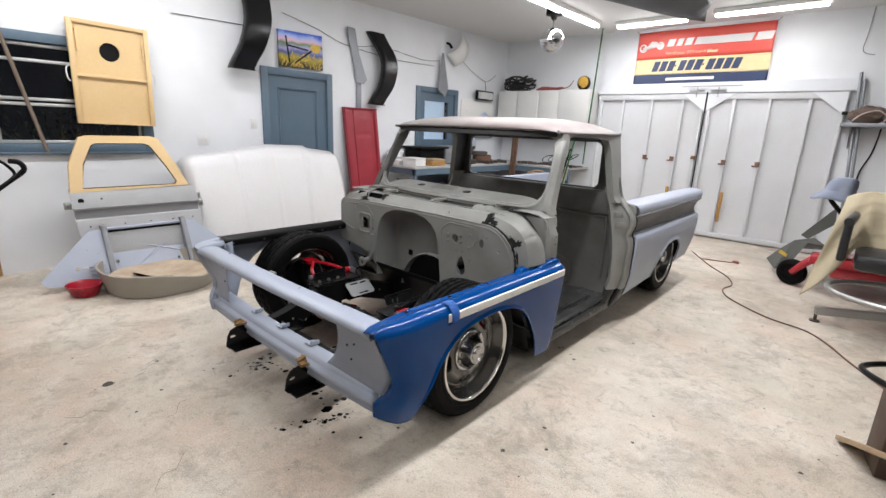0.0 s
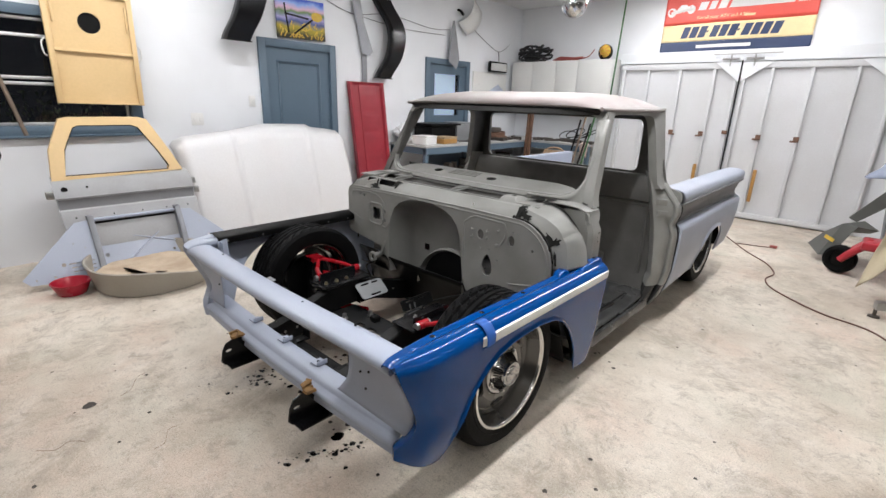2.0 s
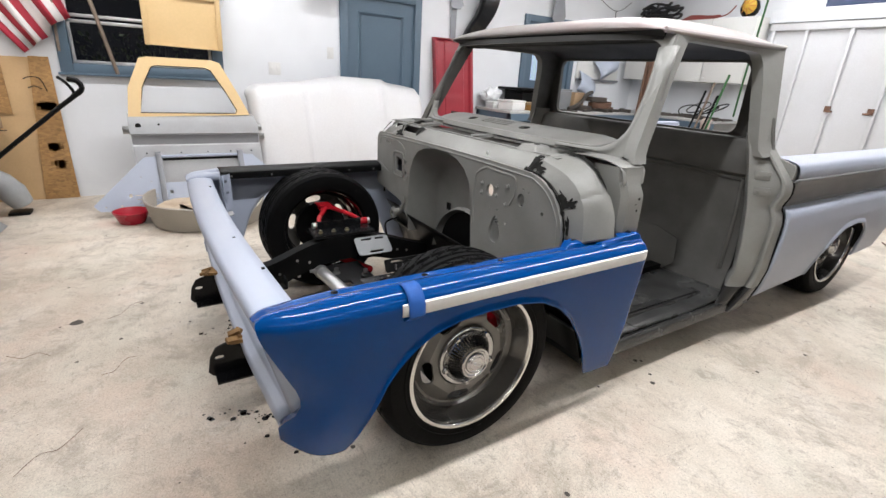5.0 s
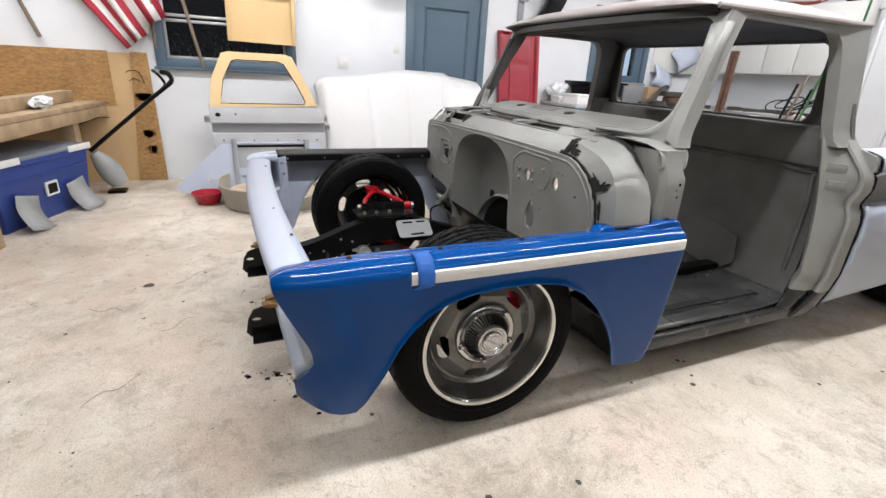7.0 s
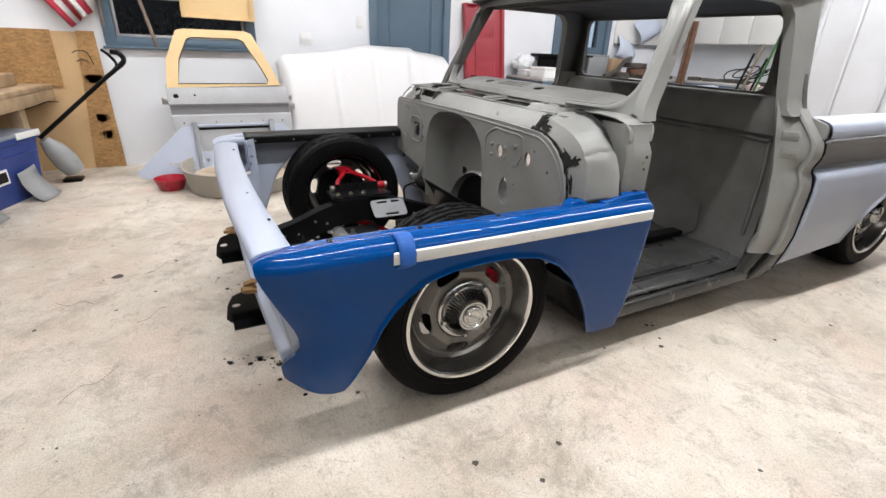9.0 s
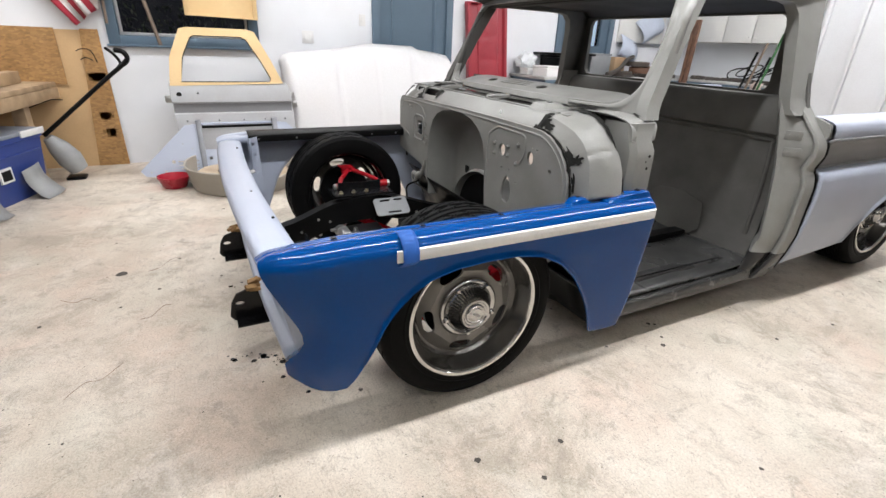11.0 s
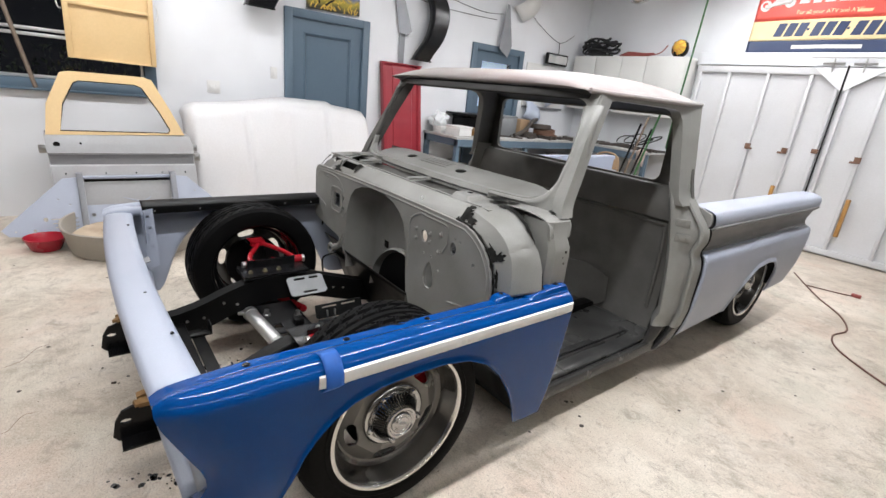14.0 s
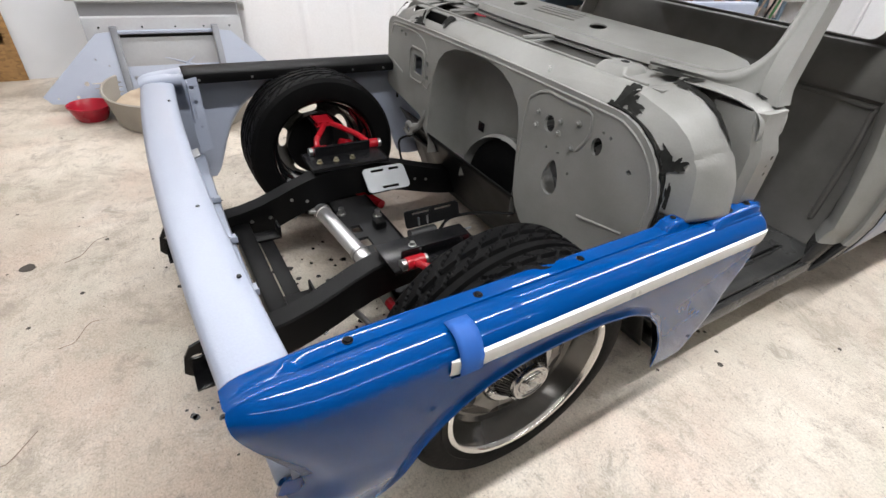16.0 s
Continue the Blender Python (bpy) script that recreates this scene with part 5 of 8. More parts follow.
for k in range(7):
    box(bm, XC - 0.78 + 0.223 * k, XC - 0.78 + 0.223 * k + 0.213, 3.83, 5.48, 0.50, 0.52, bevel=0.003)
part("bed_floor", bm, M_LIGHT, truck)
part("bed_front_panel", boxed(XC - 0.86, XC + 0.86, 3.80, 3.815, 0.3, 0.94), M_LIGHT, truck)

# frame: two rails with a hump over the axle, cross-members, steering and springs
for s in (1, -1):
    rows = []
    for k in range(61):
        y = 1.40 + 3.95 * k / 60
        mid = lerp_at([(1.40, 0.232), (1.50, 0.24), (1.58, 0.258), (1.66, 0.288), (1.74, 0.323), (1.82, 0.350), (1.90, 0.366), (1.98, 0.37), (2.07, 0.363), (2.16, 0.342), (2.26, 0.308), (2.36, 0.27), (2.46, 0.235), (2.6, 0.20), (4.3, 0.20), (4.7, 0.30), (5.0, 0.32), (5.35, 0.28)], y)
        u = lerp_at([(1.40, 0.315), (1.8, 0.30), (2.0, 0.302), (2.2, 0.335), (2.6, 0.40), (5.4, 0.42)], y)
        h = 0.065
        rows.append([P(s * (u - 0.025), y, mid - h), P(s * (u + 0.04), y, mid - h), P(s * (u + 0.045), y, mid - h + 0.006), P(s * (u + 0.045), y, mid + h - 0.006), P(s * (u + 0.04), y, mid + h), P(s * (u - 0.025), y, mid + h)])
    rail = part("frame_rail", loft(bmesh.new(), rows, closed=True, caps=True), M_SATIN, truck, "black coated chassis rail")
    for y, dz in ((1.5, 0.0), (1.56, 0.02), (1.63, 0.0), (1.72, 0.02), (1.78, -0.02), (2.3, 0.0), (2.36, 0.01)):
        mid = lerp_at([(1.40, 0.232), (1.50, 0.24), (1.58, 0.258), (1.66, 0.288), (1.74, 0.323), (1.82, 0.350), (2.26, 0.308), (2.36, 0.27)], y)
        part("rivet", lathe(bmesh.new(), [(0, 0.002), (0.007, 0.0015), (0.007, -0.002)], Matrix.Translation(P(s * (0.275 if y < 2 else 0.325), y, mid + dz)) @ Matrix.Rotation(radians(-90) * s, 4, "Y"), 8), M_PLATE, rail)
    # shock tower and upper arm
    bm = bmesh.new()
    box(bm, XC + s * 0.28, XC + s * 0.43, 1.82, 2.14, 0.432, 0.446, bevel=0.004)
    box(bm, XC + s * 0.385, XC + s * 0.395, 1.86, 2.10, 0.44, 0.485, bevel=0.003)
    tower = part("arm_mount", bm, M_BLACK, truck, "black control arm mount")
    for y in (1.86, 1.93, 2.0) if s < 0 else (1.93,):
        part("bolt", lathe(bmesh.new(), [(0, 0.012), (0.008, 0.012), (0.008, 0.003), (0.013, 0.002), (0.013, 0)], Matrix.Translation(P(s * 0.33, y, 0.446)), 8), M_BRASS if s < 0 else M_PLATE, tower)
    bm = tube(bmesh.new(), [P(s * 0.42, 1.89, 0.455), P(s * 0.48, 1.90, 0.475), P(s * 0.55, 1.95, 0.495), P(s * 0.60, 1.98, 0.505)], 0.012, 10, smooth=4)
    tube(bm, [P(s * 0.42, 2.12, 0.455), P(s * 0.48, 2.09, 0.475), P(s * 0.55, 2.03, 0.495), P(s * 0.60, 1.99, 0.505)], 0.012, 10, smooth=4)
    tube(bm, [P(s * 0.42, 1.86, 0.455), P(s * 0.42, 1.92, 0.455)], 0.021, 14)
    tube(bm, [P(s * 0.42, 2.09, 0.455), P(s * 0.42, 2.15, 0.455)], 0.021, 14)
    box(bm, XC + s * 0.58, XC + s * 0.66, 1.94, 2.01, 0.495, 0.515, bevel=0.005)
    arm = part("upper_control_arm", bm, M_RED, truck, "red tubular upper control arm")
    for y0, y1 in ((1.845, 1.86), (1.92, 1.93), (2.08, 2.09), (2.15, 2.165)):
        part("bush_washer", tube(bmesh.new(), [P(s * 0.42, y0, 0.455), P(s * 0.42, y1, 0.455)], 0.018, 12), M_PLATE, arm)
    bm = tube(bmesh.new(), [P(s * 0.30, 1.87, 0.21), P(s * 0.5, 1.9, 0.19), P(s * 0.68, 1.97, 0.2)], 0.02, 10, smooth=3)
    tube(bm, [P(s * 0.30, 2.12, 0.21), P(s * 0.5, 2.08, 0.19), P(s * 0.68, 1.99, 0.2)], 0.02, 10, smooth=3)
    part("lower_control_arm", bm, M_RED, truck, "red tubular lower control arm")
    bm = bmesh.new()
    coil = [P(s * (0.52 + 0.035 * math.cos(a)), 1.92 + 0.035 * math.sin(a), 0.22 + 0.16 * a / (12 * math.pi)) for a in [12 * math.pi * k / 96 for k in range(97)]]
    tube(bm, coil, 0.006, 6)
    shock = part("coil_spring", bm, M_BLACK, truck)
    part("shock_body", tube(bmesh.new(), [P(s * 0.52, 1.92, 0.2), P(s * 0.52, 1.92, 0.40)], 0.018, 12), M_PLATE, shock)
    # slotted engine mount plate, tilted inwards
    tilt = Matrix.Translation(P(s * 0.235, 2.11, 0.375)) @ Matrix.Rotation(radians(-38) * s, 4, "Y")
    mount = part("engine_mount_plate", plate(bmesh.new(), rounded(-0.055, 0.055, -0.095, 0.095, 0.018), [rounded(-0.045, -0.033, -0.06, 0.0, 0.005, 3), rounded(-0.045, -0.033, 0.02, 0.07, 0.005, 3), rounded(0.033, 0.045, -0.03, 0.045, 0.005, 3)], lambda a, b, h: tilt @ Vector((a, b, h)), 0.006), M_MOUNT, truck, "grey slotted engine mount plate")
    bm = boxed(XC + s * 0.26, XC + s * 0.33, 2.04, 2.17, 0.30, 0.375, bevel=0.006)
    part("mount_leg", bm, M_BLACK, mount)
    # spindle and tie rod
    part("spindle", boxed(XC + s * 0.62, XC + s * 0.68, 1.94, 2.02, 0.20, 0.50, bevel=0.012), M_BLACK, truck)
    bm = tube(bmesh.new(), [P(s * 0.30, 1.73, 0.24), P(s * 0.62, 1.80, 0.24)], 0.01, 8)
    part("tie_rod", bm, M_PLATE, truck)
# front cross-member with brackets, axle cross-member and the bright steering rack
bm = boxed(XC - 0.33, XC + 0.33, 1.49, 1.55, 0.205, 0.265, bevel=0.006)
box(bm, XC - 0.20, XC + 0.22, 1.56, 1.61, 0.232, 0.24, bevel=0.002)
for u in (-0.20, 0.20):
    box(bm, XC + u - 0.03, XC + u + 0.03, 1.55, 1.64, 0.24, 0.25, bevel=0.002)
    box(bm, XC + u - 0.03, XC + u + 0.03, 1.635, 1.643, 0.24, 0.29, bevel=0.002)
part("front_crossmember", bm, M_SATIN, truck, "black front cross-member")
bm = plate(bmesh.new(), [(-0.34, 1.875), (-0.34, 2.06), (0.34, 2.06), (0.34, 1.875)], [rounded(-0.12, -0.07, 1.895, 1.935, 0.004), rounded(-0.03, 0.03, 1.895, 1.935, 0.004), rounded(0.08, 0.13, 1.895, 1.935, 0.004)], lambda u, y, h: P(u, y, 0.255 - h), 0.012)
box(bm, XC - 0.34, XC + 0.34, 1.875, 1.887, 0.15, 0.255)
box(bm, XC - 0.34, XC + 0.34, 2.05, 2.062, 0.15, 0.255)
part("axle_crossmember", bm, M_MOUNTD, truck, "dark grey fabricated cross-member", smooth=False)
on_rack = lambda u: P(u, 1.83 + 0.088 * (u + 0.31), 0.262 - 0.02 * (u + 0.31))
rack = part("steering_rack", tube(bmesh.new(), [on_rack(-0.31), on_rack(0.13)], 0.031, 20), M_ALU, truck, "bright metal steering rack tube")
for u0, u1, r, mat in ((-0.262, -0.245, 0.036, M_ALU2), (0.055, 0.072, 0.036, M_ALU2), (-0.37, -0.31, 0.037, M_SATIN), (0.13, 0.26, 0.034, M_SATIN)):
    part("rack_clamp", tube(bmesh.new(), [on_rack(u0), on_rack(u1)], r, 20), mat, rack)
part("clamp_bolt", tube(bmesh.new(), [on_rack(-0.2535) + Vector((0, -0.03, 0.01)), on_rack(-0.2535) + Vector((0, -0.06, 0.016))], 0.008, 8), M_PLATE, rack)
# bushing and slotted bracket standing on the cross-member beside the rail
bracket = part("slotted_bracket", plate(bmesh.new(), rounded(1.99, 2.21, 0.40, 0.452, 0.008, 3), [rounded(2.02, 2.09, 0.437, 0.445, 0.003, 2), rounded(2.11, 2.18, 0.437, 0.445, 0.003, 2)], lambda y, z, h: P(0.15 + 0.5 * (0.452 - z) + h, y, z), 0.006), M_SATIN, truck, "black slotted mounting bracket")
for y in (2.04, 2.075):
    part("stud", tube(bmesh.new(), [P(0.185, y, 0.36), P(0.172, y, 0.43)], 0.004, 8), M_PLATE, bracket)
part("bush", tube(bmesh.new(), [P(0.19, 2.0, 0.375), P(0.19, 2.10, 0.375)], 0.022, 16), M_MOUNTD, bracket)
part("bracket_leg", boxed(XC + 0.175, XC + 0.215, 2.0, 2.08, 0.255, 0.36, bevel=0.005), M_SATIN, bracket)
bm = boxed(XC - 0.10, XC - 0.05, 1.98, 2.03, 0.250, 0.29, bevel=0.012)
part("steering_joint", bm, M_SATIN, truck)
for u, y in ((0.20, 2.0), (-0.22, 1.9), (-0.15, 2.03)):
    part("bolt", lathe(bmesh.new(), [(0, 0.03), (0.012, 0.03), (0.012, 0.008), (0.02, 0.006), (0.02, 0)], Matrix.Translation(P(u, y, 0.256)), 8), M_PLATE, truck)
part("transmission_crossmember", boxed(XC - 0.4, XC + 0.4, 2.85, 2.95, 0.14, 0.2, bevel=0.01), M_SATIN, truck)
part("rear_axle", tube(bmesh.new(), [P(-0.7, REAR_HUB, HUB_Z), P(0.7, REAR_HUB, HUB_Z)], 0.045, 14), M_SATIN, truck)
for pts in ([(0.25, 2.41, 0.40), (0.16, 2.30, 0.38), (0.10, 2.22, 0.34), (0.12, 2.16, 0.30)], [(-0.52, 2.40, 0.42), (-0.60, 2.36, 0.37), (-0.52, 2.32, 0.34), (-0.45, 2.3, 0.32)]):
    part("brake_line", tube(bmesh.new(), [P(*p) for p in pts], 0.006, 6, smooth=6), M_SATIN, truck)

# ---- west wall: window, doors, boards ----
def box_part(name, mat, parent, *b, bevel=0.0, label="", m=None, smooth=True):
    return part(name, boxed(*b, bevel=bevel, m=m), mat, parent, label, smooth=smooth)


window = thing("window_1", (WX, 1.28, 1.08), "blue-grey framed window with dark night glass", "window", kind="structure")
for y0, y1, z0, z1 in ((0.64, 0.73, 1.08, 2.10), (1.83, 1.92, 1.08, 2.10), (0.73, 1.83, 1.08, 1.16), (0.73, 1.83, 2.02, 2.10)):
    box_part("window_frame", M_TRIM, window, WX - 0.1, WX + 0.025, y0, y1, z0, z1, bevel=0.003)
for z in (1.175, 1.50, 1.545, 1.87, 2.0):
    box_part("sash_rail", M_ALU, window, WX - 0.07, WX - 0.04, 0.73, 1.83, z - 0.013, z + 0.013, bevel=0.002)
for y in (0.745, 1.815):
    box_part("sash_stile", M_ALU, window, WX - 0.07, WX - 0.04, y - 0.012, y + 0.012, 1.18, 2.0, bevel=0.002)
for z0, z1 in ((1.18, 1.50), (1.55, 1.87), (1.88, 2.0)):
    box_part("pane", M_GLASS, window, WX - 0.058, WX - 0.053, 0.74, 1.82, z0, z1, smooth=False)
box_part("window_sill", M_TRIM, window, WX - 0.05, WX + 0.04, 0.62, 1.94, 1.065, 1.085, bevel=0.003)
bm = bmesh.new()
for k in range(260):
    c = Vector((WX - 0.35 - random.random() * 0.3, random.uniform(0.75, 1.8), 1.0 + 0.45 * random.random() ** 1.4))
    q = Euler([random.uniform(0, 6.3) for _ in range(3)]).to_matrix().to_4x4()
    vs = [bm.verts.new(c + q.to_3x3() @ Vector(p)) for p in ((-0.03, 0, 0), (0, 0.014, 0.004), (0.03, 0, 0), (0, -0.014, 0.004))]
    bm.faces.new(vs)
tagged(part("shrub_leaves", bm, M_LEAF), "dark leaves of a shrub outside the window", "shrub", kind="stuff")


def wall_door(name, y0, y1, top, leaf_label, glazed):
    d = thing(name, (WX, (y0 + y1) / 2, 0), leaf_label, "door", kind="structure")
    for a, b, z0, z1 in ((y0, y0 + 0.085, 0, top), (y1 - 0.085, y1, 0, top), (y0 + 0.085, y1 - 0.085, top - 0.085, top)):
        box_part("door_frame", M_TRIM, d, WX - 0.12, WX + 0.03, a, b, z0, z1, bevel=0.004)
    a, b, t = y0 + 0.085, y1 - 0.085, top - 0.085
    hole = [rounded(a + 0.13, b - 0.13, 1.25 if glazed else 0.25, t - 0.13, 0.01, 2)]
    leaf = part("door_leaf", plate(bmesh.new(), [(a, 0.01), (b, 0.01), (b, t), (a, t)], hole, lambda y, z, h: Vector((WX - 0.005 - h, y, z)), 0.04), M_TRIM, d, smooth=False)
    if glazed:
        box_part("pane", M_GLASS, leaf, WX - 0.03, WX - 0.025, a + 0.13, b - 0.13, 1.25, t - 0.13, smooth=False)
        box_part("blind", M_BLIND, leaf, WX - 0.14, WX - 0.13, a + 0.1, b - 0.1, 1.2, t - 0.1, smooth=False)
    else:
        box_part("door_panel", M_TRIM, leaf, WX - 0.035, WX - 0.022, a + 0.12, b - 0.12, 0.24, t - 0.12, smooth=False)
        rows = []
        for off, x in ((0.0, -0.005), (0.012, 0.004), (0.024, -0.004), (0.036, -0.02)):
            rows.append([Vector((WX + x, y, z)) for y, z in ((a + 0.13 + off, 0.25 + off), (b - 0.13 - off, 0.25 + off), (b - 0.13 - off, t - 0.13 - off), (a + 0.13 + off, t - 0.13 - off))])
        part("panel_moulding", loft(bmesh.new(), rows, closed=True), M_TRIM, leaf, smooth=False)
        for z in (0.3, 1.05, 1.8):
            part("hinge", tube(bmesh.new(), [(WX + 0.012, b + 0.002, z - 0.05), (WX + 0.012, b + 0.002, z + 0.05)], 0.009, 8), M_TRIM, leaf)
        part("door_knob", lathe(bmesh.new(), [(0.0, 0.06), (0.022, 0.055), (0.027, 0.04), (0.02, 0.025), (0.01, 0.02), (0.01, 0.004), (0.03, 0.003), (0.03, 0)], Matrix.Translation((WX - 0.004, a + 0.07, 1.0)) @ Matrix.Rotation(radians(90), 4, "Y"), 20), M_PLATE, leaf)
    return d


wall_door("door_1", 3.12, 4.12, 2.07, "closed blue-grey panelled door in a matching frame", False)
wall_door("door_2", 5.71, 6.72, 2.08, "closed blue-grey door with a glazed upper half", True)

for y, z, w, h, name in ((3.01, 1.40, 0.07, 0.115, "light_switch"), (2.41, 1.21, 0.12, 0.12, "power_outlet")):
    t = thing(name, (WX, y, z), "white plastic " + name.replace("_", " ") + " plate on the white wall", name.replace("_", " "))
    box_part("cover_plate", M_PLASTIC, t, WX, WX + 0.007, y - w / 2, y + w / 2, z - h / 2, z + h / 2, bevel=0.002)
    for dy in ((0,) if name == "light_switch" else (-0.028, 0.028)):
        box_part("rocker", M_PLASTIC, t, WX + 0.006, WX + 0.012, y + dy - 0.012, y + dy + 0.012, z - 0.025, z + 0.025, bevel=0.002)

# boards against the wall
t = thing("plywood_sheet", (-5.59, -0.2, 0), "pale plywood sheet standing against the white wall", "plywood sheet")
box_part("sheet", M_PLY, t, -5.598, -5.586, -1.1, 0.45, 0, 1.19, smooth=False)
t = thing("osb_sheet", (-5.57, -0.4, 0.72), "flaky brown strand board hung over the plywood", "osb board")
box_part("sheet", M_OSB, t, -5.586, -5.572, -1.1, 0.258, 0.74, 1.2, smooth=False)
t = thing("osb_strip", (-5.57, 0.48, 0), "narrow upright strip of brown strand board", "osb board")
part("strip", plate(bmesh.new(), [(0.338, 0.001), (0.585, 0.001), (0.573, 1.2), (0.441, 1.2)], [], lambda y, z, h: Vector((-5.572 - h, y, z)), 0.012), M_OSB, t, smooth=False)
for z in (0.30, 0.45, 0.80):
    bm = bmesh.new()
    for k in range(10):
        box(bm, -5.572, -5.5705, 0.48 + random.uniform(-0.06, 0.06), 0.5 + random.uniform(-0.06, 0.06), z + random.uniform(-0.04, 0.04), z + 0.05 + random.uniform(-0.04, 0.0))
    tagged(part("paint_smears", bm, M_RUST, smooth=False), "brown smears on the strand board strip", "stain", kind="stuff")
t = thing("wire_hook", (-5.57, 0.43, 0.95), "thin black wire hook rack on the strand board", "hook")
for pts in ([(-5.57, 0.38, 1.02), (-5.5, 0.43, 1.04), (-5.47, 0.5, 1.03), (-5.48, 0.53, 0.93)], [(-5.57, 0.40, 0.95), (-5.5, 0.45, 0.97), (-5.47, 0.5, 0.95)]):
    part("wire", tube(bmesh.new(), pts, 0.004, 6, smooth=3), M_SATIN, t)

# sticks and flag
t = thing("wooden_stick", (-5.57, -0.23, 1.28), "old brown wooden handle hanging on the wall", "stick")
part("shaft", tube(bmesh.new(), [(-5.58, -0.42, 2.1), (-5.57, -0.30, 1.6), (-5.56, -0.20, 1.28)], [0.016, 0.015, 0.017], 10), M_OLDWOOD, t)
t = thing("wooden_pole", (-5.575, 1.04, 1.087), "weathered wooden pole leaning across the window", "pole")
part("shaft", tube(bmesh.new(), [(-5.575, 0.82, 2.25), (-5.575, 1.041, 1.087)], 0.016, 10), M_OLDWOOD, t)
t = thing("flag", (-5.5, 0.45, 1.23), "hanging flag with red and white stripes", "flag")
for k in range(9):
    rows = []
    for j in range(9):
        q = j / 8
        row = []
        for e in range(4):
            f = (k + e / 3) / 9
            top = Vector((0, -0.30 + 0.85 * f, 2.15 + 0.1 * f))
            low = Vector((0, 0.44 + 0.33 * f, 1.22 + 0.24 * f + (0.06 if f > 0.6 else 0)))
            p = top.lerp(low, q)
            row.append(Vector((-5.52 + 0.035 * math.sin(f * 17 + q * 1.5) * (0.4 + q), p.y + 0.02 * math.sin(q * 3 + f * 4), p.z)))
        rows.append(row)
    thicken(part("stripe", loft(bmesh.new(), rows), M_FLAGRED if k % 2 == 0 else M_FLAGWHITE, t, "red stripe" if k % 2 == 0 else "white stripe"), 0.002)
part("flag_pole", tube(bmesh.new(), [(-5.55, 0.70, 2.4), (-5.54, 0.66, 1.25)], 0.011, 8), M_OLDWOOD, t)

# wooden bench with lumber
bench = thing("wooden_bench", (-4.9, -0.5, 0), "rough wooden workbench beside the strand boards", "workbench")
turn = Matrix.Translation((-4.95, 0.09, 0)) @ Matrix.Rotation(radians(-9), 4, "Z")
for k in range(4):
    box_part("top_board", M_LUMBER, bench, -0.6, 1.3, -0.29 * (k + 1), -0.29 * k - 0.004, 0.725, 0.765, bevel=0.004, m=turn)
box_part("front_rail", M_LUMBER, bench, -0.6, 1.3, -0.04, 0.0, 0.63, 0.723, bevel=0.004, m=turn)
for x in (-0.04, 1.25):
    for y in (-0.13, -1.12):
        box_part("leg", M_LUMBER, bench, x - 0.045, x + 0.045, y, y + 0.09, 0, 0.723, bevel=0.004, m=turn)
t = thing("timber_beam", (-4.9, 0.0, 0.766), "pale squared timber beam lying on the bench", "timber")
box_part("beam", M_LUMBER, t, -0.45, 1.3, -0.25, -0.16, 0.768, 0.86, bevel=0.004, m=turn @ Matrix.Rotation(radians(3), 4, "Z"))
t = thing("plastic_sheet", (-4.5, 0.0, 0.766), "crumpled clear plastic wrap on the bench", "plastic wrap")
bm = bmesh.new()
bmesh.ops.create_icosphere(bm, subdivisions=3, radius=0.09)
for v in bm.verts:
    v.co = turn @ (Vector((0.30, -0.09, 0.81)) + Vector((v.co.x * 1.2, v.co.y * 0.6, v.co.z * 0.5)) * (1 + 0.5 * noise.noise(v.co * 30)))
part("wrap", bm, M_CLEAR, t, angle=15)

# blue storage tote with duct-tape patches
ang = math.atan2(0.31, -0.87)
tm = Matrix.Translation((-3.97, -0.19, 0)) @ Matrix.Rotation(ang, 4, "Z") @ Matrix.Diagonal((1, -1, 1, 1))
tote = thing("storage_tote", (-4.45, -0.2, 0), "blue plastic storage tote with grey lid, patched with tape", "storage tote")
bm = bmesh.new()
rows = []
for z, o in ((0.0, 0.04), (0.02, 0.03), (0.42, 0.0), (0.425, -0.012), (0.46, -0.012)):
    rows.append([tm @ Vector(p) for p in ((o, -o, z), (0.93 - o, -o, z), (0.93 - o, -0.5 + o, z), (o, -0.5 + o, z))])
rows = [[r[0], r[3], r[2], r[1]] for r in rows]
part("body", loft(bm, rows, closed=True, caps=True), M_TOTE, tote)
box_part("lid", M_TOTELID, tote, -0.02, 0.95, -0.52, 0.02, 0.46, 0.49, bevel=0.008, m=tm)
for x0, x1 in ((0.70, 0.96), (0.05, 0.22)):
    box_part("lid_latch", M_PLASTIC, tote, x0, x1, 0.014, 0.026, 0.445, 0.492, bevel=0.004, m=tm)
box_part("body_ridge", M_TOTE, tote, 0.03, 0.9, -0.02, 0.006, 0.33, 0.342, bevel=0.003, m=tm)
box_part("label_sticker", M_PLASTIC, tote, 0.42, 0.54, -0.01, 0.003, 0.17, 0.27, m=tm, label="white paper sticker")
box_part("sticker_print", M_SATIN, tote, 0.435, 0.525, 0.003, 0.0045, 0.185, 0.255, m=tm)
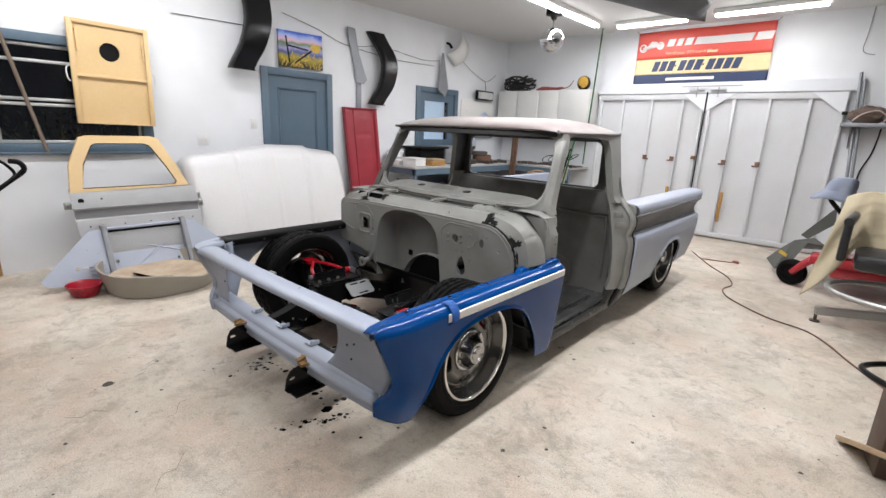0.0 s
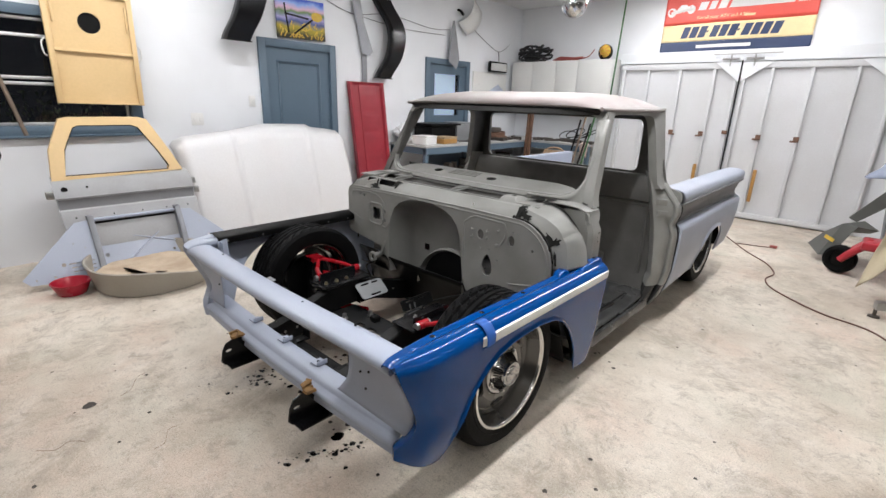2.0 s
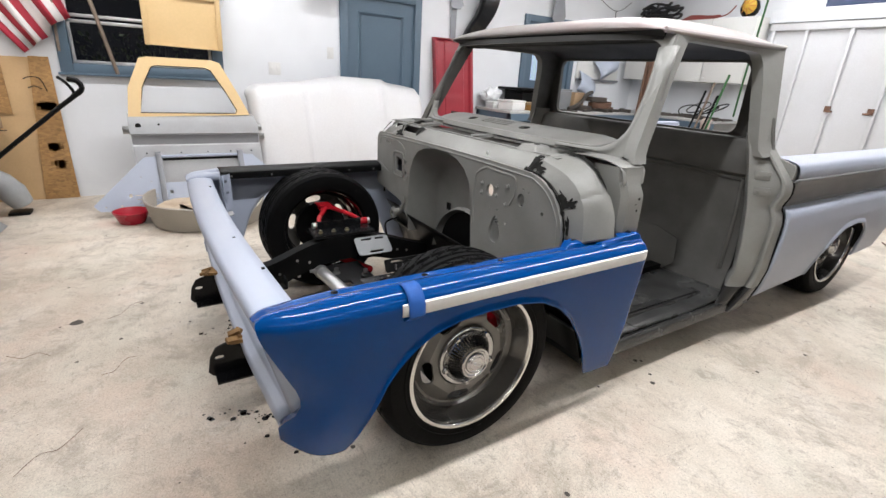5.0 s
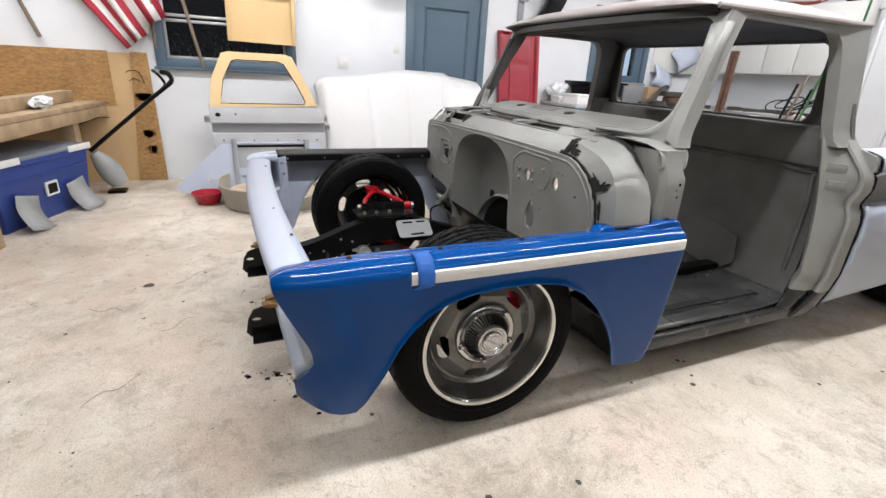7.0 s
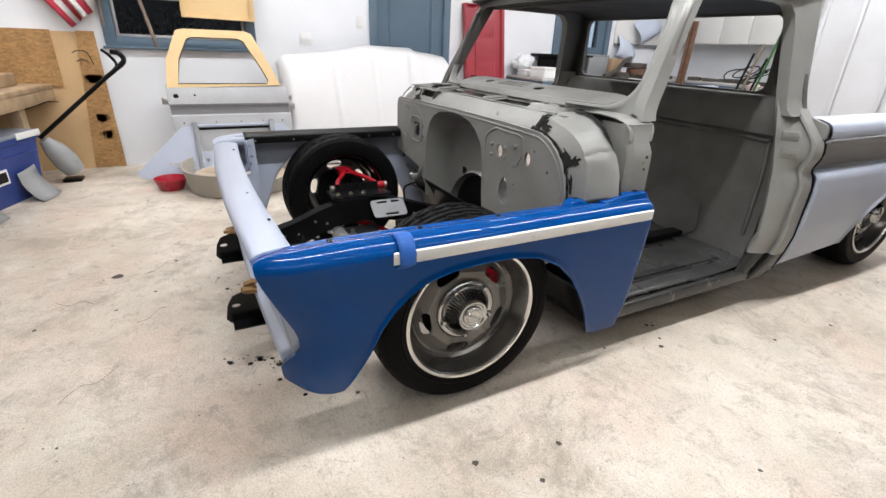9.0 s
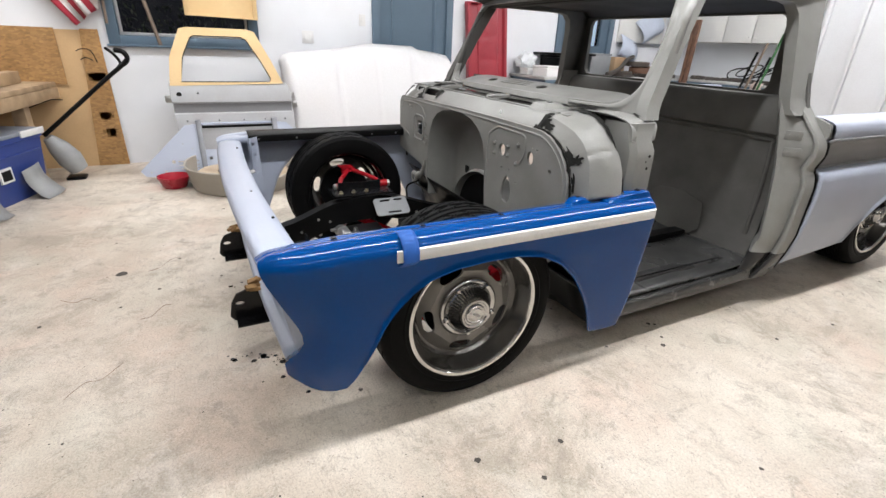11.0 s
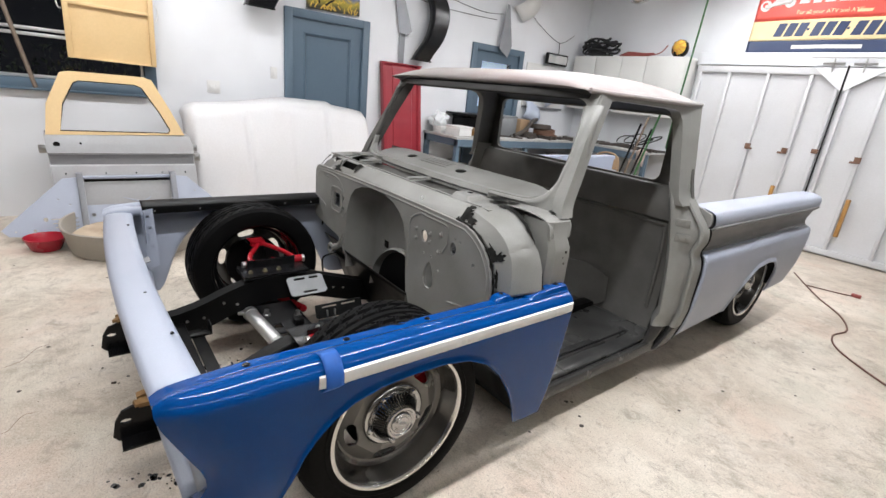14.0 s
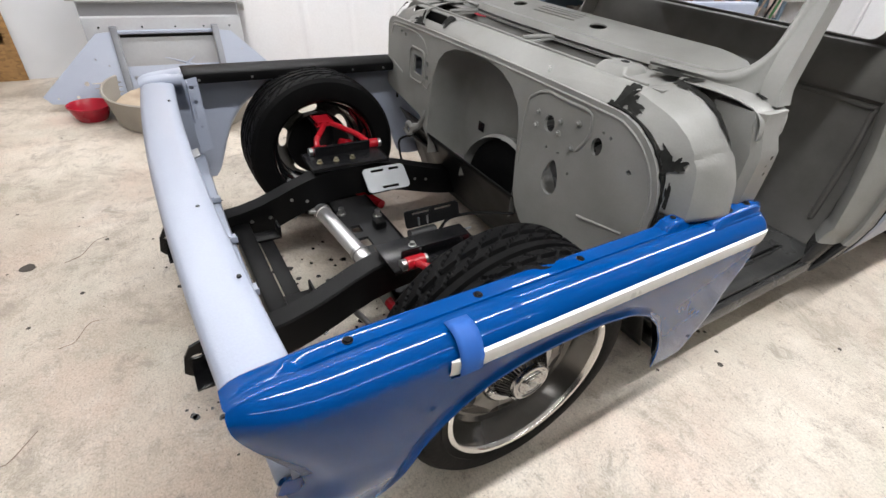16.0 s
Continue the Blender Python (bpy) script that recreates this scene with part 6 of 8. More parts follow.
for x, lean, name in ((0.16, 14, "metal_plate"), (0.74, -8, "metal_plate")):
    t = thing(name, tuple(tm @ Vector((x, 0.1, 0))), "dull grey bent metal plate leaning on the tote", "metal plate")
    rows = []
    pm = tm @ Matrix.Translation((x, 0, 0)) @ Matrix.Rotation(radians(lean), 4, "Y")
    for q in range(7):
        z = 0.235 * (1 - q / 6)
        y = 0.012 + 0.02 * q / 6 + 0.10 * max(0, (q - 2) / 4) ** 1.5
        rows.append([pm @ Vector((-0.10 - 0.02 * q / 6, y, max(0.004, z))), pm @ Vector((0.0, y + 0.008, max(0.004, z))), pm @ Vector((0.10, y, max(0.004, z)))])
    for r in rows:
        for p in r:
            p.z = max(p.z, 0.004)
    thicken(part("plate", loft(bmesh.new(), rows), M_TAPEGREY, t), 0.003)

# long-handled trimmer beside the tote
t = thing("electric_trimmer", (-5.15, 0.25, 0), "grey electric trimmer with a long black handle", "trimmer")
part("shaft", tube(bmesh.new(), [(-5.06, 0.10, 0.385), (-5.05, 0.635, 0.842), (-5.04, 0.765, 0.945)], 0.017, 10), M_SATIN, t)
part("grip", tube(bmesh.new(), [(-5.04, 0.765, 0.945), (-5.04, 0.80, 0.99), (-5.05, 0.775, 1.04), (-5.08, 0.72, 1.05)], 0.02, 10, smooth=4), M_SATIN, t)
part("second_grip", tube(bmesh.new(), [(-5.05, 0.70, 0.90), (-5.07, 0.74, 0.95), (-5.10, 0.70, 1.02), (-5.14, 0.65, 1.06)], 0.012, 8, smooth=4), M_SATIN, t)
bm = tube(bmesh.new(), [(-5.06, 0.12, 0.37), (-5.08, 0.17, 0.28), (-5.1, 0.22, 0.18), (-5.12, 0.26, 0.085)], [0.04, 0.08, 0.095, 0.075], 16)
part("motor_housing", bm, M_TAPEGREY, t, "grey plastic motor housing")
box_part("guard", M_SATIN, t, -5.2, -5.06, 0.16, 0.30, 0.0, 0.025, bevel=0.01)
part("cord_clip", tube(bmesh.new(), [(-5.1, 0.28, 0.66), (-5.14, 0.2, 0.66), (-5.3, -0.05, 0.56)], 0.004, 6), M_SATIN, t)

# ---- things leaning on the west wall ----
# truck door, cream window frame over grey skin
def DX(z):
    return -4.85 - 0.30 * z


door = thing("cab_door_shell", (-4.9, 1.58, 0), "truck door with cream window frame and grey primed skin", "truck door")
FR = [(1.07, 0.77), (1.10, 1.0), (1.21, 1.235), (1.27, 1.25), (1.77, 1.25), (1.83, 1.23), (1.95, 0.98), (2.03, 0.79)]
GL = [(1.165, 0.80), (1.20, 1.0), (1.285, 1.165), (1.32, 1.185), (1.70, 1.185), (1.75, 1.165), (1.86, 0.97), (1.925, 0.83), (1.91, 0.80)]
part("window_frame", plate(bmesh.new(), dense(FR, 0.05), [dense(GL, 0.05)], lambda y, z, h: Vector((DX(z) + 0.02 - h, y, z)), 0.05), M_CREAM, door, "cream painted window frame")
part("window_channel", tube(bmesh.new(), [Vector((DX(z) + 0.012, y, z)) for y, z in GL], 0.008, 8, closed=True), M_SATIN, door, "black rubber window channel")
rows = []
for z, o, y0, y1 in ((0.80, 0.0, 1.065, 2.045), (0.77, 0.018, 1.06, 2.07), (0.70, 0.03, 1.06, 2.085), (0.635, 0.028, 1.065, 2.09), (0.625, 0.012, 1.067, 2.09), (0.55, -0.004, 1.07, 2.09), (0.535, 0.02, 1.07, 2.09), (0.40, 0.03, 1.075, 2.09), (0.2, 0.02, 1.08, 2.08), (0.06, -0.01, 1.10, 2.05), (0.01, -0.03, 1.15, 2.0)):
    rows.append([Vector((DX(z) + o - 0.05, y0 + 0.02, z)), Vector((DX(z) + o - 0.004, y0, z))] + [Vector((DX(z) + o, y0 + (y1 - y0) * (0.02 + 0.96 * k / 8), z)) for k in range(9)] + [Vector((DX(z) + o - 0.004, y1, z)), Vector((DX(z) + o - 0.05, y1 - 0.02, z))])
thicken(part("door_skin", loft(bmesh.new(), rows), M_SKIN, door, "grey primed door skin with a dark band"), 0.004)
rows = []
for z, o in ((0.622, 0.016), (0.60, 0.010), (0.57, 0.004), (0.545, 0.004)):
    rows.append([Vector((DX(z) + o - 0.001, 1.075 + 1.005 * k / 8, z)) for k in range(9)])
part("side_band", loft(bmesh.new(), rows), M_BAND, door)
for y, z, r in ((1.13, 0.70, 0.022), (1.28, 0.71, 0.008)):
    part("lock_hole", lathe(bmesh.new(), [(0, 0.003), (r, 0.002), (r, -0.01)], Matrix.Translation((DX(z) + 0.031, y, z)) @ Matrix.Rotation(radians(90), 4, "Y"), 14), M_BLACK, door)
for y in (1.16, 1.42, 1.63, 1.82, 2.0):
    part("trim_hole", lathe(bmesh.new(), [(0, 0.002), (0.006, 0.001), (0.006, -0.004)], Matrix.Translation((DX(0.48) + 0.027, y, 0.48)) @ Matrix.Rotation(radians(90), 4, "Y"), 8), M_BLACK, door)
for y, z in ((2.10, 0.68), (2.115, 0.60), (1.04, 0.66)):
    bm = boxed(DX(z) - 0.045, DX(z) + 0.0, y - 0.025, y + 0.025, z - 0.03, z + 0.03, bevel=0.006)
    lathe(bm, [(0.012, 0.012), (0.02, 0.01), (0.02, 0), (0.012, 0)], Matrix.Translation((DX(z), y, z)) @ Matrix.Rotation(radians(90), 4, "Y"), 12)
    part("hinge", bm, M_PLATE, door)

# light blue-grey radiator support leaning on the door
def RX_(z):
    return -4.74 - 0.42 * z


rad = thing("radiator_support", (-4.76, 1.5, 0), "light blue-grey pressed steel radiator support panel", "radiator support")
side_l = [(0.74, 0.10), (0.78, 0.055), (1.24, 0.02), (1.24, 0.46), (1.13, 0.45)]
side_r = [(1.90, 0.02), (2.30, 0.05), (2.34, 0.12), (2.0, 0.45), (1.90, 0.46)]
put = lambda y, z, h: Vector((RX_(z) - h, y, z))
for poly, holes in ((side_l, [ring(1.0, 0.16, 0.014), ring(0.93, 0.085, 0.009), ring(1.09, 0.30, 0.006), ring(1.16, 0.19, 0.006), ring(1.16, 0.26, 0.006), rounded(1.03, 1.2, 0.155, 0.163, 0.003, 2), rounded(1.04, 1.2, 0.125, 0.133, 0.003, 2), rounded(1.05, 1.2, 0.095, 0.103, 0.003, 2), ring(0.82, 0.085, 0.006)]), (side_r, [ring(2.05, 0.33, 0.006), ring(2.1, 0.2, 0.012)])):
    part("wing_panel", plate(bmesh.new(), poly, holes, put, 0.004), M_LIGHT, rad, smooth=False)
part("centre_panel", plate(bmesh.new(), [(1.24, 0.03), (1.90, 0.03), (1.90, 0.44), (1.24, 0.44)], [ring(1.58, 0.27, 0.015), ring(1.30, 0.16, 0.015), ring(1.8, 0.12, 0.012)], lambda y, z, h: Vector((RX_(z) - 0.06 - h, y, z)), 0.004), M_LIGHT, rad, smooth=False)
part("pressed_brace", tube(bmesh.new(), [Vector((RX_(z) - 0.058, y, z)) for y, z in ((1.26, 0.36), (1.86, 0.18))], 0.007, 6), M_LIGHT, rad)
part("pressed_brace", tube(bmesh.new(), [Vector((RX_(z) - 0.058, y, z)) for y, z in ((1.88, 0.40), (1.45, 0.10))], 0.007, 6), M_LIGHT, rad)
for y in (1.25, 1.90):
    bm = bmesh.new()
    rows = [[Vector((RX_(z) - 0.06, y - 0.03, z)), Vector((RX_(z) + 0.025, y - 0.03, z)), Vector((RX_(z) + 0.03, y - 0.02, z)), Vector((RX_(z) + 0.03, y + 0.012, z)), Vector((RX_(z) - 0.06, y + 0.015, z))] for z in (0.02, 0.2, 0.47, 0.49)]
    part("upright_channel", loft(bm, rows, closed=True, caps=True), M_ZINC, rad, "bare grey steel upright channel")
bm = bmesh.new()
rows = [[Vector((RX_(z) + x, y, z)) for x, z in ((-0.06, 0.435), (0.0, 0.445), (0.005, 0.46), (-0.06, 0.465))] for y in (1.24, 1.57, 1.90)]
part("top_flange", loft(bm, rows, closed=True, caps=True), M_LIGHT, rad)
# dark strip that paints the shadow below the flange
part("top_shadow_strip", boxed(RX_(0.42) - 0.05, RX_(0.42) - 0.03, 1.27, 1.88, 0.405, 0.435), M_SATIN, rad, "black strip for the shadow under the top flange")

# red bowl and dog bed
t = thing("pet_bowl", (-4.6, 1.0, 0), "glossy red plastic pet bowl on the concrete", "bowl")
bm = lathe(bmesh.new(), [(0.0, 0.012), (0.075, 0.012), (0.085, 0.02), (0.118, 0.092), (0.122, 0.098), (0.128, 0.096), (0.126, 0.085), (0.122, 0.083), (0.09, 0.005), (0.085, 0.0), (0.0, 0.0)], Matrix.Translation((-4.58, 0.99, 0.0)), 40)
part("bowl", bm, M_REDBOWL, t)
bed = thing("dog_bed", (-4.45, 1.52, 0), "oval beige plastic dog bed with a soiled cushion", "dog bed")
rows = []
for k in range(64):
    a = 2 * math.pi * k / 64
    c, s_ = math.cos(a), math.sin(a)
    ca, sa = abs(c) ** 0.85 * (1 if c > 0 else -1), abs(s_) ** 0.85 * (1 if s_ > 0 else -1)
    dip = 0.20 - 0.07 * max(0, math.cos(a - radians(25))) ** 8
    row = []
    for f, z in ((0.86, 0.0), (0.90, 0.01), (0.955, dip * 0.6), (1.0, dip - 0.01), (1.005, dip), (0.985, dip + 0.006), (0.965, dip), (0.92, 0.08), (0.88, 0.03)):
        row.append(Vector((-4.52 + 0.46 * f * ca, 1.53 + 0.45 * f * sa, z)))
    rows.append(row)
rows.append(rows[0])
part("shell", loft(bmesh.new(), rows), M_BEDSHELL, bed)
rows = []
for k in range(48):
    a = 2 * math.pi * k / 48
    rows.append([Vector((-4.52 + 0.44 * f * math.cos(a), 1.53 + 0.43 * f * math.sin(a), z + 0.012 * noise.noise(Vector((f * 4 * math.cos(a), f * 4 * math.sin(a), 3))))) for f, z in ((0.0, 0.095), (0.3, 0.098), (0.6, 0.10), (0.85, 0.11), (0.94, 0.09), (0.93, 0.04))])
rows.append(rows[0])
part("cushion", loft(bmesh.new(), rows), M_CUSHION, bed, "soiled beige fleece cushion")
for x, y, l, r in ((-4.45, 1.38, 0.16, 20), (-4.3, 1.52, 0.05, 60)):
    bm = bmesh.new()
    pts = [Vector((x, y, 0.116)) + Euler((0, 0, radians(r))).to_matrix() @ Vector((l * math.cos(b) * 0.9, 0.022 * math.sin(b) * (1 + 0.3 * math.sin(3 * b)), 0)) for b in [2 * math.pi * k / 16 for k in range(16)]]
    bm.faces.new([bm.verts.new(p) for p in pts])
    bmesh.ops.solidify(bm, geom=bm.faces[:], thickness=0.004)
    part("tear", bm, M_OLDWOOD, bed, "dark tear in the cushion")

# white hood standing on its edge
hood = thing("truck_hood", (-5.2, 3.03, 0), "white truck hood standing on edge against the wall", "truck hood")
rows = []
NZ = 22
for j in range(97):
    y = 2.06 + 1.95 * j / 96
    e = abs(2 * j / 96 - 1)
    top = lerp_at([(2.06, 0.97), (2.09, 1.03), (2.15, 1.06), (2.4, 1.085), (2.6, 1.105), (2.85, 1.15), (3.0, 1.172), (3.5, 1.16), (3.56, 1.128), (3.8, 1.10), (3.93, 1.075), (3.98, 1.04), (4.01, 0.97)], y)
    row = []
    for k in range(NZ + 1):
        z = 0.02 + (top - 0.02) * k / NZ
        q = k / NZ
        x = -4.98 - 0.28 * q + 0.05 * math.sin(math.pi * q) * 0.6
        for yc in (2.62, 3.44):
            x += 0.018 * math.exp(-((y - yc - (0.03 * (q - 0.5) * (1 if yc > 3 else -1))) / 0.02) ** 2)
        x += 0.006 * math.exp(-((y - 3.03) / 0.012) ** 2)
        if q > 0.9:
            x -= 0.10 * ((q - 0.9) / 0.1) ** 2
        x -= 0.09 * max(0, (e - 0.9) / 0.1) ** 2
        row.append(Vector((x, y, z)))
    rows.append(row)
thicken(part("hood_skin", loft(bmesh.new(), rows), M_HOOD, hood, angle=60), 0.006)
rows = []
for k in range(12):
    q = k / 11
    rows.append([Vector((-5.06 - 0.26 * q, 2.3 + 0.02 * j, 0.05 + 0.9 * q)) for j in range(4)])
part("inner_brace", loft(bmesh.new(), rows), M_WHITE, hood)

# wheel tubs hung on the wall
def tub(line, width, name_label, grp):
    t = thing("inner_fender", tuple(Vector((WX, line[-1][0], line[-1][1]))), name_label, "inner fender", group=grp)
    pts = smooth_path([(x, y, z) for y, z, x in line], 6)
    rows = []
    for i, p in enumerate(pts):
        w = width * (1 - 0.12 * i / len(pts))
        rows.append([p + Vector((-0.10, -w / 2, -0.0)), p + Vector((-0.03, -w / 2, 0)), p + Vector((0.0, -w / 2 + 0.02, 0)), p + Vector((0.004, 0, 0)), p + Vector((0.0, w / 2 - 0.02, 0)), p + Vector((-0.03, w / 2, 0)), p + Vector((-0.10, w / 2, 0))])
    thicken(part("shell", loft(bmesh.new(), rows), M_BLACK, t, angle=40), 0.004)
    part("end_flange", tube(bmesh.new(), [rows[-1][2] + Vector((0.005, -0.01, 0)), rows[-1][4] + Vector((0.005, 0.02, 0))], 0.008, 6), M_SATIN, t)
    return t


tub([(3.03, 2.98, -5.46), (3.05, 2.75, -5.40), (3.03, 2.5, -5.34), (2.95, 2.25, -5.34), (2.86, 2.07, -5.38), (2.83, 1.99, -5.40)], 0.31, "glossy black pressed steel inner fender hung on the wall", "inner fenders on the wall")
tub([(4.84, 2.70, -5.50), (4.88, 2.60, -5.46), (4.99, 2.40, -5.40), (5.01, 2.22, -5.38), (4.95, 2.0, -5.38), (4.85, 1.82, -5.42), (4.82, 1.73, -5.46)], 0.27, "glossy black curved inner fender hung beside the red panel", "inner fenders on the wall")
t = thing("sheet_metal_strip", (WX, 4.5, 1.62), "grey folded sheet metal strip hanging on the wall", "metal strip")
part("upper_sheet", plate(bmesh.new(), [(4.34, 2.70), (4.50, 2.70), (4.55, 2.4), (4.68, 2.05), (4.62, 2.0), (4.52, 2.02), (4.46, 2.3)], [], lambda y, z, h: Vector((WX + 0.05 - h - 0.02 * math.sin(y * 20), y, z)), 0.004), M_ZINC, t)
box_part("lower_strip", M_ZINC, t, WX + 0.015, WX + 0.02, 4.53, 4.61, 1.64, 2.3)

# red tailgate panel
red = thing("ribbed_tailgate", (-5.45, 4.6, 0), "red ribbed pressed steel panel standing against the wall", "tailgate panel")
def RPX(z):
    return -5.38 - 0.10 * z
rows = []
for k in range(31):
    z = 0.02 + 1.64 * k / 30
    row = []
    for o, x in ((4.29, -0.03), (4.30, 0.03), (4.33, 0.035), (4.345, 0.004), (4.44, 0.0), (4.45, 0.012), (4.72, 0.012), (4.73, 0.0), (4.80, 0.002), (4.815, 0.035), (4.85, 0.035), (4.86, -0.03)):
        rib = 0.012 * max(0, math.sin(z * 30)) if 4.5 < o < 4.7 else 0
        row.append(Vector((RPX(z) + x + rib, o + 0.03 * (1 - z), z)))
    row.insert(6, Vector((RPX(z) + 0.012 + 0.014 * (1 if 0.4 < z < 1.5 and (z * 7.5) % 1 < 0.45 else 0), 4.53 + 0.03 * (1 - z), z)))
    row.insert(7, Vector((RPX(z) + 0.012 + 0.014 * (1 if 0.4 < z < 1.5 and (z * 7.5) % 1 < 0.45 else 0), 4.64 + 0.03 * (1 - z), z)))
    rows.append(row)
thicken(part("panel", loft(bmesh.new(), rows), M_REDPANEL, red, angle=30), 0.003)
box_part("top_flange", M_REDPANEL, red, RPX(1.66) - 0.05, RPX(1.66) + 0.03, 4.28, 4.85, 1.655, 1.67, bevel=0.004)

# cream board with a round hole
cab = thing("cream_board", (WX, 1.62, 1.35), "cream painted wooden speaker board hung over the window", "board")
b0 = [(1.29, 1.345), (1.925, 1.345), (1.925, 2.25), (1.29, 2.25)]
cm = Matrix.Translation((0, 1.6, 1.8)) @ Matrix.Rotation(radians(-1.0), 4, "X") @ Matrix.Translation((0, -1.6, -1.8))
part("board", plate(bmesh.new(), b0, [ring(1.60, 2.0, 0.082, 0.082, 28)], lambda y, z, h: cm @ Vector((WX + 0.09 - h, y, z)), 0.018), M_CREAM, cab, smooth=False)
for y0, y1, z0, z1 in ((1.29, 1.33, 1.345, 2.25), (1.885, 1.925, 1.345, 2.25), (1.33, 1.885, 2.215, 2.25), (1.33, 1.885, 1.345, 1.36), (1.33, 1.885, 1.76, 1.785)):
    box_part("batten", M_CREAM, cab, WX + 0.088, WX + 0.115, y0, y1, z0, z1, bevel=0.003, m=cm)
for y0, y1, z0, z1 in ((1.345, 1.36, 1.98, 2.17), (1.865, 1.88, 1.95, 2.16)):
    box_part("edge_strip", M_CREAM, cab, WX + 0.088, WX + 0.108, y0, y1, z0, z1, bevel=0.003, m=cm)
box_part("box_back", M_SATIN, cab, WX + 0.03, WX + 0.07, 1.32, 1.90, 1.37, 2.22, m=cm)
for y, sg in ((1.285, -1), (1.93, 1)):
    part("hook_strap", tube(bmesh.new(), [(WX + 0.08, y, 1.86), (WX + 0.09, y + sg * 0.03, 1.82), (WX + 0.09, y + sg * 0.025, 1.74), (WX + 0.08, y + sg * 0.005, 1.72)], 0.006, 6, smooth=4), M_PLASTIC, cab)

# picture over the door
pic = thing("picture", (WX, 3.66, 2.09), "colourful framed landscape picture above the door", "picture")
box_part("canvas", M_PICTURE, pic, WX + 0.02, WX + 0.045, 3.35, 3.965, 2.095, 2.51, bevel=0.002, m=Matrix.Translation((0, 3.65, 2.3)) @ Matrix.Rotation(radians(1), 4, "X") @ Matrix.Translation((0, -3.65, -2.3)))
bm = bmesh.new()
for k in range(46):
    y, z = random.uniform(3.38, 3.93), 2.12 + random.random() ** 2 * 0.14
    box(bm, WX + 0.0455, WX + 0.0465, -0.006, 0.006, -0.025, 0.025, m=Matrix.Translation((0, y, z)) @ Matrix.Rotation(random.uniform(-1.2, 1.2), 4, "X"))
tagged(part("grass_strokes", bm, M_YELLOW, pic, smooth=False), "yellow painted grass strokes", kind="stuff")
for m4 in (Matrix.Translation((0, 3.47, 2.30)) @ Matrix.Rotation(radians(8), 4, "X"), Matrix.Translation((0, 3.68, 2.23)) @ Matrix.Rotation(radians(-55), 4, "X"), Matrix.Translation((0, 3.6, 2.33)) @ Matrix.Rotation(radians(85), 4, "X")):
    box_part("dark_stroke", M_SATIN, pic, WX + 0.0458, WX + 0.047, -0.01, 0.01, -0.15, 0.15, m=m4, smooth=False)
part("sun_shape", plate(bmesh.new(), ring(3.86, 2.35, 0.075, 0.05), [], lambda y, z, h: Vector((WX + 0.0475 - h, y, z)), 0.0015), M_YELLOW, pic)

# hanging bits further along the wall
t = thing("grey_bracket", (WX, 6.25, 1.95), "grey pointed metal bracket hanging over the door", "bracket")
part("blade", plate(bmesh.new(), [(6.20, 2.62), (6.13, 2.06), (6.30, 1.94), (6.36, 2.1), (6.24, 2.62)], [], lambda y, z, h: Vector((WX + 0.09 - h + 0.15 * (y - 6.2) * (2.6 - z), y, z)), 0.005), M_ZINC, t)
t = thing("wall_lamp", (WX, 6.5, 2.62), "white bent sheet lamp shade fixed to the wall", "wall lamp")
rows = []
for k in range(9):
    q = k / 8
    rows.append([Vector((WX + 0.05 + 0.12 * math.sin(q * 2.6), 6.36 + 0.28 * q + o * 0.2, 2.62 + 0.36 * q - o * 0.16 - 0.06 * math.sin(q * 3.1))) for o in (0.0, 0.5, 1.0)])
thicken(part("shade", loft(bmesh.new(), rows), M_WHITE, t), 0.006)
part("lamp_arm", tube(bmesh.new(), [(WX, 6.40, 2.80), (WX + 0.06, 6.40, 2.78), (WX + 0.1, 6.42, 2.72)], 0.02, 8, smooth=3), M_SATIN, t)
t = thing("rear_view_mirror", (WX + 0.1, 7.4, 1.96), "black rear-view mirror hanging from a wire", "mirror")
box_part("housing", M_SATIN, t, WX + 0.06, WX + 0.11, 7.14, 7.64, 1.96, 2.13, bevel=0.02)
box_part("glass_face", M_CHROME, t, WX + 0.108, WX + 0.112, 7.17, 7.61, 1.985, 2.105)
part("hanger", tube(bmesh.new(), [(WX + 0.08, 7.42, 2.13), (WX + 0.03, 7.46, 2.30)], 0.005, 6), M_SATIN, t)
t = thing("wall_wire", (WX, 5, 2.4), "thin black cable strung loosely along the wall", "cable")
for pts in ([(2.2, 2.46), (2.6, 2.47), (3.2, 2.48)], [(3.43, 2.70), (3.9, 2.60), (4.4, 2.47), (5.0, 2.54), (5.8, 2.47), (6.2, 2.50)], [(6.7, 2.62), (7.1, 2.42), (7.5, 2.30), (7.8, 2.45)], [(4.4, 2.47), (5.2, 2.40), (6.1, 2.41)]):
    part("wire", tube(bmesh.new(), [(WX + 0.015, y, z) for y, z in pts], 0.0035, 5, smooth=5), M_SATIN, t)

# ---- north wall: folding garage doors, banner, cabinets ----
beam = thing("door_header_1", (-2.0, BY - 0.03, 2.08), "white painted header beam over the garage doors", "beam", kind="structure")
box_part("beam", M_WALL, beam, -3.66, -0.33, BY - 0.06, BY - 0.001, 2.085, 2.24, bevel=0.004)
box_part("track", M_WALL, beam, -3.62, -0.36, BY - 0.09, BY - 0.06, 2.09, 2.12, bevel=0.003)
box_part("header_rail", M_PLATE, beam, -2.35, -1.55, BY - 0.10, BY - 0.09, 2.175, 2.19)
STUDS = [-3.57, -3.2, -2.75, -2.30, -1.62, -1.2, -0.76]
gar = {}
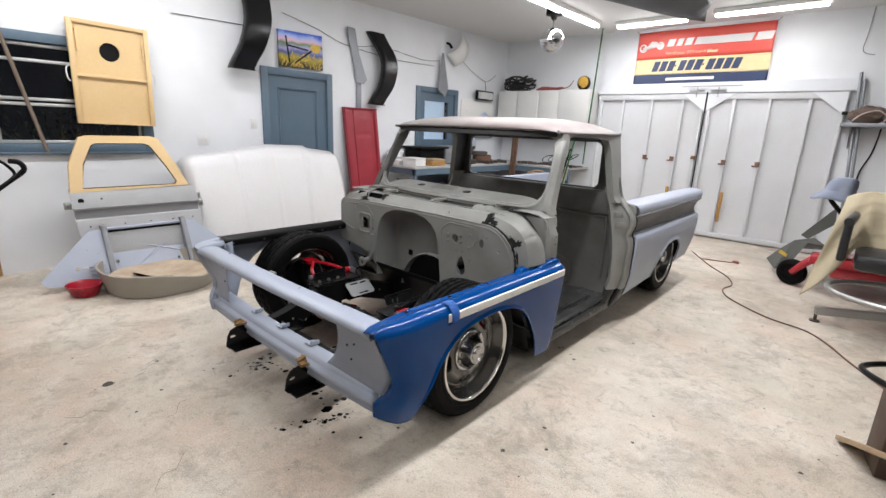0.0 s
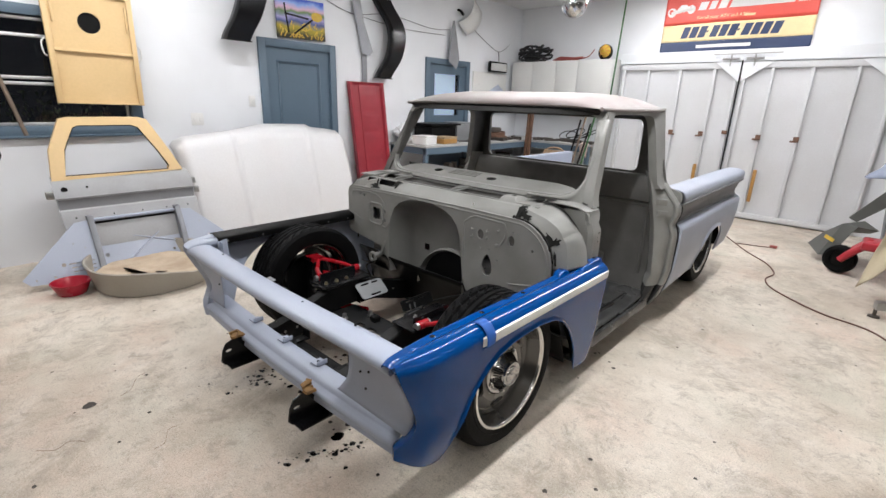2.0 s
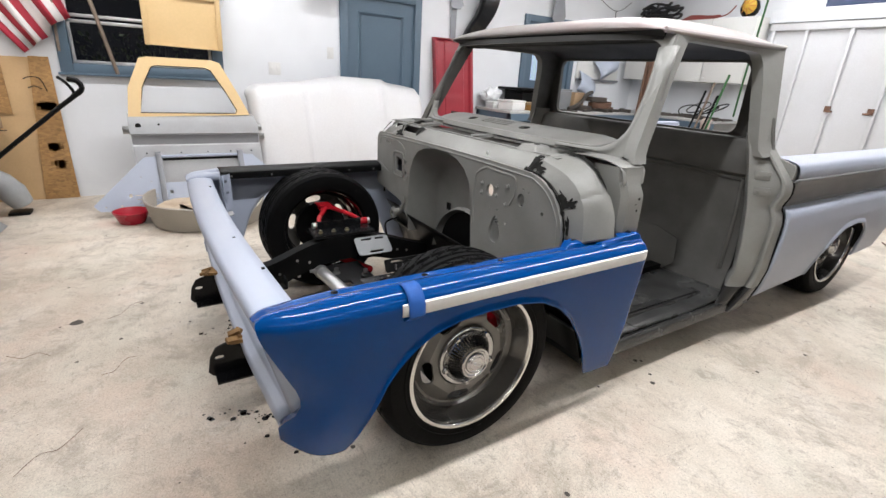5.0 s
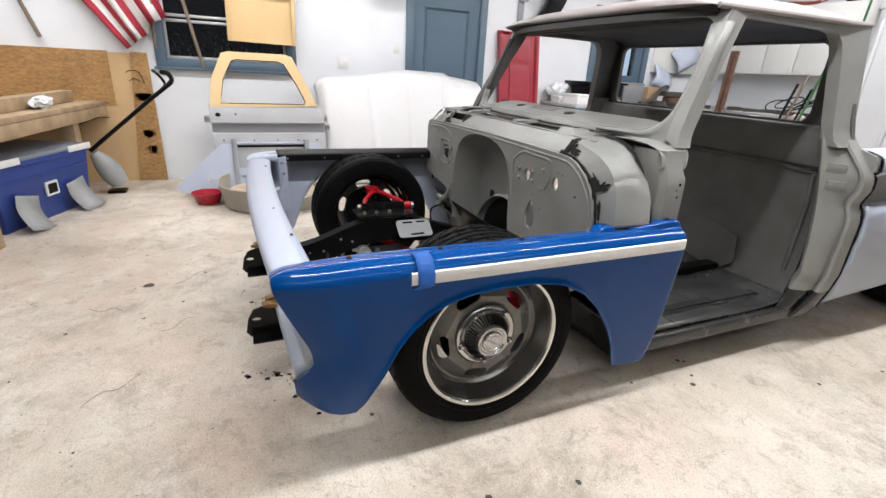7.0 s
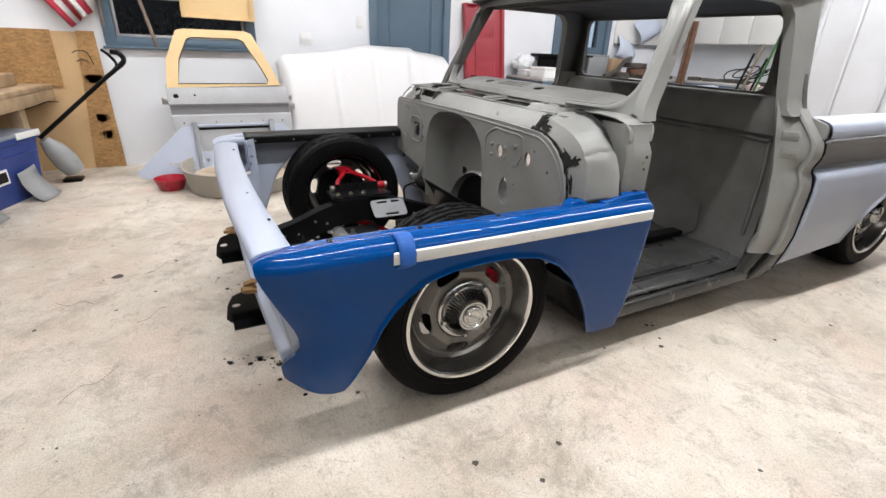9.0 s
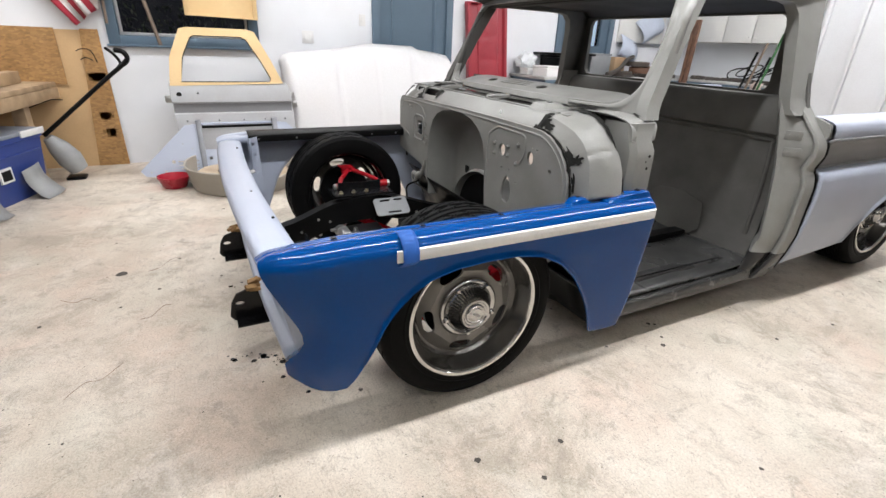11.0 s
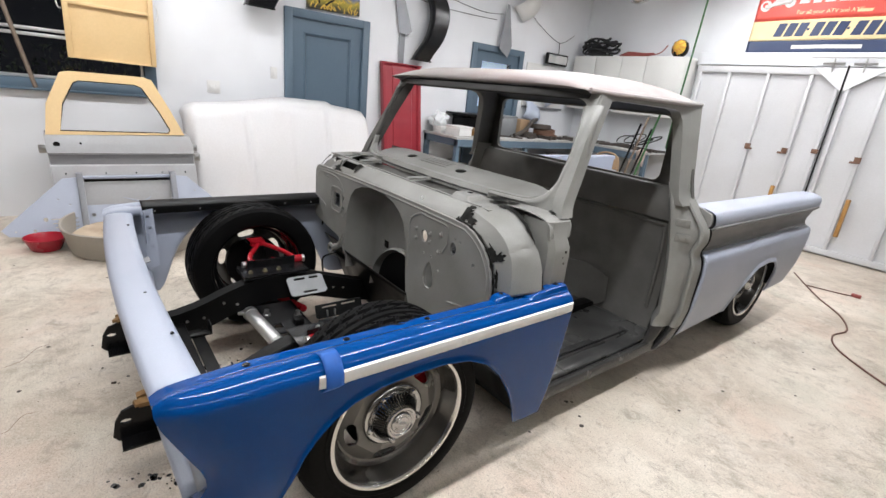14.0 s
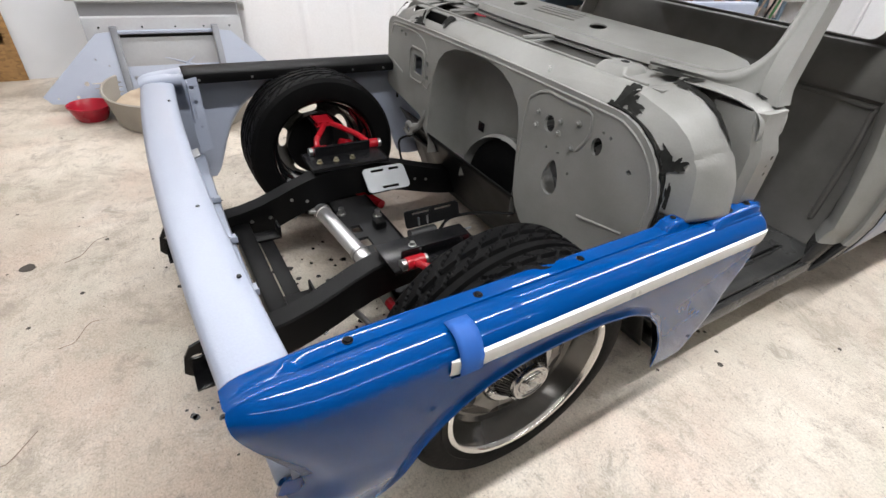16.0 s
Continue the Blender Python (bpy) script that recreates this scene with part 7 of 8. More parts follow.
for name, x0, x1, studs in (("garage_door_1", -3.62, -1.985, STUDS[:4] + [-2.03]), ("garage_door_2", -1.975, -0.38, [-1.93] + STUDS[4:] + [-0.42])):
    g = thing(name, ((x0 + x1) / 2, BY, 0), "closed white sheet-clad garage door with exposed framing", "garage door", kind="structure")
    box_part("door_skin", M_GDOOR, g, x0, x1, BY - 0.03, BY - 0.02, 0.02, 2.085, smooth=False)
    for x in studs:
        box_part("stud", M_GDOOR, g, x - 0.018, x + 0.018, BY - 0.075, BY - 0.03, 0.09, 2.0, bevel=0.004)
    for z0, z1 in ((0.02, 0.09), (2.0, 2.08)):
        box_part("rail", M_GDOOR, g, x0, x1, BY - 0.075, BY - 0.03, z0, z1, bevel=0.004)
    gar[name] = g
for g, tri in (("garage_door_1", [(-2.30, 2.08), (-1.99, 2.08), (-1.99, 1.83)]), ("garage_door_2", [(-1.97, 2.08), (-1.62, 2.08), (-1.97, 1.83)]), ("garage_door_2", [(-0.76, 2.08), (-0.40, 2.08), (-0.40, 1.80)])):
    part("gusset", plate(bmesh.new(), tri, [], lambda x, z, h: Vector((x, BY - 0.087 + h, z)), 0.01), M_WALL, gar[g], smooth=False)
for x in (-2.74, -2.33, -1.62, -1.20):
    g = gar["garage_door_1" if x < -1.98 else "garage_door_2"]
    bm = boxed(x - 0.03, x + 0.03, BY - 0.095, BY - 0.075, 1.09, 1.16, bevel=0.003)
    tube(bm, [(x, BY - 0.1, 1.10), (x + (0.06 if x < -2.5 else -0.06), BY - 0.11, 1.10)], 0.012, 8)
    latch = part("latch", bm, M_RUSTY, g, "rusty steel latch")
box_part("lock_plate", M_RUSTY, gar["garage_door_1"], -2.06, -1.995, BY - 0.10, BY - 0.078, 1.14, 1.19, bevel=0.003)
part("centre_rod", tube(bmesh.new(), [(-1.98, BY - 0.095, 0.2), (-1.98, BY - 0.095, 2.1)], 0.008, 8), M_SATIN, gar["garage_door_1"])
for x, z0, z1 in ((-2.32, 0.44, 0.70), (-1.56, 0.26, 0.70)):
    box_part("wooden_handle", M_HANDLE, gar["garage_door_1" if x < -2 else "garage_door_2"], x - 0.022, x + 0.022, BY - 0.12, BY - 0.085, z0, z1, bevel=0.01, label="varnished wooden handle")
for x in (-2.12, -1.84):
    g = gar["garage_door_1" if x < -1.98 else "garage_door_2"]
    bm = tube(bmesh.new(), [(x - 0.1, BY - 0.105, 2.12), (x + 0.1, BY - 0.105, 2.12)], 0.012, 8)
    tube(bm, [(x, BY - 0.105, 2.17), (x, BY - 0.105, 2.03)], 0.008, 8)
    part("slide_bolt", bm, M_PLATE, g)

banner = thing("banner", (-2.2, BY, 2.25), "red, cream and navy vinyl banner on the wall", "banner")


def ban_put(x, z, out=0.0):
    q = (z - 2.245) / 0.75
    return Vector((x + 0.0 * q, BY - 0.02 - 0.012 * math.sin(x * 5 + q * 2) - 0.006 * math.sin(x * 13) - out, z))


for name, z0, z1, mat in (("red_field", 2.60, 2.995, M_BANRED), ("cream_field", 2.375, 2.60, M_BANCREAM), ("navy_field", 2.245, 2.375, M_BANNAVY)):
    rows = [[ban_put(-3.11 + 1.81 * k / 60, z0 + (z1 - z0) * j / 8) for k in range(61)] for j in range(9)]
    thicken(part(name, loft(bmesh.new(), rows), mat, banner), 0.002)


def ban_bar(parent, x0, x1, z0, z1, mat, name="lettering_bar", slant=0.03):
    n = max(1, round((x1 - x0) / 0.05))
    rows = [[ban_put(x0 + (x1 - x0) * k / n + slant * (z - z0) / 0.1, z, 0.004) for k in range(n + 1)] for z in (z0, z1)]
    return part(name, loft(bmesh.new(), rows), mat, parent, smooth=False)


x = -2.67
for w in (0.10, 0.08, 0.10, 0.72, 0.20):
    ban_bar(banner, x, x + w, 2.77, 2.87, M_PLASTIC)
    x += w + 0.035
x = -2.85
for w in (0.115, 0.115, 0.115, 0.05, 0.115, 0.115, 0.115, 0.05, 0.115, 0.115, 0.115, 0.115):
    h = (2.42, 2.565) if w > 0.06 else (2.48, 2.505)
    ban_bar(banner, x, x + w - 0.025, h[0], h[1], M_BANNAVY)
    x += w - 0.004
ban_bar(banner, -2.62, -1.95, 2.285, 2.325, M_PLASTIC, slant=0.0)
ban_bar(banner, -2.1, -1.97, 2.655, 2.685, M_BANCREAM)
font = bpy.data.curves.new("slogan", "FONT")
font.body, font.size, font.extrude = "For all your ATV and ATC", 0.058, 0.0005
slogan = new("slogan", font)
slogan.data.materials.append(M_BANCREAM)
slogan.parent = banner
slogan.rotation_euler = (radians(90), 0, 0)
slogan.location = Vector((-2.66, BY - 0.045, 2.655)) - banner.location
# plain tool shape of the banner's badge
bm = tube(bmesh.new(), [ban_put(-3.02, 2.76, 0.006), ban_put(-2.85, 2.79, 0.006), ban_put(-2.74, 2.80, 0.006)], 0.022, 6)
part("badge_shaft", bm, M_PLASTIC, banner)
for cx, cz, r in ((-3.02, 2.77, 0.06), (-2.76, 2.79, 0.055)):
    part("badge_ring", plate(bmesh.new(), ring(cx, cz, r), [ring(cx - 0.01, cz + 0.01, r * 0.5)], lambda a, b, h: ban_put(a, b, 0.005 - h), 0.002), M_PLASTIC, banner)
part("badge_body", plate(bmesh.new(), [(-2.96, 2.79), (-2.9, 2.86), (-2.82, 2.85), (-2.78, 2.80), (-2.86, 2.76)], [], lambda a, b, h: ban_put(a, b, 0.006 - h), 0.002), M_PLASTIC, banner)
for cx in (-3.1, -1.31):
    part("grommet_cord", tube(bmesh.new(), [ban_put(cx, 2.98, 0.005), ban_put(cx + (-0.05 if cx < -2 else 0.05), 3.03, 0.0)], 0.003, 5), M_SATIN, banner)

# wall cabinets
edges = [-5.50, -5.08, -4.63, -4.23, -3.66]
for i in range(0, 4, 2):
    c = thing("wall_cabinet", (edges[i], BY, 1.36), "white painted wall cabinet with plain doors", "wall cabinet", group="wall cabinets")
    box_part("body", M_CABINET, c, edges[i] + 0.002, edges[i + 2] - 0.002, 7.82, BY - 0.001, 1.355, 2.155, bevel=0.003)
    for k in (i, i + 1):
        d = box_part("door", M_CABINET, c, edges[k] + 0.006, edges[k + 1] - 0.006, 7.80, 7.819, 1.36, 2.15, bevel=0.004)
        xx = edges[k + 1] - 0.05 if k % 2 == 0 else edges[k] + 0.05
        part("knob", lathe(bmesh.new(), [(0, 0.022), (0.012, 0.02), (0.014, 0.012), (0.007, 0.006), (0.007, 0)], Matrix.Translation((xx, 7.80, 1.42)) @ Matrix.Rotation(radians(90), 4, "X"), 12), M_PLASTIC, d)
t = thing("hose_pile", (-5.1, 7.95, 2.155), "tangled pile of black hoses on the cabinet", "hose")
for k in range(9):
    r = random.uniform(0.13, 0.24)
    c = Vector((-5.16 + random.uniform(-0.14, 0.12), 7.95, 2.19 + 0.025 * k))
    q = Euler((random.uniform(-0.35, 0.5), random.uniform(-0.3, 0.3), 0)).to_matrix()
    pts = [c + q @ Vector((r * 1.25 * math.cos(a), 0.5 * r * math.sin(a), 0.02 * math.sin(3 * a))) for a in [2 * math.pi * j / 28 for j in range(28)]]
    for p in pts:
        p.z = max(p.z, 2.172)
    part("coil", tube(bmesh.new(), pts, 0.017, 8, closed=True), M_HOSE, t)
t = thing("coiled_rope", (-4.5, 7.95, 2.155), "coiled faded red rope on the cabinet", "rope")
for k in range(4):
    pts = [Vector((-4.55 + 0.22 * math.cos(a) + 0.03 * k, 7.95 + 0.08 * math.sin(a), 2.17 + 0.012 * k + 0.01 * math.sin(2 * a))) for a in [2 * math.pi * j / 24 for j in range(24)]]
    part("loop", tube(bmesh.new(), pts, 0.010, 6, closed=True), M_REDCORD, t)
part("loose_end", tube(bmesh.new(), [(-4.3, 7.95, 2.18), (-4.15, 7.97, 2.22), (-4.08, 8.0, 2.32)], 0.008, 6, smooth=4), M_REDCORD, t)
t = thing("yellow_lantern", (-3.84, 7.9, 2.155), "round yellow and black lantern on the cabinet", "lantern")
part("body", lathe(bmesh.new(), [(0.0, 0.0), (0.06, 0.0), (0.10, 0.05), (0.11, 0.11), (0.09, 0.18), (0.04, 0.215), (0.0, 0.22)], Matrix.Translation((-3.84, 7.9, 2.156)), 24), M_SATIN, t)
part("lens", lathe(bmesh.new(), [(0.0, 0.05), (0.04, 0.045), (0.08, 0.02), (0.09, 0.0)], Matrix.Translation((-3.82, 7.83, 2.27)) @ Matrix.Rotation(radians(90), 4, "X"), 24), M_YELLOW, t, "orange-yellow lens")
for k in range(8):
    a = 2 * math.pi * k / 8
    part("rib", tube(bmesh.new(), [(-3.82 + 0.03 * math.cos(a), 7.775, 2.27 + 0.03 * math.sin(a)), (-3.82 + 0.095 * math.cos(a), 7.82, 2.27 + 0.095 * math.sin(a))], 0.007, 6), M_ORANGE, t)
t = thing("green_rope", (-3.58, 7.75, 0.9), "dark green rope hanging from the ceiling", "rope")
part("rope", tube(bmesh.new(), [(-3.54, 7.74, CZ), (-3.58, 7.75, 2.2), (-3.62, 7.76, 1.4), (-3.63, 7.76, 0.95)], 0.012, 8, smooth=4), M_GREEN, t)

# steel bench along two walls
sb = thing("steel_bench", (-5.2, 6.6, 0), "blue-grey steel workbench running round the corner", "workbench")
box_part("top", M_BENCHTOP, sb, -5.59, -4.85, 5.0, BY - 0.005, 0.85, 0.88, bevel=0.004)
box_part("top", M_BENCHTOP, sb, -4.848, -3.70, 7.45, BY - 0.005, 0.85, 0.88, bevel=0.004)
box_part("apron", M_TRIM, sb, -4.875, -4.85, 5.02, 7.45, 0.76, 0.848)
box_part("apron", M_TRIM, sb, -5.58, -4.88, 5.02, 5.045, 0.76, 0.848)
box_part("apron", M_TRIM, sb, -4.85, -3.72, 7.45, 7.475, 0.76, 0.848)
for x, y in ((-4.90, 5.05), (-5.55, 5.05), (-4.90, 6.3), (-4.90, 7.5), (-3.75, 7.5)):
    box_part("leg", M_TRIM, sb, x - 0.03, x + 0.03, y - 0.03, y + 0.03, 0, 0.848, bevel=0.004)
box_part("lower_shelf", M_BENCHTOP, sb, -5.58, -4.9, 5.05, 8.1, 0.25, 0.27)


def case(name, label, cat, mat, x0, x1, y0, y1, z0, z1, lid=None, turn=0.0):
    t = thing(name, ((x0 + x1) / 2, (y0 + y1) / 2, z0), label, cat)
    m = Matrix.Translation(((x0 + x1) / 2, (y0 + y1) / 2, 0)) @ Matrix.Rotation(radians(turn), 4, "Z") @ Matrix.Translation((-(x0 + x1) / 2, -(y0 + y1) / 2, 0))
    box_part("body", mat, t, x0, x1, y0, y1, z0, z1 - (0.03 if lid else 0), bevel=0.006, m=m)
    if lid:
        box_part("lid", lid, t, x0 - 0.004, x1 + 0.004, y0 - 0.004, y1 + 0.004, z1 - 0.028, z1, bevel=0.006, m=m)
    return t


case("white_box", "small white cardboard box on the steel bench", "box", M_PLASTIC, -5.2, -4.95, 5.08, 5.32, 0.881, 1.0, M_PLASTIC, 8)
case("white_box", "flat white cardboard box on the steel bench", "box", M_PLASTIC, -5.45, -5.25, 5.06, 5.26, 0.881, 0.96, M_PLASTIC, -6)
case("wooden_box", "yellow-brown wooden box on the steel bench", "box", M_HANDLE, -5.15, -4.92, 5.42, 5.72, 0.881, 0.98, M_LUMBER, 4)
case("tool_case", "black plastic tool case on the steel bench", "tool case", M_SATIN, -5.55, -5.2, 5.45, 6.0, 0.881, 1.12, M_SATIN, 3)
case("grey_toolbox", "grey metal toolbox on the steel bench", "toolbox", M_MOUNT, -5.5, -5.2, 6.05, 6.38, 0.881, 1.16, M_MOUNT, -4)
case("cardboard_box", "brown cardboard box standing on the steel bench", "box", M_CARD, -5.5, -5.28, 6.5, 6.75, 0.881, 1.12, None, 10)
t = thing("tool_rack", (-5.4, 5.5, 1.12), "black flat rack lying on the tool case", "rack")
box_part("rack", M_SATIN, t, -5.58, -5.1, 5.35, 6.0, 1.122, 1.15, bevel=0.004)
t = thing("plastic_bag", (-5.4, 5.15, 0.881), "crumpled white plastic bag on the bench", "bag")
bm = bmesh.new()
bmesh.ops.create_icosphere(bm, subdivisions=3, radius=0.12)
for v in bm.verts:
    v.co = Vector((-5.45, 5.15, 1.03)) + Vector((v.co.x, v.co.y * 1.1, v.co.z * 0.9)) * (1 + 0.4 * noise.noise(v.co * 18))
    v.co.z = max(v.co.z, 0.962)
part("bag", bm, M_CLEAR, t, angle=20)
for k, (x, y, z, r, mat) in enumerate(((-5.12, 6.95, 0.881, 0.17, M_RUSTY), (-5.14, 6.93, 0.945, 0.165, M_RUSTY), (-5.2, 6.9, 1.01, 0.16, M_OLDSTEEL), (-5.15, 6.6, 0.881, 0.12, M_OLDSTEEL))):
    t = thing("brake_drum", (x, y, z), "rusty brown brake drum stacked on the bench" if mat is M_RUSTY else "dark oily brake drum on the bench", "brake drum", group="brake drums on the bench")
    part("drum", lathe(bmesh.new(), [(0.0, 0.06), (0.06, 0.06), (0.075, 0.045), (r - 0.03, 0.045), (r - 0.01, 0.06), (r, 0.055), (r, 0.0), (0.0, 0.0)], Matrix.Translation((x, y, z + 0.001)) @ Matrix.Rotation(radians(4 * (k % 2)), 4, "X"), 36), mat, t)
t = thing("exhaust_pipe", (-5.1, 6.5, 0.95), "bent dark steel pipe lying on the bench", "pipe")
part("pipe", tube(bmesh.new(), [(-5.05, 6.2, 0.91), (-5.1, 6.45, 0.97), (-5.2, 6.7, 1.10), (-5.3, 6.9, 1.13)], 0.028, 10, smooth=4), M_OLDSTEEL, t)
bm = bmesh.new()
for k in range(70):
    x, y = (random.uniform(-5.5, -4.9), random.uniform(5.9, 7.5)) if k % 2 else (random.uniform(-4.8, -3.75), random.uniform(7.5, 8.0))
    l = random.uniform(0.03, 0.12)
    box(bm, -l, l, -0.015, 0.015, 0, random.uniform(0.01, 0.05), m=Matrix.Translation((x, y, 0.881)) @ Matrix.Rotation(random.uniform(0, 3.1), 4, "Z"))
tagged(part("small_tools", bm, M_OLDSTEEL, smooth=False), "scattered small dark tools on the steel bench", "tools", kind="stuff")
t = thing("power_lead", (-4.2, 7.8, 0.881), "loosely coiled black power cord on the bench", "cord")
for k in range(4):
    c = Vector((-4.25 + 0.12 * k, 7.75, 0.90 + 0.05 * (k % 2)))
    part("loop", tube(bmesh.new(), [c + Vector((0.16 * math.cos(a), 0.06 * math.sin(a) + 0.02, 0.075 + 0.075 * math.sin(a + 0.6 * k))) for a in [2 * math.pi * j / 24 for j in range(24)]], 0.008, 6, closed=True), M_SATIN, t)
t = thing("pink_rag", (-3.8, 7.46, 0.7), "pale pink rag hanging over the bench edge", "rag")
rows = [[Vector((-3.86 + 0.13 * j / 5, 7.44 - 0.01 * math.sin(j * 1.7 + k) + (0.05 if k == 0 else 0), 0.885 + 0.02 - 0.03 * k + 0.01 * math.sin(j))) for j in range(6)] for k in range(8)]
thicken(part("cloth", loft(bmesh.new(), rows), M_RAG, t), 0.004)
t = thing("steel_channel", (-4.8, 7.32, 0), "rusty brown steel channel standing at the bench", "steel post")
for x in (-4.84, -4.78):
    box_part("bar", M_RUSTY, t, x - 0.022, x + 0.022, 7.36, 7.40, 0.0, 1.62, bevel=0.003, m=Matrix.Translation((-4.8, 7.4, 0)) @ Matrix.Rotation(radians(2), 4, "Y") @ Matrix.Translation((4.8, -7.4, 0)))
t = thing("blue_paper_sheets", (-5.5, 7.2, 0.9), "light blue curled paper sheets hung on the wall", "paper")
for y, z, w, h, tl in ((7.0, 1.25, 0.35, 0.32, -18), (7.38, 1.55, 0.42, 0.34, 25)):
    rows = []
    for j in range(7):
        q = j / 6
        rows.append([Vector((WX + 0.04 + 0.10 * math.sin(q * 3 + 0.6), y, z)) + Matrix.Rotation(radians(tl), 3, "X") @ Vector((0, (k / 4 - 0.5) * w, (q - 0.5) * h)) for k in range(5)])
    thicken(part("sheet", loft(bmesh.new(), rows), M_PAPER, t), 0.002)
t = thing("pin_board", (WX, 7.1, 1.3), "grey metal rail board on the wall", "board")
box_part("board", M_WHITE, t, WX, WX + 0.02, 6.82, 7.75, 1.32, 1.95, bevel=0.003)
box_part("rail", M_ZINC, t, WX + 0.02, WX + 0.05, 6.82, 7.75, 1.29, 1.32)
t = thing("folding_chair", (-4.25, 7.2, 0), "folded tan metal chair leaning by the bench", "folding chair")
part("frame", tube(bmesh.new(), [(-4.48, 7.3, 0.02), (-4.47, 7.34, 0.5), (-4.42, 7.36, 0.74), (-4.25, 7.37, 0.8), (-4.08, 7.36, 0.74), (-4.03, 7.34, 0.5), (-4.02, 7.3, 0.02)], 0.014, 8, smooth=4), M_CARD, t)
box_part("backrest", M_CARD, t, -4.44, -4.06, 7.345, 7.36, 0.58, 0.76, bevel=0.005)
box_part("seat", M_CARD, t, -4.42, -4.08, 7.33, 7.345, 0.2, 0.5, bevel=0.005)
for k, (x, l, mat) in enumerate(((-3.95, 1.25, M_SATIN), (-3.86, 1.35, M_OLDWOOD), (-3.78, 1.2, M_SATIN), (-3.70, 1.45, M_GREEN))):
    t = thing("long_garden_tool", (x, 7.38, 0), "long " + ("wooden" if mat is M_OLDWOOD else "dark painted") + " tool handle leaning by the bench", "tool", group="long tools")
    part("shaft", tube(bmesh.new(), [(x - 0.1, 7.2, 0.02), (x + 0.06, 7.44, l)], 0.014, 8), mat, t)
    box_part("head", M_OLDSTEEL, t, x - 0.2, x - 0.02, 7.14, 7.22, 0.0, 0.10, bevel=0.01)
bm = bmesh.new()
for k in range(50):
    x, y = random.uniform(-5.5, -4.95), random.uniform(5.1, 7.9)
    if k > 34:
        x, y = random.uniform(-4.9, -4.5), random.uniform(7.55, 8.0)
    w, h = random.uniform(0.03, 0.1), random.uniform(0.05, 0.35)
    box(bm, -w, w, -w, w, 0, h, m=Matrix.Translation((x, y, 0.272 if k <= 34 else 0.0)) @ Matrix.Rotation(random.uniform(0, 3), 4, "Z"))
tagged(part("stored_clutter", bm, M_OLDSTEEL, smooth=False), "dark jumble of parts stored under the bench", "clutter", kind="stuff")

# ---- ceiling: tube lights, mirror ball, dark hull ----
def tube_light(x, y, length, along_x, watts):
    t = thing("tube_light", (x, y, CZ), "white fluorescent tube light on the ceiling", "ceiling light", group="ceiling tube lights")
    h = length / 2
    if along_x:
        box_part("housing", M_WHITE, t, x - h, x + h, y - 0.06, y + 0.06, CZ - 0.06, CZ - 0.001, bevel=0.01)
        for d in (-0.03, 0.03):
            part("tube", tube(bmesh.new(), [(x - h + 0.03, y + d, CZ - 0.08), (x + h - 0.03, y + d, CZ - 0.08)], 0.014, 10), M_TUBE, t, "glowing white tube")
    else:
        box_part("housing", M_WHITE, t, x - 0.06, x + 0.06, y - h, y + h, CZ - 0.06, CZ - 0.001, bevel=0.01)
        for d in (-0.03, 0.03):
            part("tube", tube(bmesh.new(), [(x + d, y - h + 0.03, CZ - 0.08), (x + d, y + h - 0.03, CZ - 0.08)], 0.014, 10), M_TUBE, t, "glowing white tube")
    strip_lamp("tube_lamp", x, y, CZ - 0.105, along_x, length, watts)


# also builds fixtures for the two added, unseen rows
for x, y, l, ax, w in LAMPS:
    tube_light(x, y, l, ax, w)
ball = thing("mirror_ball", (-3.55, 6.2, 2.5), "silver mirror ball hanging from a black motor", "mirror ball")
BC = Vector((-3.52, 6.2, 2.64))
part("motor", lathe(bmesh.new(), [(0.0, 0.0), (0.03, 0.0), (0.05, 0.05), (0.11, 0.06), (0.11, 0.16), (0.0, 0.16)], Matrix.Translation((BC.x, BC.y, CZ - 0.161)), 28), M_SATIN, ball)
part("rod", tube(bmesh.new(), [BC + Vector((0, 0, 0.13)), (BC.x, BC.y, CZ - 0.15)], 0.01, 8), M_SATIN, ball)
bm = bmesh.new()
for i in range(22):
    th0, th1 = math.pi * i / 22 + 0.006, math.pi * (i + 1) / 22 - 0.006
    n = max(4, int(44 * math.sin((th0 + th1) / 2)))
    for k in range(n):
        a0, a1 = 2 * math.pi * k / n + 0.01, 2 * math.pi * (k + 1) / n - 0.01
        vs = [bm.verts.new(BC + 0.155 * Vector((math.sin(t_) * math.cos(a), math.sin(t_) * math.sin(a), math.cos(t_)))) for t_, a in ((th0, a0), (th0, a1), (th1, a1), (th1, a0))]
        bm.faces.new(vs)
tagged(part("mirror_facet", bm, M_CHROME, ball, "small square mirror facets", smooth=False), kind="stuff")
bm = bmesh.new()
bmesh.ops.create_uvsphere(bm, u_segments=28, v_segments=16, radius=0.151)
bmesh.ops.translate(bm, vec=BC, verts=bm.verts)
part("core", bm, M_SATIN, ball)
hull = thing("hanging_hull", (-1.9, 5.6, 2.65), "dark grey moulded hull hung under the ceiling", "hull")
rows = []
for j in range(13):
    q = j / 12
    w = 0.55 * math.sin(math.pi * min(1, 0.15 + q * 0.85)) ** 0.7
    y = 4.3 + 1.85 * q
    cx = -2.15 + 0.50 * q ** 2
    zt = 2.92
    dp = 0.26 * (0.5 + 0.5 * q)
    rows.append([Vector((cx - w, y, zt)), Vector((cx - w * 0.8, y, zt - dp * 0.6)), Vector((cx - w * 0.3, y, zt - dp)), Vector((cx + w * 0.3, y, zt - dp)), Vector((cx + w * 0.8, y, zt - dp * 0.6)), Vector((cx + w, y, zt))])
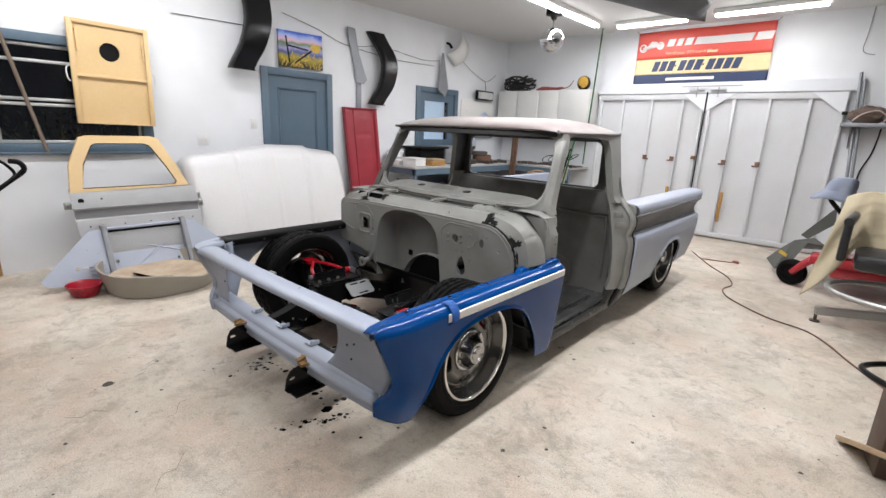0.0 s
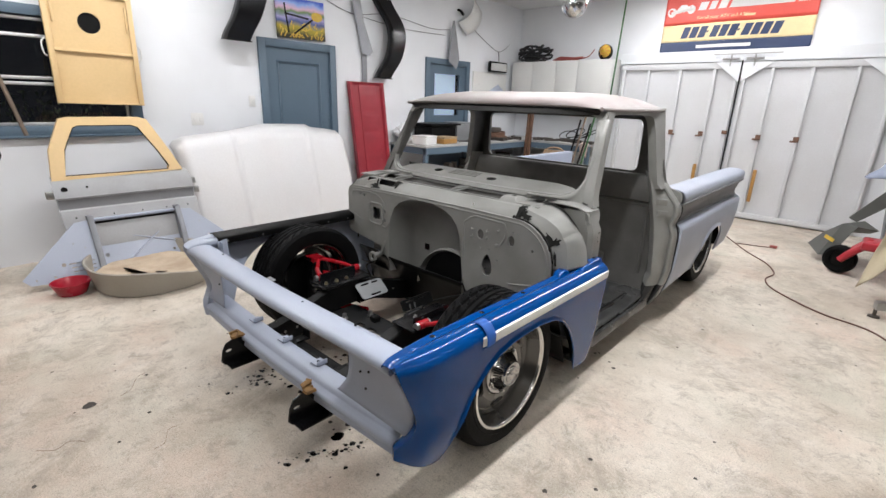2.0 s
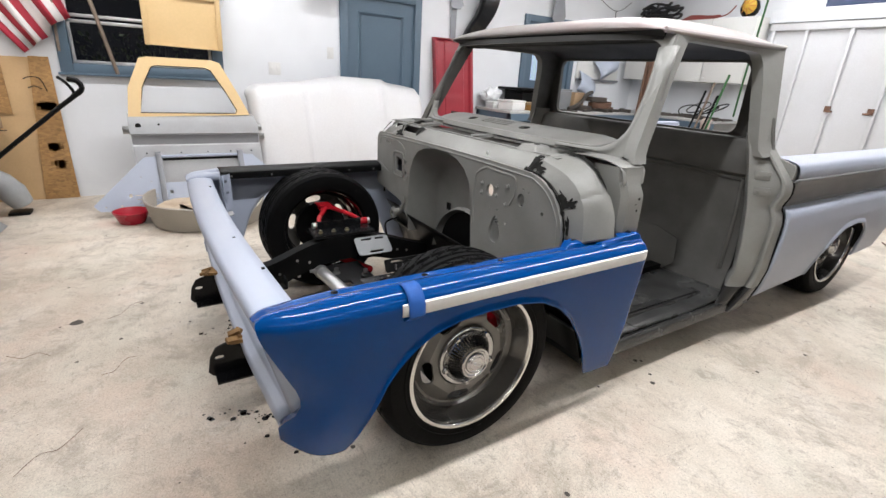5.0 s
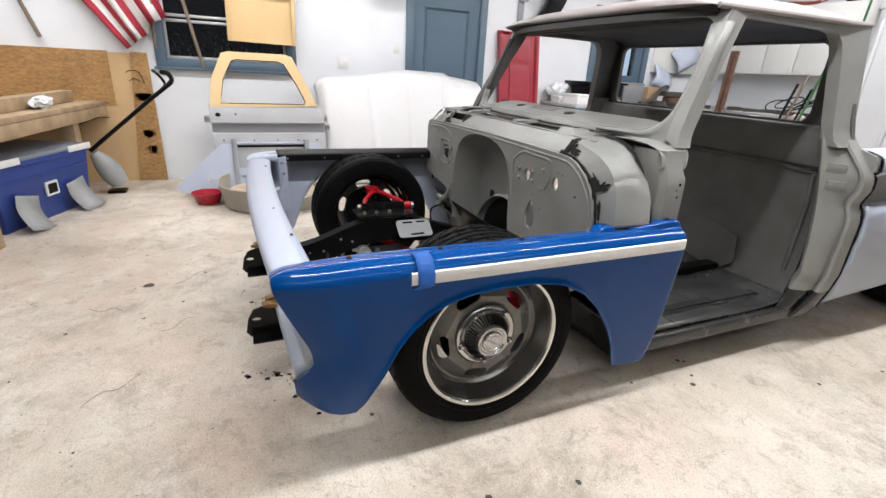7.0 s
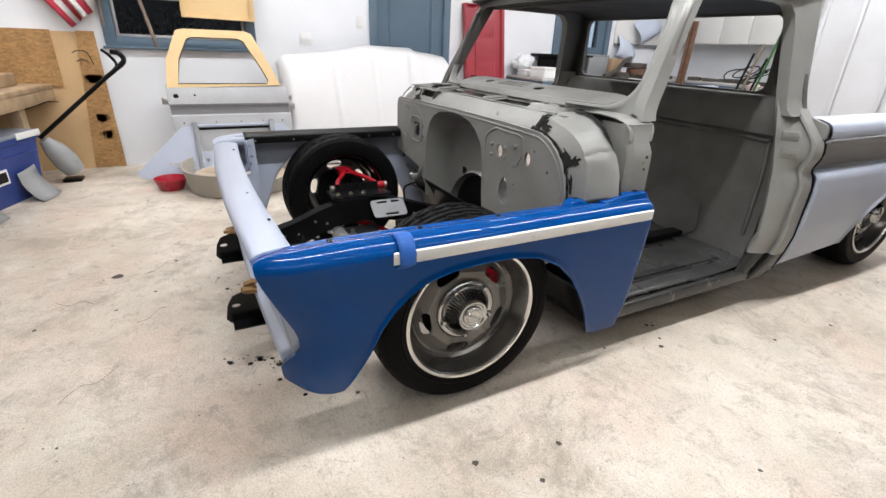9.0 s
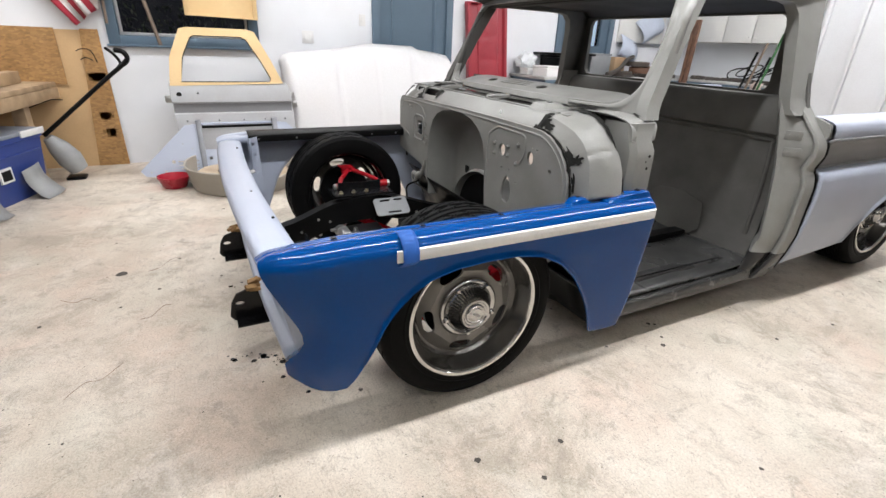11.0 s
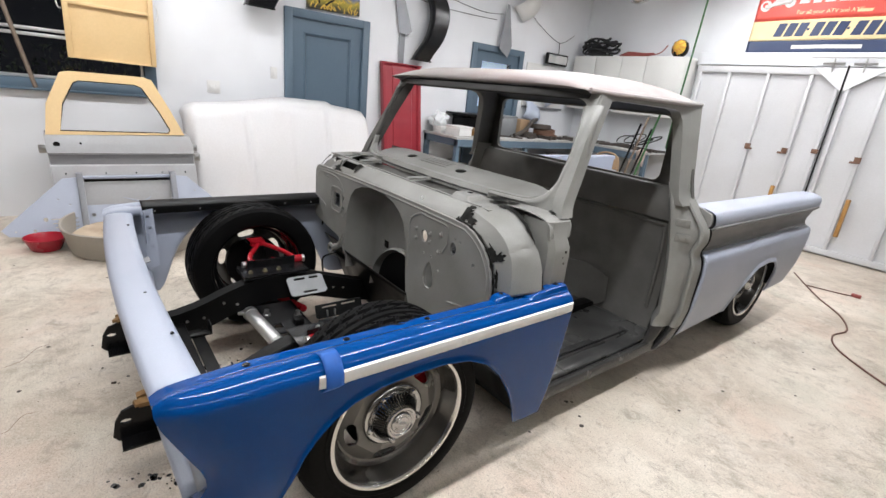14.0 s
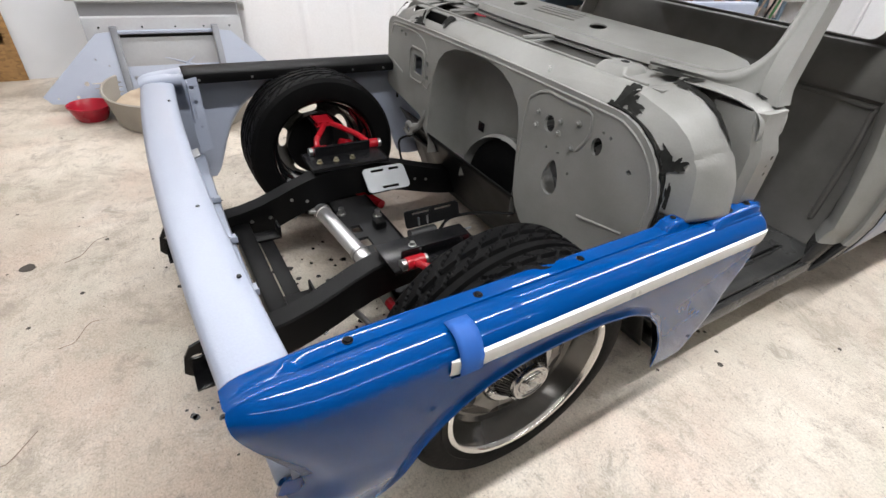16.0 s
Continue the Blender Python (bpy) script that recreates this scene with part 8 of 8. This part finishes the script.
thicken(part("shell", loft(bmesh.new(), rows), M_HULL, hull), 0.01)
for x, y in ((-2.3, 4.7), (-1.75, 5.9)):
    part("hanger_strap", tube(bmesh.new(), [(x, y, 2.85), (x, y, CZ)], 0.01, 6), M_SATIN, hull)

# ---- east side: mower, draped chair, shelf, cord ----
mow = thing("ride_on_mower", (-0.2, 6.4, 0), "red and black ride-on mower with grey discharge chute", "lawn mower")
wm = Matrix.Translation((-0.42, 6.2, 0.135)) @ Matrix.Rotation(radians(-20), 4, "Z") @ Matrix.Rotation(radians(90), 4, "X")
whl = new("caster_wheel")
whl.parent = mow
part("tyre", lathe(bmesh.new(), [(0.07, -0.045), (0.10, -0.055), (0.125, -0.045), (0.135, -0.02), (0.135, 0.02), (0.125, 0.045), (0.10, 0.055), (0.07, 0.045)], wm, 32), M_TYRE, whl)
part("rim", lathe(bmesh.new(), [(0.0, 0.03), (0.03, 0.032), (0.07, 0.03), (0.075, -0.03), (0.0, -0.03)], wm, 24), M_SATIN, whl)
bm = tube(bmesh.new(), [(-0.42, 6.13, 0.14), (-0.36, 6.12, 0.22), (-0.27, 6.15, 0.32), (-0.24, 6.2, 0.34)], [0.03, 0.035, 0.04, 0.035], 10)
tube(bm, [(-0.42, 6.27, 0.14), (-0.36, 6.28, 0.22), (-0.27, 6.25, 0.32), (-0.24, 6.2, 0.34)], [0.02, 0.025, 0.03, 0.03], 10)
part("caster_fork", bm, M_REDMOW, mow, "red painted caster fork")
bm = boxed(-0.30, 0.5, 6.05, 6.35, 0.28, 0.36, bevel=0.02)
box(bm, -0.12, 0.6, 6.1, 6.9, 0.16, 0.30, bevel=0.03)
box(bm, -0.16, -0.02, 6.12, 6.4, 0.34, 0.50, bevel=0.03)
part("frame", bm, M_REDMOW, mow, "red painted mower frame")
bm = bmesh.new()
loft(bm, [[Vector(p) for p in r] for r in (((-0.72, 6.75, 0.12), (-0.60, 6.45, 0.08), (-0.50, 6.4, 0.10), (-0.58, 6.8, 0.14)), ((-0.62, 6.85, 0.24), (-0.48, 6.5, 0.42), (-0.36, 6.45, 0.42), (-0.50, 6.9, 0.26)), ((-0.45, 6.95, 0.30), (-0.32, 6.6, 0.46), (-0.20, 6.5, 0.40), (-0.25, 6.95, 0.28)))], closed=True, caps=True)
chute = part("discharge_chute", bm, M_CHUTE, mow, "dark grey plastic discharge chute")
box_part("warning_label", M_YELLOW, chute, -0.045, 0.045, -0.002, 0.002, -0.018, 0.018, m=Matrix.Translation((-0.545, 6.42, 0.27)) @ Matrix.Rotation(radians(-25), 4, "Z") @ Matrix.Rotation(radians(20), 4, "Y"))
bm = loft(bmesh.new(), [[Vector(p) for p in r] for r in (((-0.45, 6.72, 0.45), (-0.38, 6.70, 0.42), (-0.38, 6.78, 0.42), (-0.45, 6.80, 0.45)), ((-0.20, 6.70, 0.80), (-0.18, 6.68, 0.62), (-0.18, 6.72, 0.62), (-0.20, 6.74, 0.80)))], closed=True, caps=True)
part("chute_flap", bm, M_CHUTE, mow)
part("seat", tube(bmesh.new(), [(0.05, 6.5, 0.45), (0.0, 6.55, 0.6), (0.05, 6.6, 0.75), (0.12, 6.65, 0.82)], [0.14, 0.17, 0.15, 0.06], 12), M_SATIN, mow, "black vinyl mower seat")
part("steering_lever", tube(bmesh.new(), [(-0.05, 6.3, 0.55), (-0.12, 6.25, 0.75), (-0.24, 6.2, 0.90), (-0.27, 6.2, 0.98)], 0.022, 8, smooth=4), M_SATIN, mow)
hat = thing("bucket_hat", (-0.2, 6.2, 0.95), "faded grey-blue bucket hat on the mower lever", "hat")
rows = []
for k in range(32):
    a = 2 * math.pi * k / 32
    w = 1 + 0.05 * math.sin(5 * a)
    rows.append([Vector((-0.20 + r * math.cos(a) * w + lean, 6.2 + r * math.sin(a) * w, z + 0.012 * math.sin(3 * a + 1) * (r > 0.13))) for r, z, lean in ((0.185, 0.925, -0.03), (0.165, 0.955, -0.025), (0.14, 0.985, -0.015), (0.122, 1.01, 0.0), (0.115, 1.06, 0.012), (0.104, 1.105, 0.02), (0.08, 1.13, 0.024), (0.04, 1.138, 0.026), (0.0, 1.136, 0.026))])
rows.append(rows[0])
thicken(part("crown_and_brim", loft(bmesh.new(), rows), M_HAT, hat), 0.004)

chair = thing("salon_chair", (0.35, 5.2, 0), "black vinyl chair on a steel base, draped with cloth", "chair")
for a, b in (((-0.13, 5.08, 0.095), (0.42, 5.28, 0.13)), ((0.42, 5.28, 0.13), (0.62, 4.75, 0.09)), ((0.42, 5.28, 0.13), (0.95, 5.5, 0.09))):
    a, b = Vector(a), Vector(b)
    d = (b - a).normalized()
    n = Vector((-d.y, d.x, 0)) * 0.03
    bm = loft(bmesh.new(), [[p + n + Vector((0, 0, 0.03)), p - n + Vector((0, 0, 0.03)), p - n - Vector((0, 0, 0.03)), p + n - Vector((0, 0, 0.03))] for p in (a, b)], closed=True, caps=True)
    leg = part("base_leg", bm, M_ALU2, chair, "brushed steel base leg")
for x, y in ((-0.12, 5.085), (0.61, 4.77), (0.93, 5.49)):
    part("levelling_foot", lathe(bmesh.new(), [(0, 0.07), (0.012, 0.07), (0.012, 0.015), (0.035, 0.012), (0.038, 0.0), (0.0, 0.0)], Matrix.Translation((x, y, 0.0)), 16), M_OLDSTEEL, chair)
part("foot_ring", tube(bmesh.new(), [Vector((0.42 + 0.52 * math.cos(a), 5.2 + 0.42 * math.sin(a), 0.30)) for a in [2 * math.pi * k / 40 for k in range(40)]], 0.022, 8, closed=True), M_ALU2, chair, "brushed steel foot ring")
part("column", tube(bmesh.new(), [(0.42, 5.28, 0.1), (0.42, 5.28, 0.5)], 0.06, 16), M_ALU2, chair)
box_part("seat", M_VINYL, chair, 0.02, 0.75, 4.95, 5.6, 0.50, 0.64, bevel=0.05, label="black vinyl seat")
box_part("arm_panel", M_VINYL, chair, -0.09, -0.03, 4.98, 5.32, 0.55, 0.88, bevel=0.025)
part("arm_pad", tube(bmesh.new(), [(-0.06, 4.96, 0.87), (-0.05, 5.05, 0.885), (-0.04, 5.35, 0.885)], 0.035, 12, smooth=3), M_VINYL, chair)
box_part("backrest", M_VINYL, chair, 0.05, 0.75, 5.62, 5.78, 0.55, 1.02, bevel=0.06)
cloth = thing("dust_cloth", (0.3, 5.5, 0.2), "beige canvas cloth draped over the chair", "cloth")
rows = []
for j in range(41):
    q = j / 40
    row = []
    for k in range(49):
        p = k / 48
        left = max(0.0, 1 - p / 0.22)
        length = 0.46 + 0.40 * (1 - min(1.0, p / 0.16)) ** 0.6
        round_off = 0.07 * left ** 2.5
        if q < 0.15:
            e = 1 - q / 0.15
            y, z = 5.56 + 0.24 * e, 1.075 - 0.03 * e ** 2 - round_off
        else:
            d = (q - 0.15) / 0.85
            y, z = 5.56 - 0.05 * min(1, d * 6) - 0.16 * d - 0.10 * left * d, 1.075 - round_off - length * d
        fold = 0.022 * math.sin(p * 23 + q * 2.5) * q + 0.03 * left * math.sin(q * 9 + p * 30)
        x = -0.11 + 0.95 * p - 0.16 * left * q ** 1.2
        w = noise.noise(Vector((x * 7, q * 5, 0.7))) * 0.022 + noise.noise(Vector((x * 17, q * 13, 3.1))) * 0.009
        row.append(Vector((x + 0.4 * w, y + fold + w, z + 0.5 * w)))
    rows.append(row)
thicken(part("cloth", loft(bmesh.new(), rows), M_CANVAS, cloth, angle=80), 0.006)

shelf = thing("wall_shelf", (0.4, 7.95, 1.66), "grey metal wall shelf loaded with brown bags", "shelf")
box_part("board", M_ZINC, shelf, -0.40, 1.6, 7.78, BY - 0.001, 1.655, 1.70, bevel=0.004)
for x in (-0.3, 1.2):
    part("shelf_bracket", plate(bmesh.new(), [(7.82, 1.654), (BY - 0.005, 1.654), (BY - 0.005, 1.4)], [], lambda y, z, h, x=x: Vector((x + h, y, z)), 0.01), M_ZINC, shelf)
for k in range(5):
    t = thing("fabric_bag", (-0.2 + 0.28 * k, 7.93, 1.70), "crumpled brown fabric bag lying on the shelf", "bag", group="bags on the shelf")
    bm = bmesh.new()
    bmesh.ops.create_icosphere(bm, subdivisions=3, radius=1)
    for v in bm.verts:
        f = 1 + 0.3 * noise.noise(v.co * 2.2 + Vector((k * 5, 0, 0)))
        v.co = Vector((-0.16 + 0.28 * k + 0.20 * v.co.x * f, 7.93 + 0.13 * v.co.y * f, max(1.701, 1.79 + 0.105 * v.co.z * f)))
    part("bag", bm, M_BROWNBAG if k % 2 == 0 else M_GREYBAG, t)
    part("strap", tube(bmesh.new(), [(-0.3 + 0.28 * k, 7.8, 1.72), (-0.22 + 0.28 * k, 7.79, 1.80), (-0.08 + 0.28 * k, 7.8, 1.84), (0.02 + 0.28 * k, 7.82, 1.76)], 0.008, 6, smooth=4), M_RAG, t)
t = thing("metal_pipe", (-0.27, 7.7, 0), "two grey pipes leaning against the wall", "pipe")
for dx, l in ((0.0, 2.30), (0.05, 2.22)):
    part("pipe", tube(bmesh.new(), [(-0.12 + dx, 7.60, 0.02), (-0.33 + dx, 8.08, l)], 0.018, 10), M_ZINC, t)
box_part("clamp", M_SATIN, t, -0.42, -0.28, 7.98, 8.06, 1.80, 1.84, bevel=0.005)
t = thing("wall_cable", (-0.05, BY, 1.2), "grey cable hanging down the wall", "cable")
part("cable", tube(bmesh.new(), [(-0.02, BY - 0.01, 1.65), (-0.05, BY - 0.01, 1.35), (-0.12, BY - 0.012, 1.1), (-0.13, BY - 0.01, 0.7)], 0.008, 6, smooth=5), M_SATIN, t)
t = thing("ceiling_cable", (0.1, BY, 2.5), "thin cable running down from the ceiling", "cable")
part("cable", tube(bmesh.new(), [(-0.35, BY - 0.01, CZ - 0.01), (-0.36, BY - 0.01, 2.75), (-0.37, BY - 0.01, 2.55), (-0.25, BY - 0.01, 2.5)], 0.005, 6, smooth=3), M_ZINC, t)

cord = thing("extension_cord", (-0.6, 5.2, 0), "thin brown extension cord snaking over the floor", "extension cord")
part("cord", tube(bmesh.new(), [(-1.55, 6.9, 0.007), (-1.2, 6.3, 0.007), (-0.95, 5.95, 0.007), (-0.84, 5.65, 0.007), (-0.87, 5.42, 0.007), (-0.80, 5.20, 0.007), (-0.62, 5.0, 0.007), (-0.40, 4.83, 0.007), (-0.15, 4.74, 0.007), (0.0, 4.55, 0.007), (0.13, 4.30, 0.007), (0.32, 3.98, 0.007), (0.6, 3.6, 0.007)], 0.006, 7, smooth=6), M_CORD, cord)
part("side_branch", tube(bmesh.new(), [(-1.36, 6.56, 0.007), (-1.15, 6.62, 0.007), (-1.02, 6.68, 0.007)], 0.006, 6, smooth=4), M_CORD, cord)
box_part("plug", M_REDCORD, cord, -1.04, -0.97, 6.67, 6.71, 0.001, 0.03, bevel=0.006)
t = thing("timber_block", (0.32, 2.95, 0), "dark brown timber post standing on the floor", "timber")
box_part("post", M_DARKWOOD, t, 0.24, 0.42, 2.92, 3.10, 0.0, 0.42, bevel=0.006, m=Matrix.Translation((0.32, 3.0, 0)) @ Matrix.Rotation(radians(12), 4, "Z") @ Matrix.Translation((-0.32, -3.0, 0)))
t = thing("wood_plank", (0.35, 2.5, 0), "pale wooden plank leaning on the post", "plank")
bm = boxed(-0.05, 0.05, -0.012, 0.012, -0.5, 0.5, bevel=0.003, m=Matrix.Translation((0.33, 2.72, 0.21)) @ Matrix.Rotation(radians(65), 4, "X") @ Matrix.Rotation(radians(20), 4, "Y"))
part("plank", bm, M_LUMBER, t)
t = thing("rubber_hose", (0.28, 3.05, 0.42), "loop of black rubber hose on the post", "hose")
part("loop", tube(bmesh.new(), [Vector((0.30 + 0.17 * math.cos(a), 3.05 + 0.2 * math.sin(a), 0.44 + 0.015 * math.sin(2 * a))) for a in [2 * math.pi * k / 36 for k in range(36)]], 0.014, 8, closed=True), M_SATIN, t)
t = thing("wooden_crate", (-1.86, -0.07, 0), "dark brown slatted wooden crate on the floor", "crate")
for k in range(4):
    box_part("slat", M_DARKWOOD, t, -2.10, -1.62, -0.33, 0.17, 0.02 + 0.125 * k, 0.13 + 0.125 * k, bevel=0.004)
t = thing("plastic_sack", (-1.84, -0.02, 0.51), "crumpled clear sack with a green print on the crate", "sack")
for c, r, mat, nm, zsc in ((Vector((-1.94, 0.02, 0.60)), 0.15, M_CLEAR, "sack", 0.55), (Vector((-1.74, -0.08, 0.57)), 0.12, M_GREENBAG, "green_print", 0.45)):
    bm = bmesh.new()
    bmesh.ops.create_icosphere(bm, subdivisions=4, radius=r)
    for v in bm.verts:
        f = 1 + 0.35 * noise.noise(v.co * 13)
        v.co = c + Vector((v.co.x * f, v.co.y * f * 0.8, v.co.z * zsc * f))
        v.co.z = max(0.507, v.co.z)
    part(nm, bm, mat, t, angle=20)

# ---- marks on the floor ----
bm = bmesh.new()


def blot(x, y, r, z=0.0012):
    n = 11
    pts = [(x + r * (0.7 + 0.5 * random.random()) * math.cos(2 * math.pi * k / n), y + r * (0.7 + 0.5 * random.random()) * math.sin(2 * math.pi * k / n), z) for k in range(n)]
    bm.faces.new([bm.verts.new(p) for p in pts])


for k in range(46):
    u = random.random()
    blot(-1.91 + 0.17 * u + random.gauss(0, 0.018), 1.20 + 0.32 * u + random.gauss(0, 0.025), 0.003 + 0.012 * random.random() ** 2.5)
for k in range(44):
    blot(-2.53 + random.gauss(0, 0.05), 1.46 + random.gauss(0, 0.07), 0.003 + 0.014 * random.random() ** 2.5)
for k in range(22):
    a = random.uniform(0, 6.3)
    blot(-1.872 + 0.018 * math.cos(a) * random.random(), 1.467 + 0.022 * math.sin(a) * random.random(), 0.009 + 0.011 * random.random())
for x, y, r in ((-1.688, 1.381, 0.009), (-1.565, 1.45, 0.009), (-1.762, 1.516, 0.01), (-2.53, 1.26, 0.012)):
    blot(x, y, r)
for k in range(90):
    blot(random.uniform(-2.6, -1.75), random.uniform(1.5, 1.95), 0.003 + 0.016 * random.random() ** 2)
tagged(part("oil_drips", bm, M_OIL, smooth=False), "black oil drips on the concrete under the truck", "oil stain", kind="stuff")
bm = bmesh.new()
for k in range(420):
    blot(random.uniform(-4.4, 1.0), random.uniform(-0.6, 5.0), 0.0025 + 0.008 * random.random() ** 3, 0.001)
for x, y, r in ((-1.22, 2.94, 0.012), (-0.78, 1.55, 0.018), (-1.03, 1.86, 0.012), (-0.98, 2.15, 0.01), (-2.9, 0.75, 0.03)):
    blot(x, y, r, 0.0015)
tagged(part("floor_grit", bm, M_GRIT, smooth=False), "scattered dark grit and chips on the concrete", "grit", kind="stuff")
bm = bmesh.new()
for x, y, s_ in ((-2.95, 0.95, 0.12), (-2.4, 0.93, 0.09), (-1.95, 0.75, 0.10), (-2.65, 0.6, 0.08)):
    a0 = random.uniform(0, 6)
    tube(bm, [(x + s_ * math.cos(a0) * q + 0.02 * math.sin(q * 5), y + s_ * math.sin(a0) * q, 0.002) for q in (-1, -0.4, 0.2, 0.6, 1)], 0.0008, 5, smooth=4)
tagged(part("floor_threads", bm, M_RUSTY), "loose brown threads lying on the concrete", "thread", kind="stuff")
